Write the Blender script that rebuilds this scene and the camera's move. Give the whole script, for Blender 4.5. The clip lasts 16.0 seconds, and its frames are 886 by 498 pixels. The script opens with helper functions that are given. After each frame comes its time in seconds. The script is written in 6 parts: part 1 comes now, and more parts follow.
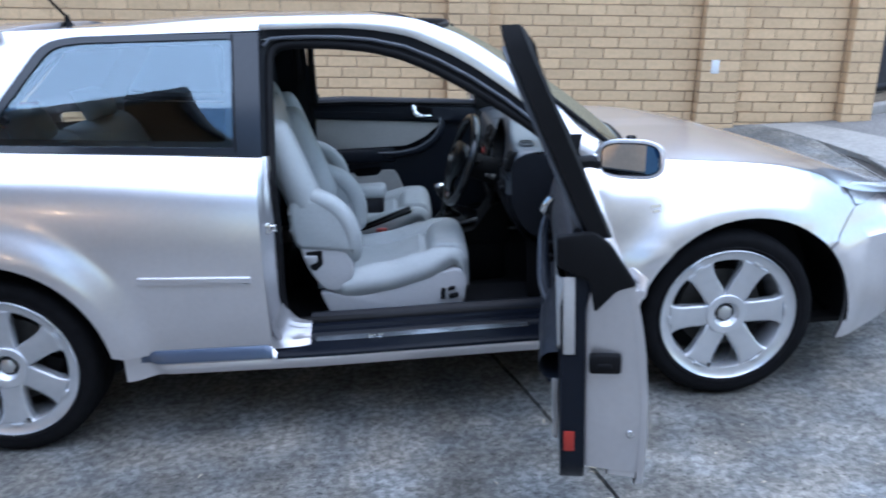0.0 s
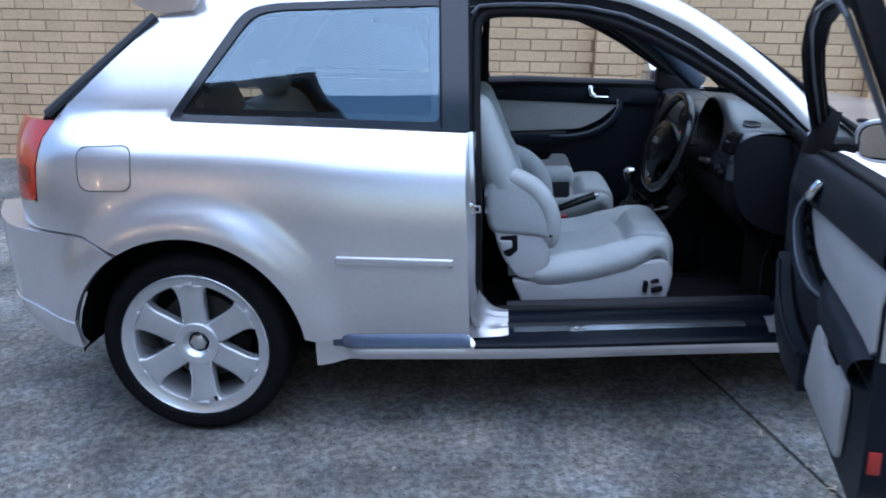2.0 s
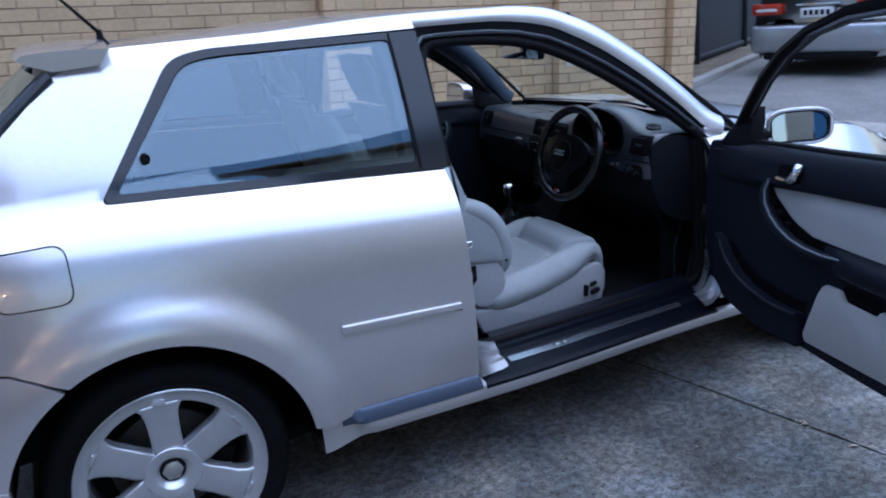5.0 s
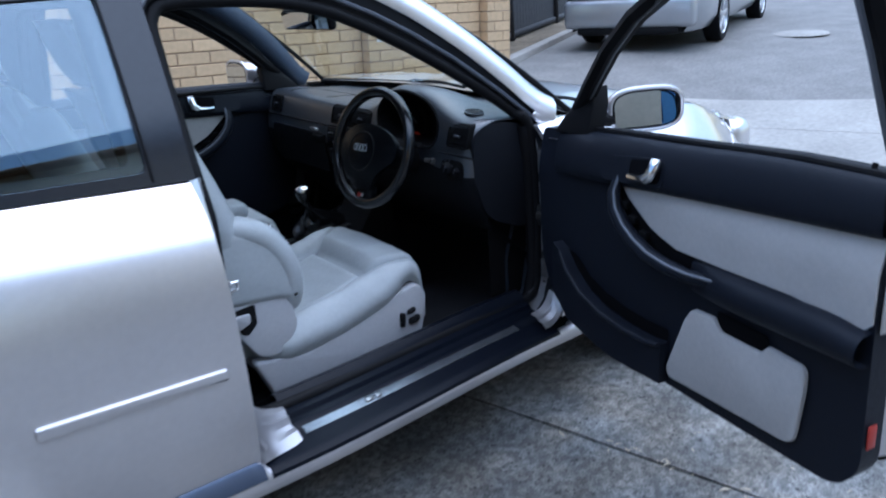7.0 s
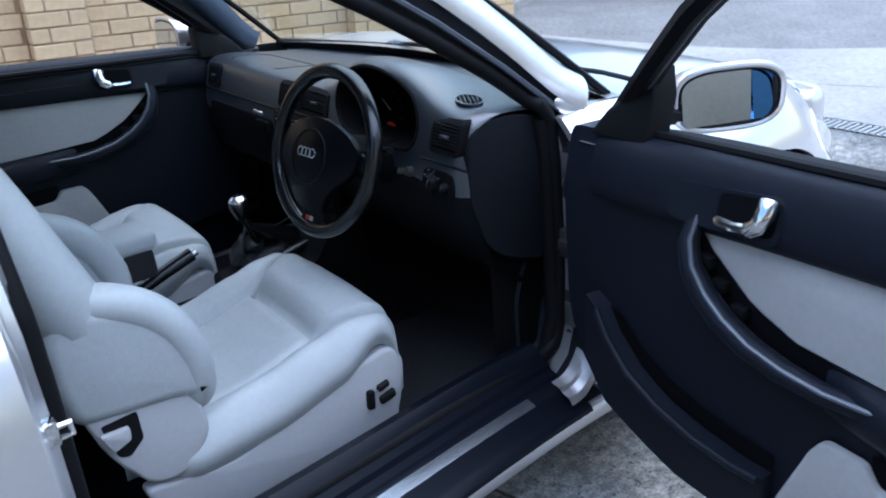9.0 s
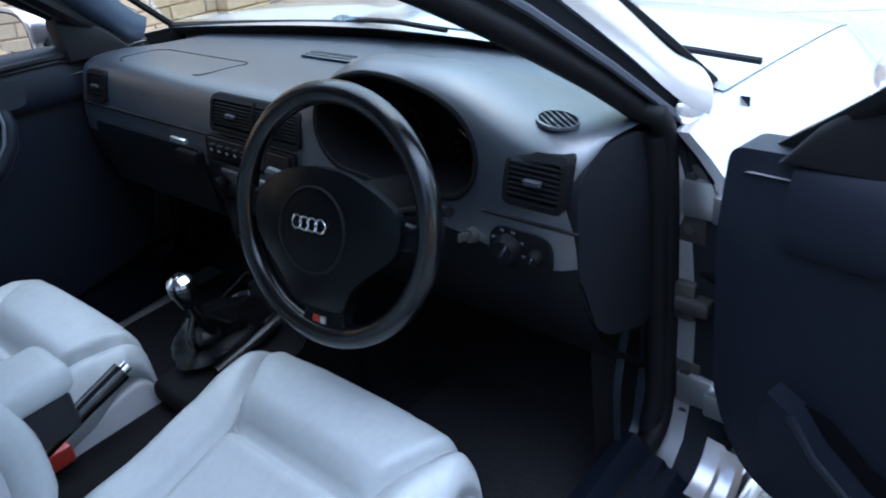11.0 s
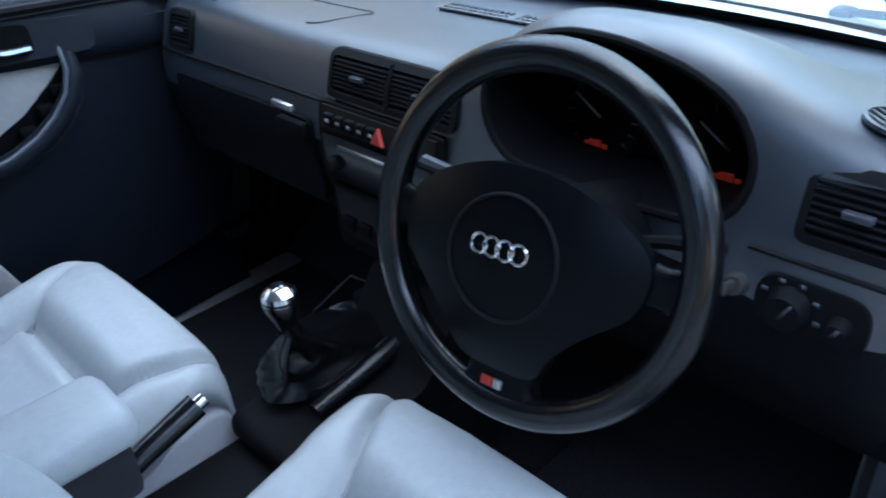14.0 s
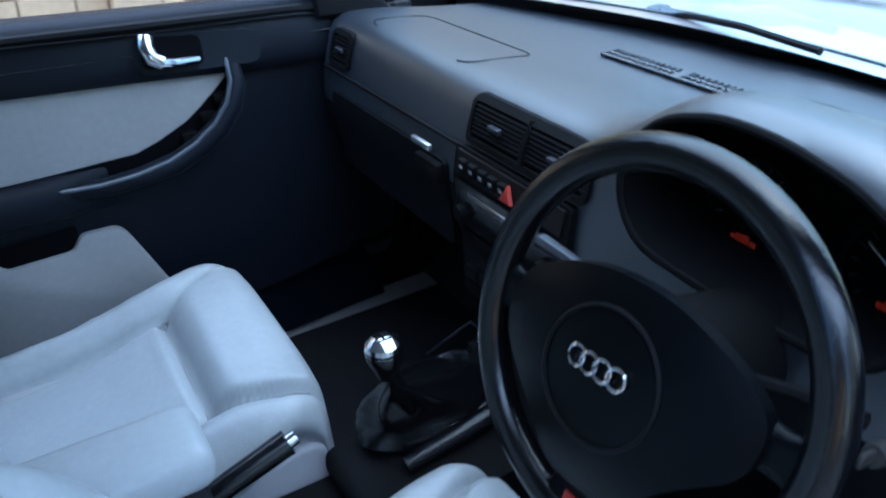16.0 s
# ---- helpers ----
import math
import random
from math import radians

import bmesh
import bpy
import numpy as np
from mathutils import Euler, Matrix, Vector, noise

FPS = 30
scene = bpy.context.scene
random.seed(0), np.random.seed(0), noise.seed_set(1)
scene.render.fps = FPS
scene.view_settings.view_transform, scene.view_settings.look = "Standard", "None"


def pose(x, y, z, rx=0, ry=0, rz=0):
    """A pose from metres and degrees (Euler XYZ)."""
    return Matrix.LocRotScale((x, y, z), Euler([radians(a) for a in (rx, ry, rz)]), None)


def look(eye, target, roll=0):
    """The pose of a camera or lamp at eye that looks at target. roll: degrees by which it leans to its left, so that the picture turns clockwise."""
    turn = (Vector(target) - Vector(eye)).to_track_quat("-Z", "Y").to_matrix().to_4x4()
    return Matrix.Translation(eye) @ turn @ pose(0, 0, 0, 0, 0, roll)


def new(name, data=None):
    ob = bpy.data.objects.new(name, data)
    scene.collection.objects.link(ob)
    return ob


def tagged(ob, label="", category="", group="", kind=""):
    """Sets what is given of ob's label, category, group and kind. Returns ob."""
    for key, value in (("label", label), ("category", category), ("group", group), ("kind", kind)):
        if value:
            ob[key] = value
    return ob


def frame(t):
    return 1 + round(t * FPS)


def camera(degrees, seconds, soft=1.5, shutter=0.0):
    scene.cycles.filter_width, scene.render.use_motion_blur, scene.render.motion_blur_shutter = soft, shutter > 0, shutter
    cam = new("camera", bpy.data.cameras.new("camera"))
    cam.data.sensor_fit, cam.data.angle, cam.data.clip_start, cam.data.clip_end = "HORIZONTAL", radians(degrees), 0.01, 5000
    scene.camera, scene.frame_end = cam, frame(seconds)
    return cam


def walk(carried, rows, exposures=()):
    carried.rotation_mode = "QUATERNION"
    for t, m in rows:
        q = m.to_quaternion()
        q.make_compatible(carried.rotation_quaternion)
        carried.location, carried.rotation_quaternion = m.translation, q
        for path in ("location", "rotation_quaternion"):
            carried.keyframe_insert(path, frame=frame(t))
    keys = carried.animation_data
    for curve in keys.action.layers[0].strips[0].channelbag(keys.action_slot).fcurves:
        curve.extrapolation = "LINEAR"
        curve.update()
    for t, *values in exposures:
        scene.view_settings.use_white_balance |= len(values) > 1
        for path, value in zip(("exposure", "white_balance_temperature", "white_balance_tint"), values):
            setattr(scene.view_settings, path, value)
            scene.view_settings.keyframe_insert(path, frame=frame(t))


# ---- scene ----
cam = camera(58.3, 16.0, soft=1.9, shutter=0.5)
PATH = [
    (0, (1.403, -3.355, 1.446), (1.474, -1.448, 0.846), -2.5),
    (0.5, (1.328, -3.355, 1.45), (1.255, -1.449, 0.849), -2.4),
    (1, (1.261, -3.346, 1.433), (1.109, -1.446, 0.828), -2.3),
    (1.5, (1.177, -3.275, 1.405), (0.994, -1.381, 0.79), -2.4),
    (2, (1.022, -3.175, 1.38), (0.865, -1.276, 0.771), -2.5),
    (2.5, (0.86, -3.088, 1.404), (0.768, -1.188, 0.786), -3.2),
    (3, (0.646, -3.066, 1.404), (0.697, -1.157, 0.812), -3.1),
    (5.5, (-0.061, -2.755, 1.467), (0.795, -1.064, 0.828), -5.8),
    (6, (0.031, -2.657, 1.429), (0.94, -1.007, 0.755), -6.0),
    (6.5, (0.223, -2.503, 1.404), (1.177, -0.891, 0.704), -5.8),
    (7, (0.376, -2.336, 1.371), (1.479, -0.816, 0.682), -4.4),
    (7.5, (0.476, -2.162, 1.369), (1.608, -0.65, 0.714), -3.7),
    (8, (0.588, -2.055, 1.349), (1.686, -0.534, 0.654), -4.3),
    (8.5, (0.733, -1.918, 1.344), (1.798, -0.402, 0.591), -4.3),
    (9, (0.855, -1.774, 1.326), (1.911, -0.286, 0.506), -5.3),
    (9.5, (0.867, -1.605, 1.343), (1.99, -0.203, 0.463), -8.2),
    (12, (1.105, -0.902, 1.273), (2.397, 0.249, 0.271), -5.6),
    (12.5, (1.114, -0.855, 1.243), (2.416, 0.271, 0.223), -5.0),
    (13, (1.13, -0.816, 1.233), (2.396, 0.327, 0.188), -5.3),
    (13.5, (1.132, -0.773, 1.231), (2.339, 0.429, 0.182), -5.5),
    (14, (1.123, -0.745, 1.222), (2.267, 0.54, 0.201), -5.0),
    (14.5, (1.13, -0.726, 1.219), (2.181, 0.644, 0.21), -5.3),
    (15, (1.121, -0.706, 1.224), (2.139, 0.687, 0.211), -3.8),
    (15.5, (1.149, -0.704, 1.249), (2.084, 0.716, 0.195), -4.6),
    (16, (1.228, -0.709, 1.26), (2.043, 0.821, 0.262), -4.0),
]
EXPO = [(0.0, 0.66, 5250, 10), (3.0, 0.26, 5000, 11), (5.5, -0.05, 4960, 15), (7.3, 0.58, 5250, 10), (8.2, 0.72, 5300, 10), (9.5, 1.0, 5250, 10), (12.0, 1.4, 5200, 8), (14.0, 1.42, 5120, 9), (16.0, 1.28, 4750, 6)]
walk(cam, [(t, look(eye, target, roll)) for t, eye, target, roll in PATH], EXPO)

# ---- world and sun ----
world = bpy.data.worlds.new("sky")
scene.world = world
world.use_nodes = True
wn = world.node_tree.nodes
sky = wn.new("ShaderNodeTexSky")
sky.sky_type = "NISHITA"
sky.sun_disc = False
sky.sun_elevation = radians(75)
sky.sun_rotation = radians(110)
sky.air_density = 1.7
sky.dust_density = 1.6
wn["Background"].inputs["Strength"].default_value = 0.145
world.node_tree.links.new(sky.outputs["Color"], wn["Background"].inputs["Color"])
sun = new("sun", bpy.data.lights.new("sun", "SUN"))
sun.data.energy, sun.data.angle, sun.data.color = 2.8, radians(108), (0.98, 0.98, 1.0)
sun.matrix_world = look((1.0, -0.2, 6.0), (0, 0, 0))


# ---- materials ----
def material(name, color, rough=0.5, metal=0.0, grain=0.0, scale=30.0, bump=0.0, stain=0.0, coat=0.0, bscale=None):
    m = bpy.data.materials.new(name)
    m.use_nodes = True
    nt = m.node_tree
    n, l = nt.nodes, nt.links
    p = n["Principled BSDF"]
    p.inputs["Roughness"].default_value = rough
    p.inputs["Metallic"].default_value = metal
    p.inputs["Coat Weight"].default_value = coat
    p.inputs["Coat Roughness"].default_value = 0.06
    p.inputs["Base Color"].default_value = (*color, 1)
    tc = n.new("ShaderNodeTexCoord")
    if grain or stain:
        fine = n.new("ShaderNodeTexNoise")
        fine.inputs["Scale"].default_value = scale
        fine.inputs["Detail"].default_value = 6
        big = n.new("ShaderNodeTexNoise")
        big.inputs["Scale"].default_value = scale / 14
        big.inputs["Detail"].default_value = 4
        l.new(tc.outputs["Object"], fine.inputs["Vector"])
        l.new(tc.outputs["Object"], big.inputs["Vector"])
        r1 = n.new("ShaderNodeMapRange")
        r1.inputs["To Min"].default_value, r1.inputs["To Max"].default_value = 1 - grain, 1 + grain
        r1.inputs["From Min"].default_value, r1.inputs["From Max"].default_value = 0.25, 0.75
        r2 = n.new("ShaderNodeMapRange")
        r2.inputs["To Min"].default_value, r2.inputs["To Max"].default_value = 1 - stain, 1 + stain
        r2.inputs["From Min"].default_value, r2.inputs["From Max"].default_value = 0.3, 0.7
        l.new(fine.outputs["Fac"], r1.inputs["Value"])
        l.new(big.outputs["Fac"], r2.inputs["Value"])
        mul = n.new("ShaderNodeMath")
        mul.operation = "MULTIPLY"
        l.new(r1.outputs["Result"], mul.inputs[0])
        l.new(r2.outputs["Result"], mul.inputs[1])
        vm = n.new("ShaderNodeVectorMath")
        vm.operation = "SCALE"
        vm.inputs[0].default_value = color
        l.new(mul.outputs["Value"], vm.inputs["Scale"])
        l.new(vm.outputs["Vector"], p.inputs["Base Color"])
    if bump:
        bt = n.new("ShaderNodeTexNoise")
        bt.inputs["Scale"].default_value = bscale or scale * 4
        bt.inputs["Detail"].default_value = 3
        l.new(tc.outputs["Object"], bt.inputs["Vector"])
        b = n.new("ShaderNodeBump")
        b.inputs["Strength"].default_value = bump
        b.inputs["Distance"].default_value = 0.002
        l.new(bt.outputs["Fac"], b.inputs["Height"])
        l.new(b.outputs["Normal"], p.inputs["Normal"])
    return m


def glass(name, color=(0.9, 0.95, 0.95), ior=1.5):
    m = bpy.data.materials.new(name)
    m.use_nodes = True
    nt = m.node_tree
    n, l = nt.nodes, nt.links
    n.remove(n["Principled BSDF"])
    tr = n.new("ShaderNodeBsdfTransparent")
    tr.inputs["Color"].default_value = (*color, 1)
    gl = n.new("ShaderNodeBsdfGlossy")
    gl.inputs["Roughness"].default_value = 0.01
    # blue tint painted into the reflections in place of a bluer sky
    gl.inputs["Color"].default_value = (0.72, 0.88, 1.0, 1)
    fr = n.new("ShaderNodeFresnel")
    fr.inputs["IOR"].default_value = ior
    mix = n.new("ShaderNodeMixShader")
    l.new(fr.outputs[0], mix.inputs[0])
    l.new(tr.outputs[0], mix.inputs[1])
    l.new(gl.outputs[0], mix.inputs[2])
    l.new(mix.outputs[0], n["Material Output"].inputs["Surface"])
    return m


def emitter(name, color, power):
    m = bpy.data.materials.new(name)
    m.use_nodes = True
    p = m.node_tree.nodes["Principled BSDF"]
    p.inputs["Base Color"].default_value = (*[c * 0.1 for c in color], 1)
    p.inputs["Emission Color"].default_value = (*color, 1)
    p.inputs["Emission Strength"].default_value = power
    return m


PAINT = material("silver_paint", (0.70, 0.68, 0.69), 0.28, 0.8, grain=0.03, scale=60, stain=0.03, coat=1.0)
GLASS = glass("car_glass", (0.82, 0.89, 0.91), 2.35)
MIRROR = material("mirror_glass", (0.68, 0.74, 0.82), 0.02, 1.0)
MIRRORB = material("blue_mirror_glass", (0.10, 0.26, 0.62), 0.02, 1.0)
CHROME = material("chrome", (0.8, 0.8, 0.8), 0.12, 1.0)
SATIN = material("satin_metal", (0.6, 0.6, 0.6), 0.3, 0.9)
ALLOY = material("alloy_silver", (0.62, 0.63, 0.65), 0.27, 0.7, grain=0.06, scale=25, stain=0.08, coat=0.5)
RUBBER = material("tyre_rubber", (0.006, 0.006, 0.007), 0.75, 0, grain=0.25, scale=40, stain=0.2, bump=0.3)
SEAL = material("black_seal", (0.006, 0.006, 0.007), 0.6, 0, grain=0.1)
TRIM = material("exterior_black_trim", (0.03, 0.032, 0.038), 0.35, 0, grain=0.1, scale=80, bump=0.1)
DASH = material("soft_dash_plastic", (0.012, 0.017, 0.025), 0.36, 0, grain=0.15, scale=160, bump=0.25, bscale=900)
DARK = material("dark_plastic", (0.004, 0.004, 0.0045), 0.68, 0, grain=0.12, scale=120, bump=0.3, bscale=900)
CARPET = material("black_carpet", (0.014, 0.014, 0.016), 0.95, 0, grain=0.4, scale=250, bump=0.8, bscale=700)
LEATHER = material("grey_leather", (0.36, 0.382, 0.388), 0.42, 0, grain=0.05, scale=90, stain=0.06, bump=0.25, bscale=420)
GREYPL = material("grey_plastic", (0.42, 0.42, 0.43), 0.5, 0, grain=0.04, scale=90, bump=0.2, bscale=700)
WHEELL = material("black_leather", (0.0035, 0.0037, 0.0045), 0.17, 0, grain=0.1, scale=90, bump=0.15, bscale=500)
LINING = material("headlining", (0.45, 0.45, 0.44), 0.9, 0, grain=0.06, scale=200, bump=0.3)
REDLENS = material("red_lens", (0.40, 0.028, 0.010), 0.15, 0, coat=0.3, stain=0.1, grain=0.05)
REDBOWL = material("red_lamp_bowl", (0.22, 0.03, 0.02), 0.2, 0.2, coat=0.6)
REDPL = material("red_plastic", (0.34, 0.03, 0.02), 0.35)
GLOWRED = emitter("red_display", (1.0, 0.07, 0.02), 0.022)
CONCRETE = material("concrete", (0.132, 0.130, 0.124), 0.9, 0, grain=0.14, scale=42, stain=0.25, bump=0.6, bscale=120)
PATHC = material("pale_concrete", (0.31, 0.295, 0.268), 0.9, 0, grain=0.18, scale=30, stain=0.12, bump=0.6, bscale=90)
ASPHALT = material("asphalt", (0.185, 0.176, 0.164), 0.85, 0, grain=0.3, scale=40, stain=0.15, bump=0.8, bscale=120)
BRICK = material("yellow_brick", (0.63, 0.445, 0.255), 0.85, 0, grain=0.1, scale=30, stain=0.1, bump=0.5, bscale=60)
MORTAR = material("mortar", (0.40, 0.28, 0.18), 0.95, 0, grain=0.15, scale=60, bump=0.6)


SALOON = material("grey_silver_paint", (0.40, 0.41, 0.43), 0.35, 0.6, grain=0.03, scale=60, stain=0.04, coat=1.0)
HEADL = material("headlamp_lens", (0.7, 0.74, 0.78), 0.12, 0.4, coat=1.0)
SCREEN = glass("windscreen_glass", (0.88, 0.92, 0.85), 1.45)
BORDER = material("glass_border_print", (0.05, 0.06, 0.07), 0.3)
# silver jamb taken down to near black; the opening's shade is in the colour
JAMBSHADE = material("shaded_jamb", (0.010, 0.011, 0.014), 0.45, 0, grain=0.1)
SATINBLUE = material("seal_trim", (0.10, 0.11, 0.13), 0.35, 0.2, grain=0.1)
SCUFF = material("scuff_strip", (0.26, 0.28, 0.31), 0.25, 0.9, grain=0.05)
MAT = material("floor_mat", (0.022, 0.022, 0.024), 0.95, 0, grain=0.4, scale=300, bump=0.8, bscale=900)
PILLARK = material("pillar_trim", (0.008, 0.009, 0.012), 0.6, 0, grain=0.1, scale=90, bump=0.2, bscale=700)
# trim colour raised and blued to paint in sky light from the windscreen
PILLARLIT = material("skylit_pillar_trim", (0.060, 0.080, 0.120), 0.45, 0, grain=0.1, scale=90, bump=0.2, bscale=700)
SEAM = material("seam_thread", (0.30, 0.31, 0.32), 0.7)
GLOSSK = material("pillar_gloss_black", (0.016, 0.018, 0.023), 0.16, 0, grain=0.08, scale=60)
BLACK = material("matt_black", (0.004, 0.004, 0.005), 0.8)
BLACKGL = material("gloss_black", (0.008, 0.008, 0.01), 0.15)
LOUVRE = material("louvre_plastic", (0.005, 0.005, 0.006), 0.5)
STACKBR = material("stack_plastic", (0.012, 0.010, 0.009), 0.45, 0, grain=0.1)
COVERK = material("airbag_plastic", (0.0025, 0.003, 0.004), 0.25, 0, grain=0.12, scale=120, bump=0.18, bscale=900)
STALK = material("stalk_plastic", (0.04, 0.042, 0.05), 0.3)
SURR = material("console_trim", (0.008, 0.008, 0.010), 0.24, 0.1, grain=0.08)
DARKBOX = material("armrest_plastic", (0.014, 0.014, 0.017), 0.5, 0, grain=0.1)
TRIMK = material("door_trim_plastic", (0.008, 0.010, 0.016), 0.40, 0, grain=0.12, scale=120, bump=0.4, bscale=800)
INSERT = material("grey_insert", (0.40, 0.39, 0.38), 0.55, 0, grain=0.05, scale=90, stain=0.05, bump=0.25, bscale=500)
DIRT = material("dark_earth", (0.05, 0.045, 0.04), 0.95, 0, grain=0.4, scale=20, stain=0.2, bump=0.8)
DIRTV = material("dry_verge", (0.16, 0.13, 0.09), 0.95, 0, grain=0.5, scale=25, stain=0.3, bump=1.0, bscale=60)
CONCRETE2 = material("smooth_concrete", (0.155, 0.153, 0.145), 0.85, 0, grain=0.25, scale=30, stain=0.2, bump=0.6, bscale=140)
GALV = material("galvanised_steel", (0.30, 0.30, 0.29), 0.45, 0.6, grain=0.1, scale=40)
FENCEK = material("dark_fence_wood", (0.035, 0.036, 0.04), 0.8, 0, grain=0.3, scale=30, stain=0.2, bump=0.5)
GALVD = material("worn_steel", (0.06, 0.058, 0.055), 0.5, 0.6, grain=0.2, scale=40)
# silver paint unpolished, and darkened to carry the shade inside the door opening
JAMBDIM = material("dimmed_jamb_paint", (0.42, 0.41, 0.42), 0.36, 0.75, grain=0.05, scale=60, stain=0.06, coat=0.25)
STRAW = material("dry_leaf", (0.42, 0.36, 0.26), 0.7, 0, grain=0.3, scale=60)
# blue-grey puts the sky reflected in the silver sill blade into its colour
BLADE = material("sky_toned_sill_paint", (0.075, 0.096, 0.145), 0.3, 0.5, grain=0.03, coat=0.4)
SILLK = material("sill_plastic", (0.004, 0.0055, 0.010), 0.32, 0, grain=0.1, scale=100, bump=0.15, bscale=700)
# same plastic as the dash pad, darkened because less light reaches the fascia
DASHSHADE = material("shaded_dash_plastic", (0.004, 0.0045, 0.006), 0.55, 0, grain=0.12, scale=140, bump=0.4, bscale=900)
HOUSEW = material("house_brick", (0.48, 0.36, 0.26), 0.85, 0, grain=0.12, scale=20, stain=0.12, bump=0.5)
WHITEP = material("white_paint", (0.75, 0.75, 0.74), 0.5, 0, grain=0.04)
SOFFIT = material("brown_boards", (0.20, 0.115, 0.055), 0.6, 0, grain=0.25, scale=18, stain=0.2, bump=0.4)
RENDERC = material("cream_render", (0.68, 0.60, 0.46), 0.85, 0, grain=0.08, scale=20, stain=0.12, bump=0.3)
ROOFT = material("dark_roof_tiles", (0.06, 0.05, 0.05), 0.8, 0, grain=0.3, scale=10, stain=0.2)


for m, w in ((DASH, 0.03), (TRIMK, 0.06)):
    m.node_tree.nodes["Principled BSDF"].inputs["Sheen Weight"].default_value = w
    m.node_tree.nodes["Principled BSDF"].inputs["Sheen Roughness"].default_value = 0.22
DASH.node_tree.nodes["Principled BSDF"].inputs["Specular IOR Level"].default_value = 0.95
DASH.node_tree.nodes["Principled BSDF"].inputs["IOR"].default_value = 1.7
for m, w in ((DASHSHADE, 0.10), (COVERK, 0.13), (STALK, 0.22), (DARK, 0.10), (CARPET, 0.05), (MAT, 0.05), (LOUVRE, 0.07), (STACKBR, 0.15), (SURR, 0.3), (PILLARK, 0.12), (SEAL, 0.15), (DARKBOX, 0.2), (RUBBER, 0.09), (SILLK, 0.13), (WHEELL, 0.6), (BLACK, 0.05), (JAMBSHADE, 0.2), (TRIMK, 0.16), (BLACKGL, 0.3)):
    m.node_tree.nodes["Principled BSDF"].inputs["Specular IOR Level"].default_value = w
LANTERN = emitter("lantern_glow", (1.0, 0.62, 0.30), 40.0)


def aggregate(mat, pale, dark, speck):
    """Adds pale stones, dark pits and broad stains to a concrete."""
    n, l = mat.node_tree.nodes, mat.node_tree.links
    bs = n["Principled BSDF"]
    tc = n.new("ShaderNodeTexCoord")

    def ramp(tex, out, lo, hi, a, b):
        l.new(tc.outputs["Object"], tex.inputs["Vector"])
        r = n.new("ShaderNodeMapRange")
        r.inputs["From Min"].default_value, r.inputs["From Max"].default_value = lo, hi
        r.inputs["To Min"].default_value, r.inputs["To Max"].default_value = a, b
        l.new(tex.outputs[out], r.inputs["Value"])
        return r.outputs["Result"]
    def cloud(size, detail, rough=0.5):
        t = n.new("ShaderNodeTexNoise")
        t.inputs["Scale"].default_value = size
        t.inputs["Detail"].default_value = detail
        t.inputs["Roughness"].default_value = rough
        return t
    pits = n.new("ShaderNodeTexVoronoi")
    pits.inputs["Scale"].default_value = speck
    keep = ramp(cloud(speck * 0.45, 2), "Fac", 0.50, 0.56, 0.0, 1.0)
    hole = n.new("ShaderNodeMath")
    hole.operation = "MULTIPLY"
    l.new(ramp(pits, "Distance", 0.22, 0.40, 1.0, 0.0), hole.inputs[0])
    l.new(keep, hole.inputs[1])
    pit = n.new("ShaderNodeMapRange")
    pit.inputs["To Min"].default_value, pit.inputs["To Max"].default_value = 1.0, 0.42
    l.new(hole.outputs[0], pit.inputs["Value"])
    s1 = pit.outputs["Result"]
    s2 = ramp(cloud(4.2, 5, 0.6), "Fac", 0.38, 0.62, dark, 1.28)
    s3 = ramp(cloud(1.3, 5), "Fac", 0.36, 0.64, 0.74, 1.20)
    s4 = ramp(cloud(speck * 0.6, 3), "Fac", 0.41, 0.60, 0.74, pale)
    s5 = ramp(cloud(speck * 2.2, 2), "Fac", 0.40, 0.60, 0.78, 1.24)
    tint = n.new("ShaderNodeTexNoise")
    tint.inputs["Scale"].default_value = 5.0
    tint.inputs["Detail"].default_value = 4
    warm = n.new("ShaderNodeMix")
    warm.data_type = "RGBA"
    warm.blend_type = "MULTIPLY"
    warm.inputs["Factor"].default_value = 1.0
    hue = n.new("ShaderNodeMix")
    hue.data_type = "RGBA"
    hue.inputs["A"].default_value = (1.05, 1.0, 0.92, 1)
    hue.inputs["B"].default_value = (0.98, 1.0, 1.01, 1)
    l.new(ramp(tint, "Fac", 0.4, 0.6, 0.0, 1.0), hue.inputs["Factor"])
    l.new(bs.inputs["Base Color"].links[0].from_socket, warm.inputs["A"])
    l.new(hue.outputs["Result"], warm.inputs["B"])
    prev = warm.outputs["Result"]
    for s in (s1, s2, s3, s4, s5):
        vm = n.new("ShaderNodeVectorMath")
        vm.operation = "SCALE"
        l.new(prev, vm.inputs[0])
        l.new(s, vm.inputs["Scale"])
        prev = vm.outputs["Vector"]
    l.new(prev, bs.inputs["Base Color"])


aggregate(CONCRETE, 1.34, 0.72, 62.0)
aggregate(CONCRETE2, 1.22, 0.80, 60.0)


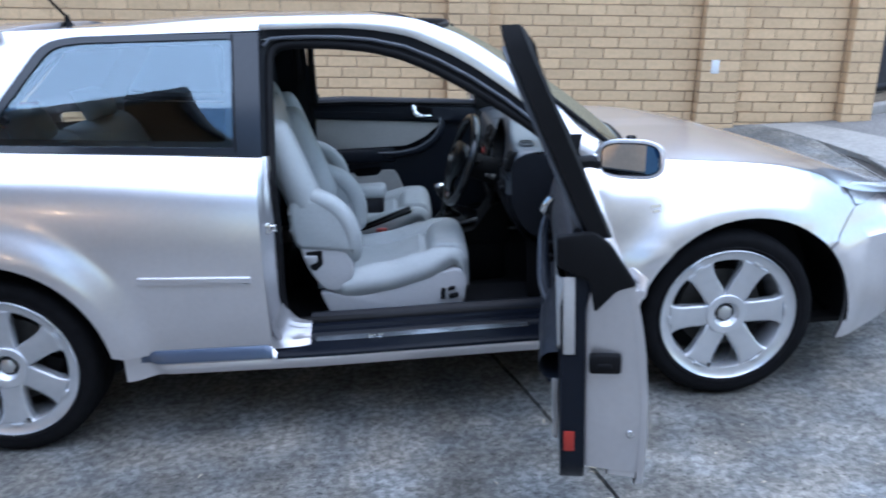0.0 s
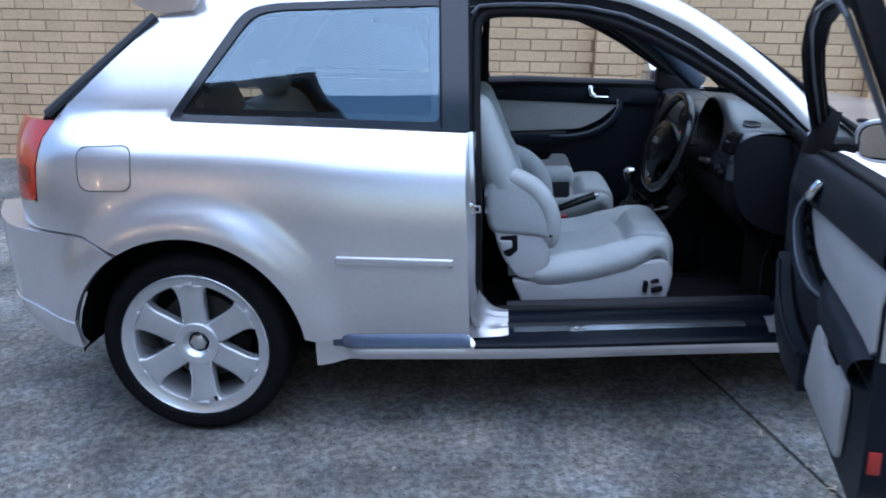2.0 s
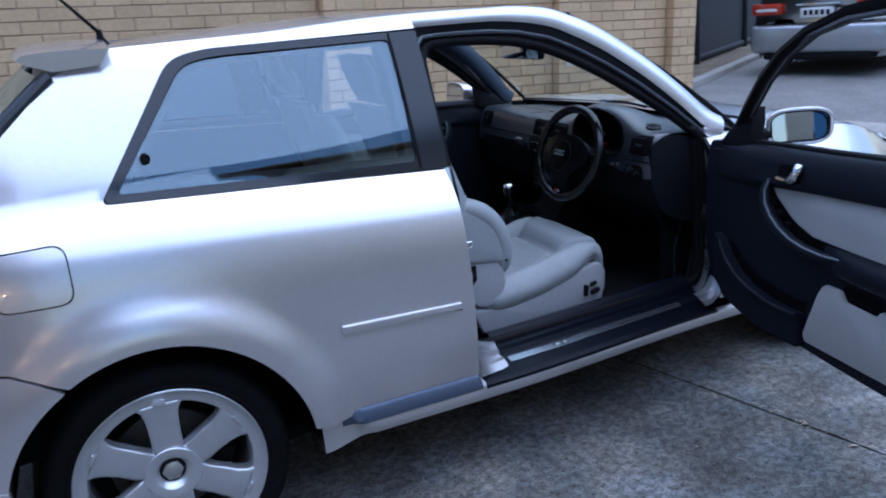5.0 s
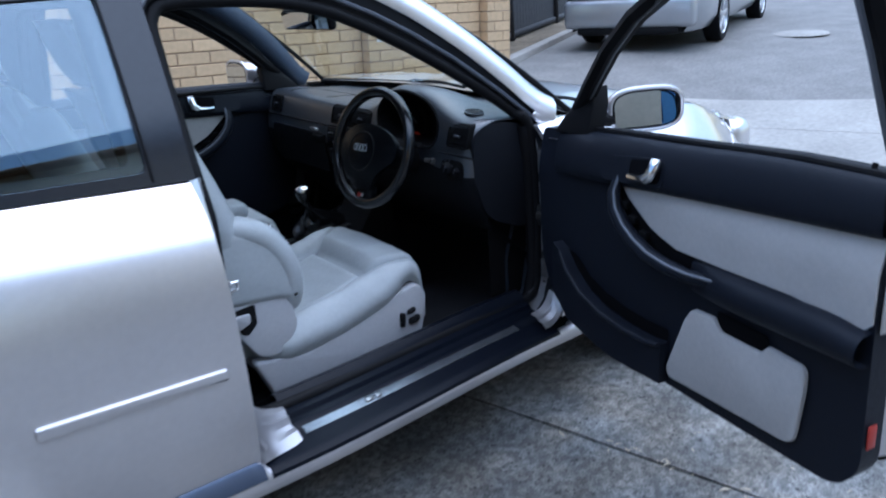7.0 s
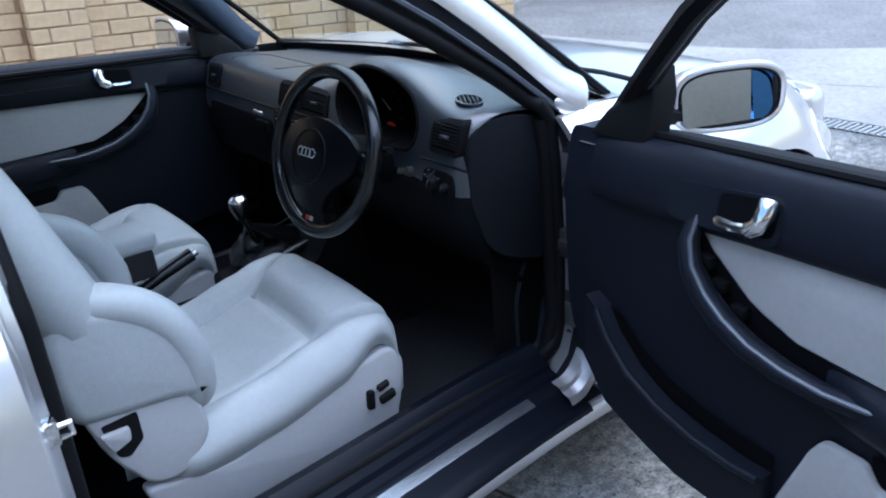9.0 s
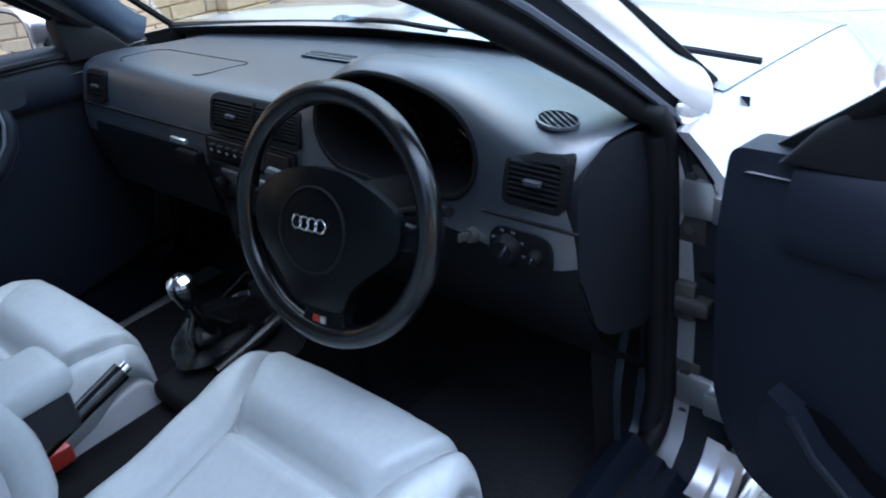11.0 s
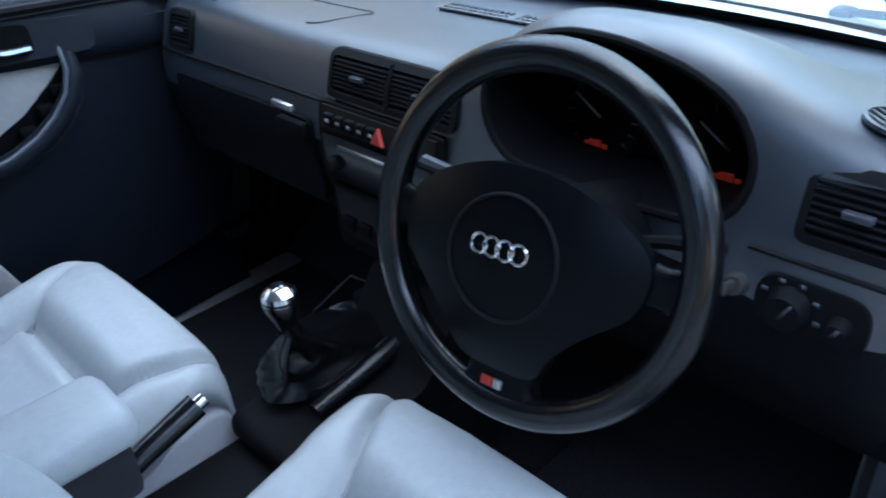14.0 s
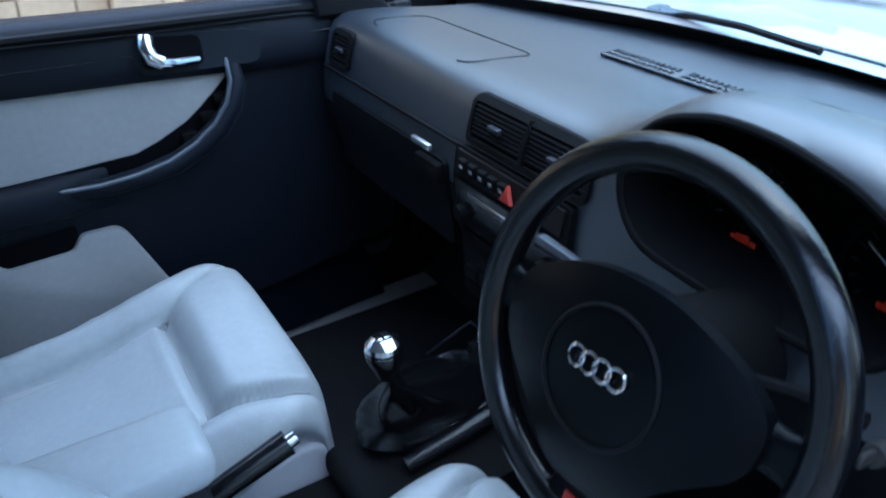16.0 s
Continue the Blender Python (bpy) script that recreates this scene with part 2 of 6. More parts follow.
def vary(mat, island, spread):
    """Gives each piece its own shade."""
    n, l = mat.node_tree.nodes, mat.node_tree.links
    p = n["Principled BSDF"]
    src = n.new("ShaderNodeNewGeometry").outputs["Random Per Island"] if island else n.new("ShaderNodeObjectInfo").outputs["Random"]
    r = n.new("ShaderNodeMapRange")
    r.inputs["To Min"].default_value, r.inputs["To Max"].default_value = 1 - spread, 1 + spread
    l.new(src, r.inputs["Value"])
    vm = n.new("ShaderNodeVectorMath")
    vm.operation = "SCALE"
    old = p.inputs["Base Color"].links[0].from_socket
    l.new(old, vm.inputs[0])
    l.new(r.outputs["Result"], vm.inputs["Scale"])
    l.new(vm.outputs["Vector"], p.inputs["Base Color"])
    return mat


vary(BRICK, False, 0.08)
BRICKJ = vary(material("yellow_brickwork", (0.63, 0.445, 0.255), 0.85, 0, grain=0.1, scale=30, stain=0.1, bump=0.5, bscale=60), True, 0.08)


import functools

from mathutils import geometry


# ---- mesh helpers ----
def part(name, bm, mat, parent=None, label="", smooth=True, sharp=40):
    if sharp:
        for e in bm.edges:
            if len(e.link_faces) != 2 or e.calc_face_angle(0) > radians(sharp):
                e.smooth = False
    me = bpy.data.meshes.new(name)
    bm.to_mesh(me)
    bm.free()
    for p in me.polygons:
        p.use_smooth = smooth
    me.materials.append(mat)
    ob = new(name, me)
    if parent:
        ob.parent = parent
    if label:
        tagged(ob, label)
    return ob


def group_of(name, parent, m=None):
    """A part that has parts of its own."""
    ob = new(name)
    ob.empty_display_size = 0.05
    ob.parent = parent
    if m is not None:
        ob.matrix_basis = m
    return ob


def thing(name, label, category, group="", kind="", at=(0, 0, 0)):
    ob = new(name)
    ob.location = at
    ob.empty_display_size = 0.1
    return tagged(ob, label, category, group, kind)


def curve(pairs):
    """A smooth monotone function through the given (u, v) pairs."""
    us, vs = [p[0] for p in pairs], [p[1] for p in pairs]
    d = [(vs[i + 1] - vs[i]) / (us[i + 1] - us[i]) for i in range(len(us) - 1)]
    m = [d[0]] + [0 if d[i - 1] * d[i] <= 0 else 2 * d[i - 1] * d[i] / (d[i - 1] + d[i]) for i in range(1, len(d))] + [d[-1]]

    def f(u):
        if u <= us[0]:
            return vs[0] + (u - us[0]) * m[0] * 0
        if u >= us[-1]:
            return vs[-1]
        i = max(k for k in range(len(us) - 1) if us[k] <= u)
        h = us[i + 1] - us[i]
        s = (u - us[i]) / h
        return (vs[i] * (1 + 2 * s) * (1 - s) ** 2 + m[i] * h * s * (1 - s) ** 2 + vs[i + 1] * s * s * (3 - 2 * s) + m[i + 1] * h * s * s * (s - 1))

    return f


def rounded(pts, r, n=5):
    """A polygon with its corners rounded; r: one radius or one for each corner."""
    out = []
    k = len(pts)
    for i in range(k):
        p, a, b = Vector(pts[i]), Vector(pts[i - 1]), Vector(pts[(i + 1) % k])
        ri = r[i] if isinstance(r, (list, tuple)) else r
        da, db = (a - p), (b - p)
        q = min(ri, da.length * 0.48, db.length * 0.48)
        if q < 1e-4:
            out.append(tuple(p))
            continue
        p0, p1 = p + da.normalized() * q, p + db.normalized() * q
        for j in range(n + 1):
            s = j / n
            out.append(tuple(p0 * (1 - s) ** 2 + p * 2 * s * (1 - s) + p1 * s * s))
    return out


def densify(pts, step):
    out = []
    for i, p in enumerate(pts):
        q = pts[(i + 1) % len(pts)]
        n = max(1, int(math.dist(p, q) / step))
        out += [(p[0] + (q[0] - p[0]) * j / n, p[1] + (q[1] - p[1]) * j / n) for j in range(n)]
    return out


def within_loop(p, loop):
    inside = False
    for (x0, y0), (x1, y1) in zip(loop, loop[1:] + loop[:1]):
        if (y0 > p[1]) != (y1 > p[1]) and p[0] < x0 + (p[1] - y0) * (x1 - x0) / (y1 - y0):
            inside = not inside
    return inside


def sheet(outline, f, step=0.04, holes=(), flange=None, flip=False):
    """A curved panel: outline (and holes) in (u, v), filled with a fine net and carried into space by f; flange: the vector, or function of the point,
    by which its edges are turned in."""
    loops = [densify(outline, step)] + [densify(h, step) for h in holes]
    verts, edges = [], []
    for lp in loops:
        b = len(verts)
        verts += [Vector(p) for p in lp]
        edges += [(b + i, b + (i + 1) % len(lp)) for i in range(len(lp))]
    us, vs = [v[0] for v in loops[0]], [v[1] for v in loops[0]]
    nb = len(verts)
    edge_pts = np.array([tuple(v) for v in verts])
    u = min(us) + step * 0.5
    while u < max(us):
        v = min(vs) + step * 0.5
        while v < max(vs):
            if ((edge_pts - (u, v)) ** 2).sum(1).min() > (step * 0.45) ** 2:
                verts.append(Vector((u, v)))
            v += step
        u += step
    co, ed, fa, *_ = geometry.delaunay_2d_cdt(verts, edges, [], 1, 1e-5)
    bm = bmesh.new()
    bv = [bm.verts.new(f(p[0], p[1])) for p in co]
    for t in fa:
        c = sum((co[k] for k in t), Vector((0, 0))) / len(t)
        if any(within_loop(c, h) for h in loops[1:]):
            continue
        t = t[::-1] if flip else t
        bm.faces.new([bv[i] for i in t])
    loose = [v for v in bm.verts if not v.link_faces]
    bmesh.ops.delete(bm, geom=loose, context="VERTS")
    if flange:
        rim = [e for e in bm.edges if len(e.link_faces) == 1]
        r = bmesh.ops.extrude_edge_only(bm, edges=rim)
        for v in [g for g in r["geom"] if isinstance(g, bmesh.types.BMVert)]:
            v.co += Vector(flange(v.co) if callable(flange) else flange)
    bmesh.ops.recalc_face_normals(bm, faces=bm.faces)
    return bm


def mirrored(bm):
    b = bm.copy()
    for v in b.verts:
        v.co.y = -v.co.y
    bmesh.ops.reverse_faces(b, faces=b.faces)
    return b


def grid(nu, nv, f, close_u=False, close_v=False):
    bm = bmesh.new()
    vs = [[bm.verts.new(f(i, j)) for j in range(nv)] for i in range(nu)]
    for i in range(nu if close_u else nu - 1):
        for j in range(nv if close_v else nv - 1):
            a, b = (i + 1) % nu, (j + 1) % nv
            q = [vs[i][j], vs[a][j], vs[a][b], vs[i][b]]
            if len(set(q)) == 4:
                bm.faces.new(q)
    bmesh.ops.remove_doubles(bm, verts=bm.verts, dist=1e-6)
    return bm


def lathe(profile, n=48, axis="y", turn=None):
    """Turns (radius, height) pairs round the axis."""
    def f(i, j):
        r, h = profile[j]
        a = 2 * math.pi * i / n
        c, s = r * math.cos(a), r * math.sin(a)
        return {"y": (c, h, s), "z": (c, s, h), "x": (h, c, s)}[axis]
    bm = grid(n, len(profile), f, close_u=True)
    bmesh.ops.recalc_face_normals(bm, faces=bm.faces)
    return bm


def block(x0, x1, y0, y1, z0, z1, bevel=0.0, seg=2):
    bm = bmesh.new()
    bmesh.ops.create_cube(bm, size=1)
    for v in bm.verts:
        v.co = ((x0 + x1) / 2 + v.co.x * (x1 - x0), (y0 + y1) / 2 + v.co.y * (y1 - y0), (z0 + z1) / 2 + v.co.z * (z1 - z0))
    if bevel:
        bmesh.ops.bevel(bm, geom=list(bm.edges), offset=bevel, segments=seg, affect="EDGES", profile=0.5)
    return bm


def prism(outline, f, depth, bevel=0.0, seg=2):
    """A solid plate: outline in (u, v) carried by f(u, v, w), w from 0 to depth."""
    bm = bmesh.new()
    top = [bm.verts.new((p[0], p[1], 0)) for p in outline]
    face = bm.faces.new(top)
    r = bmesh.ops.extrude_face_region(bm, geom=[face])
    for v in [g for g in r["geom"] if isinstance(g, bmesh.types.BMVert)]:
        v.co.z = depth
    if bevel:
        es = [e for e in bm.edges if abs(e.verts[0].co.z - e.verts[1].co.z) < 1e-6 and abs(e.verts[0].co.z - depth) < 1e-6]
        bmesh.ops.bevel(bm, geom=es, offset=bevel, segments=seg, affect="EDGES", profile=0.5)
    for v in bm.verts:
        v.co = f(*v.co)
    bmesh.ops.recalc_face_normals(bm, faces=bm.faces)
    return bm


def pipe(points, r, n=8, closed=False, flat=1.0):
    """A round bar along points."""
    pts = [Vector(p) for p in points]
    k = len(pts)
    side = Vector((0, 0, 1))
    frames = []
    for i, p in enumerate(pts):
        a = pts[i - 1] if (i or closed) else p
        b = pts[(i + 1) % k] if (i < k - 1 or closed) else p
        t = (b - a).normalized()
        s = side - t * side.dot(t)
        if s.length < 0.05:
            s = Vector((1, 0, 0)) - t * t.x
        s.normalize()
        side = s
        frames.append((s, t.cross(s)))

    def f(i, j):
        a = 2 * math.pi * j / n
        rr = r(i / max(1, k - 1)) if callable(r) else r
        s, q = frames[i]
        return pts[i] + s * math.cos(a) * rr * flat + q * math.sin(a) * rr
    bm = grid(k, n, f, close_u=closed, close_v=True)
    if not closed:
        for end in (0, k - 1):
            ring = [v for v in bm.verts if any((v.co - Vector(f(end, j))).length < 1e-6 for j in range(n))]
            if len(ring) > 2:
                bmesh.ops.contextual_create(bm, geom=ring)
    bmesh.ops.recalc_face_normals(bm, faces=bm.faces)
    return bm


def join(*bms):
    out = bmesh.new()
    for b in bms:
        me = bpy.data.meshes.new("tmp")
        b.to_mesh(me)
        b.free()
        out.from_mesh(me)
        bpy.data.meshes.remove(me)
    return out


def moved(bm, m):
    bmesh.ops.transform(bm, matrix=m, verts=bm.verts)
    return bm


def pad(f, u0, u1, v0, v1, thick, nu=16, nv=16, e=6, crown=0.0):
    """An upholstered pad over a patch of the surface f(u, v, height), with rounded edges."""
    def g(i, j):
        s, t = i / (nu - 1), j / (nv - 1)
        s, t = 0.5 - 0.5 * math.cos(math.pi * s), 0.5 - 0.5 * math.cos(math.pi * t)
        a, b = abs(2 * s - 1), abs(2 * t - 1)
        h = max(0.0, 1 - a ** e) ** 0.4 * max(0.0, 1 - b ** e) ** 0.4
        return f(u0 + (u1 - u0) * s, v0 + (v1 - v0) * t, thick * (h - 1) + crown * (1 - a * a) * (1 - b * b))
    return grid(nu, nv, g)


# ---- body surface ----
def smooth(a, b_, x):
    s = min(1, max(0, (x - a) / (b_ - a)))
    return s * s * (3 - 2 * s)


belt = curve([(-0.75, 1.055), (-0.4, 1.06), (0.0, 1.043), (0.9, 0.974), (1.9, 0.915), (2.3, 0.885), (2.65, 0.862), (2.85, 0.80), (3.2, 0.66)])
shoulder = curve([(-0.60, 0.872), (-0.45, 0.873), (-0.3, 0.866), (-0.2, 0.853), (-0.12, 0.832), (-0.07, 0.805), (-0.03, 0.768), (0.0, 0.735)])
skirt = curve([(0.0, 0.80), (0.2, 0.838), (0.35, 0.862), (0.5, 0.872), (0.6, 0.873)])
plan = curve([(-0.75, 0.46), (-0.70, 0.36), (-0.62, 0.21), (-0.55, 0.115), (-0.45, 0.045), (-0.35, 0.014), (-0.2, 0.0), (2.4, 0.0), (2.65, 0.012), (2.85, 0.05), (3.05, 0.13), (3.2, 0.24), (3.35, 0.5)])
house = curve([(0.0, 0.735), (0.05, 0.716), (0.1, 0.694), (0.15, 0.670), (0.2, 0.6445), (0.25, 0.6175), (0.3, 0.589), (0.335, 0.568), (0.352, 0.556), (0.362, 0.545)])
R_ARCH = 0.384


def side_y(x, z):
    """Half width of the body at (x, z)."""
    b = belt(x)
    if z >= b:
        y = house((z - b) * 0.34 / max(0.2, 1.382 - b))
    elif z > 0.6:
        y = shoulder(max(-0.6, z - b))
    else:
        y = skirt(z)
    for cx in (0.0, 2.515):
        d = math.hypot(x - cx, z - 0.315)
        y += 0.036 * (1 - smooth(0.022, 0.145, d - R_ARCH))
    return y - plan(x)


def side(x, z):
    return Vector((x, -side_y(x, z), z))


def off(d):
    return lambda x, z: side(x, z) + Vector((0, d, 0))


def arch(cx, r, a0, a1, n=24, cz=0.315):
    return [(cx + r * math.cos(radians(a0 + (a1 - a0) * i / n)), cz + r * math.sin(radians(a0 + (a1 - a0) * i / n))) for i in range(n + 1)]


INWARD = (0, 0.02, 0)
car = thing("hatchback_car", "silver metallic three-door hatchback car with an open door", "car")


def both(name, bm, mat, parent, label="", **kw):
    """The part on both sides of the car."""
    a = part(name, mirrored(bm), mat, parent, label, **kw)
    return a, part(name, bm, mat, parent, label, **kw)


# rear quarter with the pillar behind the window and the roof rail
win_out = rounded([(-0.03, 1.041), (0.205, 1.362), (0.30, 1.379), (0.92, 1.366), (0.917, 0.975)], [0.02, 0.08, 0.05, 0.001, 0.001])
flap = rounded([(-0.305, 0.975), (-0.13, 0.975), (-0.132, 0.842), (-0.298, 0.848)], 0.035)
flap_hole = rounded([(-0.3085, 0.9785), (-0.1265, 0.9785), (-0.1285, 0.8385), (-0.3015, 0.8445)], 0.037)
quarter_outline = [(0.905, 0.972), (0.905, 0.345), (0.42, 0.345)] + arch(0.0, R_ARCH, 6, 119) + [(-0.245, 0.681), (-0.305, 0.705), (-0.40, 0.714), (-0.50, 0.719), (-0.64, 0.734), (-0.64, 0.795), (-0.465, 0.803), (-0.458, 0.92), (-0.44, 1.0), (-0.405, 1.062), (-0.07, 1.352), (0.06, 1.403), (0.92, 1.403), (0.92, 1.372)] + rounded([(0.92, 1.366), (0.30, 1.379), (0.205, 1.362), (-0.03, 1.041), (0.905, 0.975)], [0, 0.05, 0.08, 0.02, 0])[1:-1]
both("quarter_panel", sheet(quarter_outline, side, 0.03, holes=[flap_hole], flange=INWARD), PAINT, car)
part("fuel_flap", sheet(flap, side, 0.03, flange=(0, 0.012, 0)), PAINT, car)
part("fuel_recess", sheet(rounded([(-0.325, 0.99), (-0.11, 0.99), (-0.11, 0.825), (-0.325, 0.825)], 0.02), off(0.014), 0.04), SEAL, car)

# front wing
wing_top = curve([(2.06, 0.905), (2.3, 0.884), (2.5, 0.866), (2.65, 0.846), (2.83, 0.792), (2.92, 0.74), (3.1, 0.70), (3.3, 0.655)])
wing = [(1.915, 0.345), (1.925, 0.5), (1.945, 0.90), (2.06, 0.905)] + [(2.06 + 0.043 * k, wing_top(2.06 + 0.043 * k)) for k in range(1, 20)] + [(2.92, 0.74), (2.95, 0.68), (2.80, 0.575)] + arch(2.515, R_ARCH, 42, 176) + [(2.13, 0.345)]
both("front_wing", sheet(wing, side, 0.03, flange=INWARD), PAINT, car)
part("wing_badge", join(prism(rounded([(2.19, 0.745), (2.225, 0.747), (2.225, 0.757), (2.19, 0.755)], 0.002), lambda u, v, w: side(u, v) + Vector((0, -w, 0)), 0.003), prism(rounded([(2.195, 0.73), (2.222, 0.732), (2.222, 0.740), (2.195, 0.738)], 0.002), lambda u, v, w: side(u, v) + Vector((0, -w, 0)), 0.003)), CHROME, car, "small chrome badge bars")
# front corner lamp
both("headlamp", sheet([(2.955, 0.685), (2.93, 0.745), (2.99, 0.745), (3.2, 0.70), (3.2, 0.64)], off(-0.002), 0.03, flange=INWARD), HEADL, car, "clear headlamp lens")

# bumpers
rb = arch(0.0, R_ARCH, 172, 121, 12) + [(-0.245, 0.675), (-0.305, 0.699), (-0.40, 0.708), (-0.50, 0.713), (-0.735, 0.728), (-0.735, 0.52), (-0.68, 0.45), (-0.62, 0.40), (-0.50, 0.357), (-0.352, 0.337)]
def tail(d):
    """The bumper's skin, standing out behind the tail lamps."""
    return lambda x, z: Vector((x - 0.085 * smooth(0.36, 0.70, -x) * smooth(0.25, 0.45, z), -side_y(x, z) - d, z))


b = sheet(rb, tail(0.006), 0.03, flange=lambda c: (0.10 * smooth(0.36, 0.70, -c.x), 0.03, 0))
part("rear_bumper", join(mirrored(b), b, block(-0.812, -0.66, -0.46, 0.46, 0.42, 0.712, 0.05, 3)), PAINT, car)
fb = arch(2.515, R_ARCH, -8, 41.5, 10) + [(2.952, 0.679), (3.1, 0.68), (3.3, 0.66), (3.3, 0.25), (3.0, 0.2), (2.88, 0.21)]
b = sheet(fb, off(-0.004), 0.03, flange=INWARD)
part("front_bumper", join(mirrored(b), b, block(3.2, 3.36, -0.58, 0.58, 0.22, 0.66, 0.06, 4)), PAINT, car)
both("lower_lip", sheet([(-0.366, 0.418), (-0.356, 0.333), (-0.50, 0.352), (-0.62, 0.396), (-0.66, 0.436), (-0.56, 0.450), (-0.45, 0.434)], tail(0.011), 0.03, flange=INWARD), PAINT, car)

# roof
roof_z = curve([(-0.15, 1.385), (0.2, 1.41), (0.8, 1.428), (1.2, 1.415), (1.45, 1.375), (1.62, 1.318)])
roof_w = curve([(-0.15, 0.535), (0.3, 0.55), (1.0, 0.55), (1.4, 0.54), (1.62, 0.535)])


def roof_at(i, j, drop=0.0, inset=0.0):
    x = -0.12 + 1.62 * i / 36
    s = -1 + 2 * j / 24
    return (x, s * (roof_w(x) - inset), roof_z(x) - 0.03 * abs(s) ** 2.5 - 0.006 * abs(s) ** 12 - drop)


part("roof", grid(37, 25, roof_at), PAINT, car)
part("headlining", grid(37, 25, lambda i, j: roof_at(i, j, 0.05, 0.0)), LINING, car)
# spoiler at the end of the roof
def spoiler_at(i, j):
    s = -1 + 2 * i / 24
    y = s * 0.597
    back = 0.02 * (abs(s) ** 4)
    zz = -0.018 * abs(s) ** 2.5
    ring = [(0.07, 1.408), (-0.05, 1.415), (-0.15 + back, 1.412), (-0.17 + back, 1.400), (-0.15 + back, 1.388), (-0.07, 1.365), (0.04, 1.37)]
    return (ring[j][0], y, ring[j][1] + zz + 0.014)


sp = grid(25, 7, spoiler_at, close_v=True)
bmesh.ops.holes_fill(sp, edges=[e for e in sp.edges if len(e.link_faces) == 1])
part("roof_spoiler", sp, PAINT, car)
# whip aerial
ant = group_of("aerial", car)
part("aerial_base", lathe([(0.0, 0.045), (0.008, 0.045), (0.012, 0.02), (0.022, 0.006), (0.026, 0.0)], 20, "z"), DARK, ant).matrix_basis = pose(0.075, 0, 1.404)
part("aerial_whip", pipe([(0.075, 0, 1.44), (-0.16, 0, 1.72)], lambda s: 0.006 - 0.003 * s, 8), DARK, ant)

# tailgate
def gate_at(i, j):
    s, t = i / 14, -1 + 2 * j / 20
    x = -0.10 - 0.345 * s - 0.05 * (1 - t * t) * 1.0
    return (x - 0.012, t * (0.575 + 0.125 * s), 1.355 - 0.285 * s + 0.012 * (1 - t * t))


part("rear_glass", grid(15, 21, gate_at), GLASS, car)
both("rear_glass_edge", pipe([(-0.085 - 0.355 * s, -(0.585 + 0.118 * s), 1.352 - 0.285 * s) for s in np.linspace(0, 1, 12)], 0.021, 8, flat=0.8), TRIM, car)


def gate_low(i, j):
    s, t = i / 10, -1 + 2 * j / 20
    x = -0.435 - 0.15 * math.sin(s * math.pi / 2) - 0.025 * (1 - t * t)
    return (x, t * (0.70 - 0.06 * s), 1.078 - 0.36 * s ** 1.25)


part("tailgate", grid(11, 21, gate_low), PAINT, car)

# tail lamps
lamp = rounded([(-0.63, 1.048), (-0.412, 1.050), (-0.444, 0.995), (-0.464, 0.915), (-0.47, 0.81), (-0.63, 0.802)], [0.005, 0.01, 0, 0, 0.01, 0.01])
for mir in (False, True):
    tl = group_of("tail_lamp", car)
    lens = sheet(lamp, off(-0.003), 0.02, flange=INWARD)
    part("lens", mirrored(lens) if mir else lens, REDLENS, tl, "red tail lamp lens")
    low = sheet(rounded([(-0.56, 0.915), (-0.49, 0.915), (-0.49, 0.86), (-0.56, 0.86)], 0.02), off(-0.0045), 0.02)
    part("lamp_bowl", mirrored(low) if mir else low, REDBOWL, tl)

# windscreen pillar and cant rail, rounded over to the roof
rail_low = curve([(-2.07, 0.87), (-1.965, 0.93), (-1.87, 1.028), (-1.78, 1.112), (-1.69, 1.182), (-1.60, 1.243), (-1.51, 1.291), (-1.42, 1.330), (-1.31, 1.354), (-1.20, 1.367), (-1.08, 1.371), (-0.92, 1.374), (-0.6, 1.380), (-0.3, 1.384), (-0.15, 1.384)])


def up_y(z):
    return -max(0.5, 0.735 - 0.42 * (z - 0.93))


def rail_at(i, j):
    x = 0.20 + 1.81 * i / 100
    z = rail_low(-x)
    dz = (rail_low(-x - 0.01) - rail_low(-x + 0.01)) / 0.02
    n = Vector((-dz, 0, 1)).normalized()
    w = (0.034 + 0.026 * min(1, max(0, (x - 1.2) / 0.35))) * (0.25 + 0.75 * smooth(0.15, 0.95, x))
    a = radians(-12 + 96 * j / 9)
    p = Vector((x, up_y(z) - 0.002 + 0.02 * (1 - smooth(0.2, 0.45, x)), z)) + n * (w * (math.sin(a) + 0.2)) + Vector((0, w * 1.0 * (1 - math.cos(a)), 0))
    return p


both("windscreen_pillar", grid(101, 10, rail_at), PAINT, car)
both("pillar_foot", moved(lathe([(0.034 * math.sin(math.pi * q / 12), -0.034 * math.cos(math.pi * q / 12)) for q in range(13)], 24, "z"), pose(2.005, -0.728, 0.905, 0, 25, 0) @ Matrix.Diagonal((1.9, 0.35, 0.7, 1))), PAINT, car)


# windscreen
def screen_at(i, j):
    s = i / 16
    t = -1 + 2 * j / 20
    x = 2.125 - 0.605 * s + (0.11 - 0.05 * s) * (1 - t * t)
    z = 0.908 + 0.447 * s + 0.03 * math.sin(math.pi * s)
    return (x, t * (0.70 - 0.17 * s), z)


ws = part("windscreen", grid(17, 21, screen_at), SCREEN, car)
ws.visible_shadow = False
part("screen_edge", join(pipe([Vector(screen_at(0, j)) - Vector((0, 0, 0.010)) for j in range(21)], 0.017, 8), pipe([screen_at(i, 0) for i in range(17)], 0.009, 6), pipe([screen_at(i, 20) for i in range(17)], 0.009, 6), pipe([screen_at(16, j) for j in range(21)], 0.012, 6)), SEAL, car)
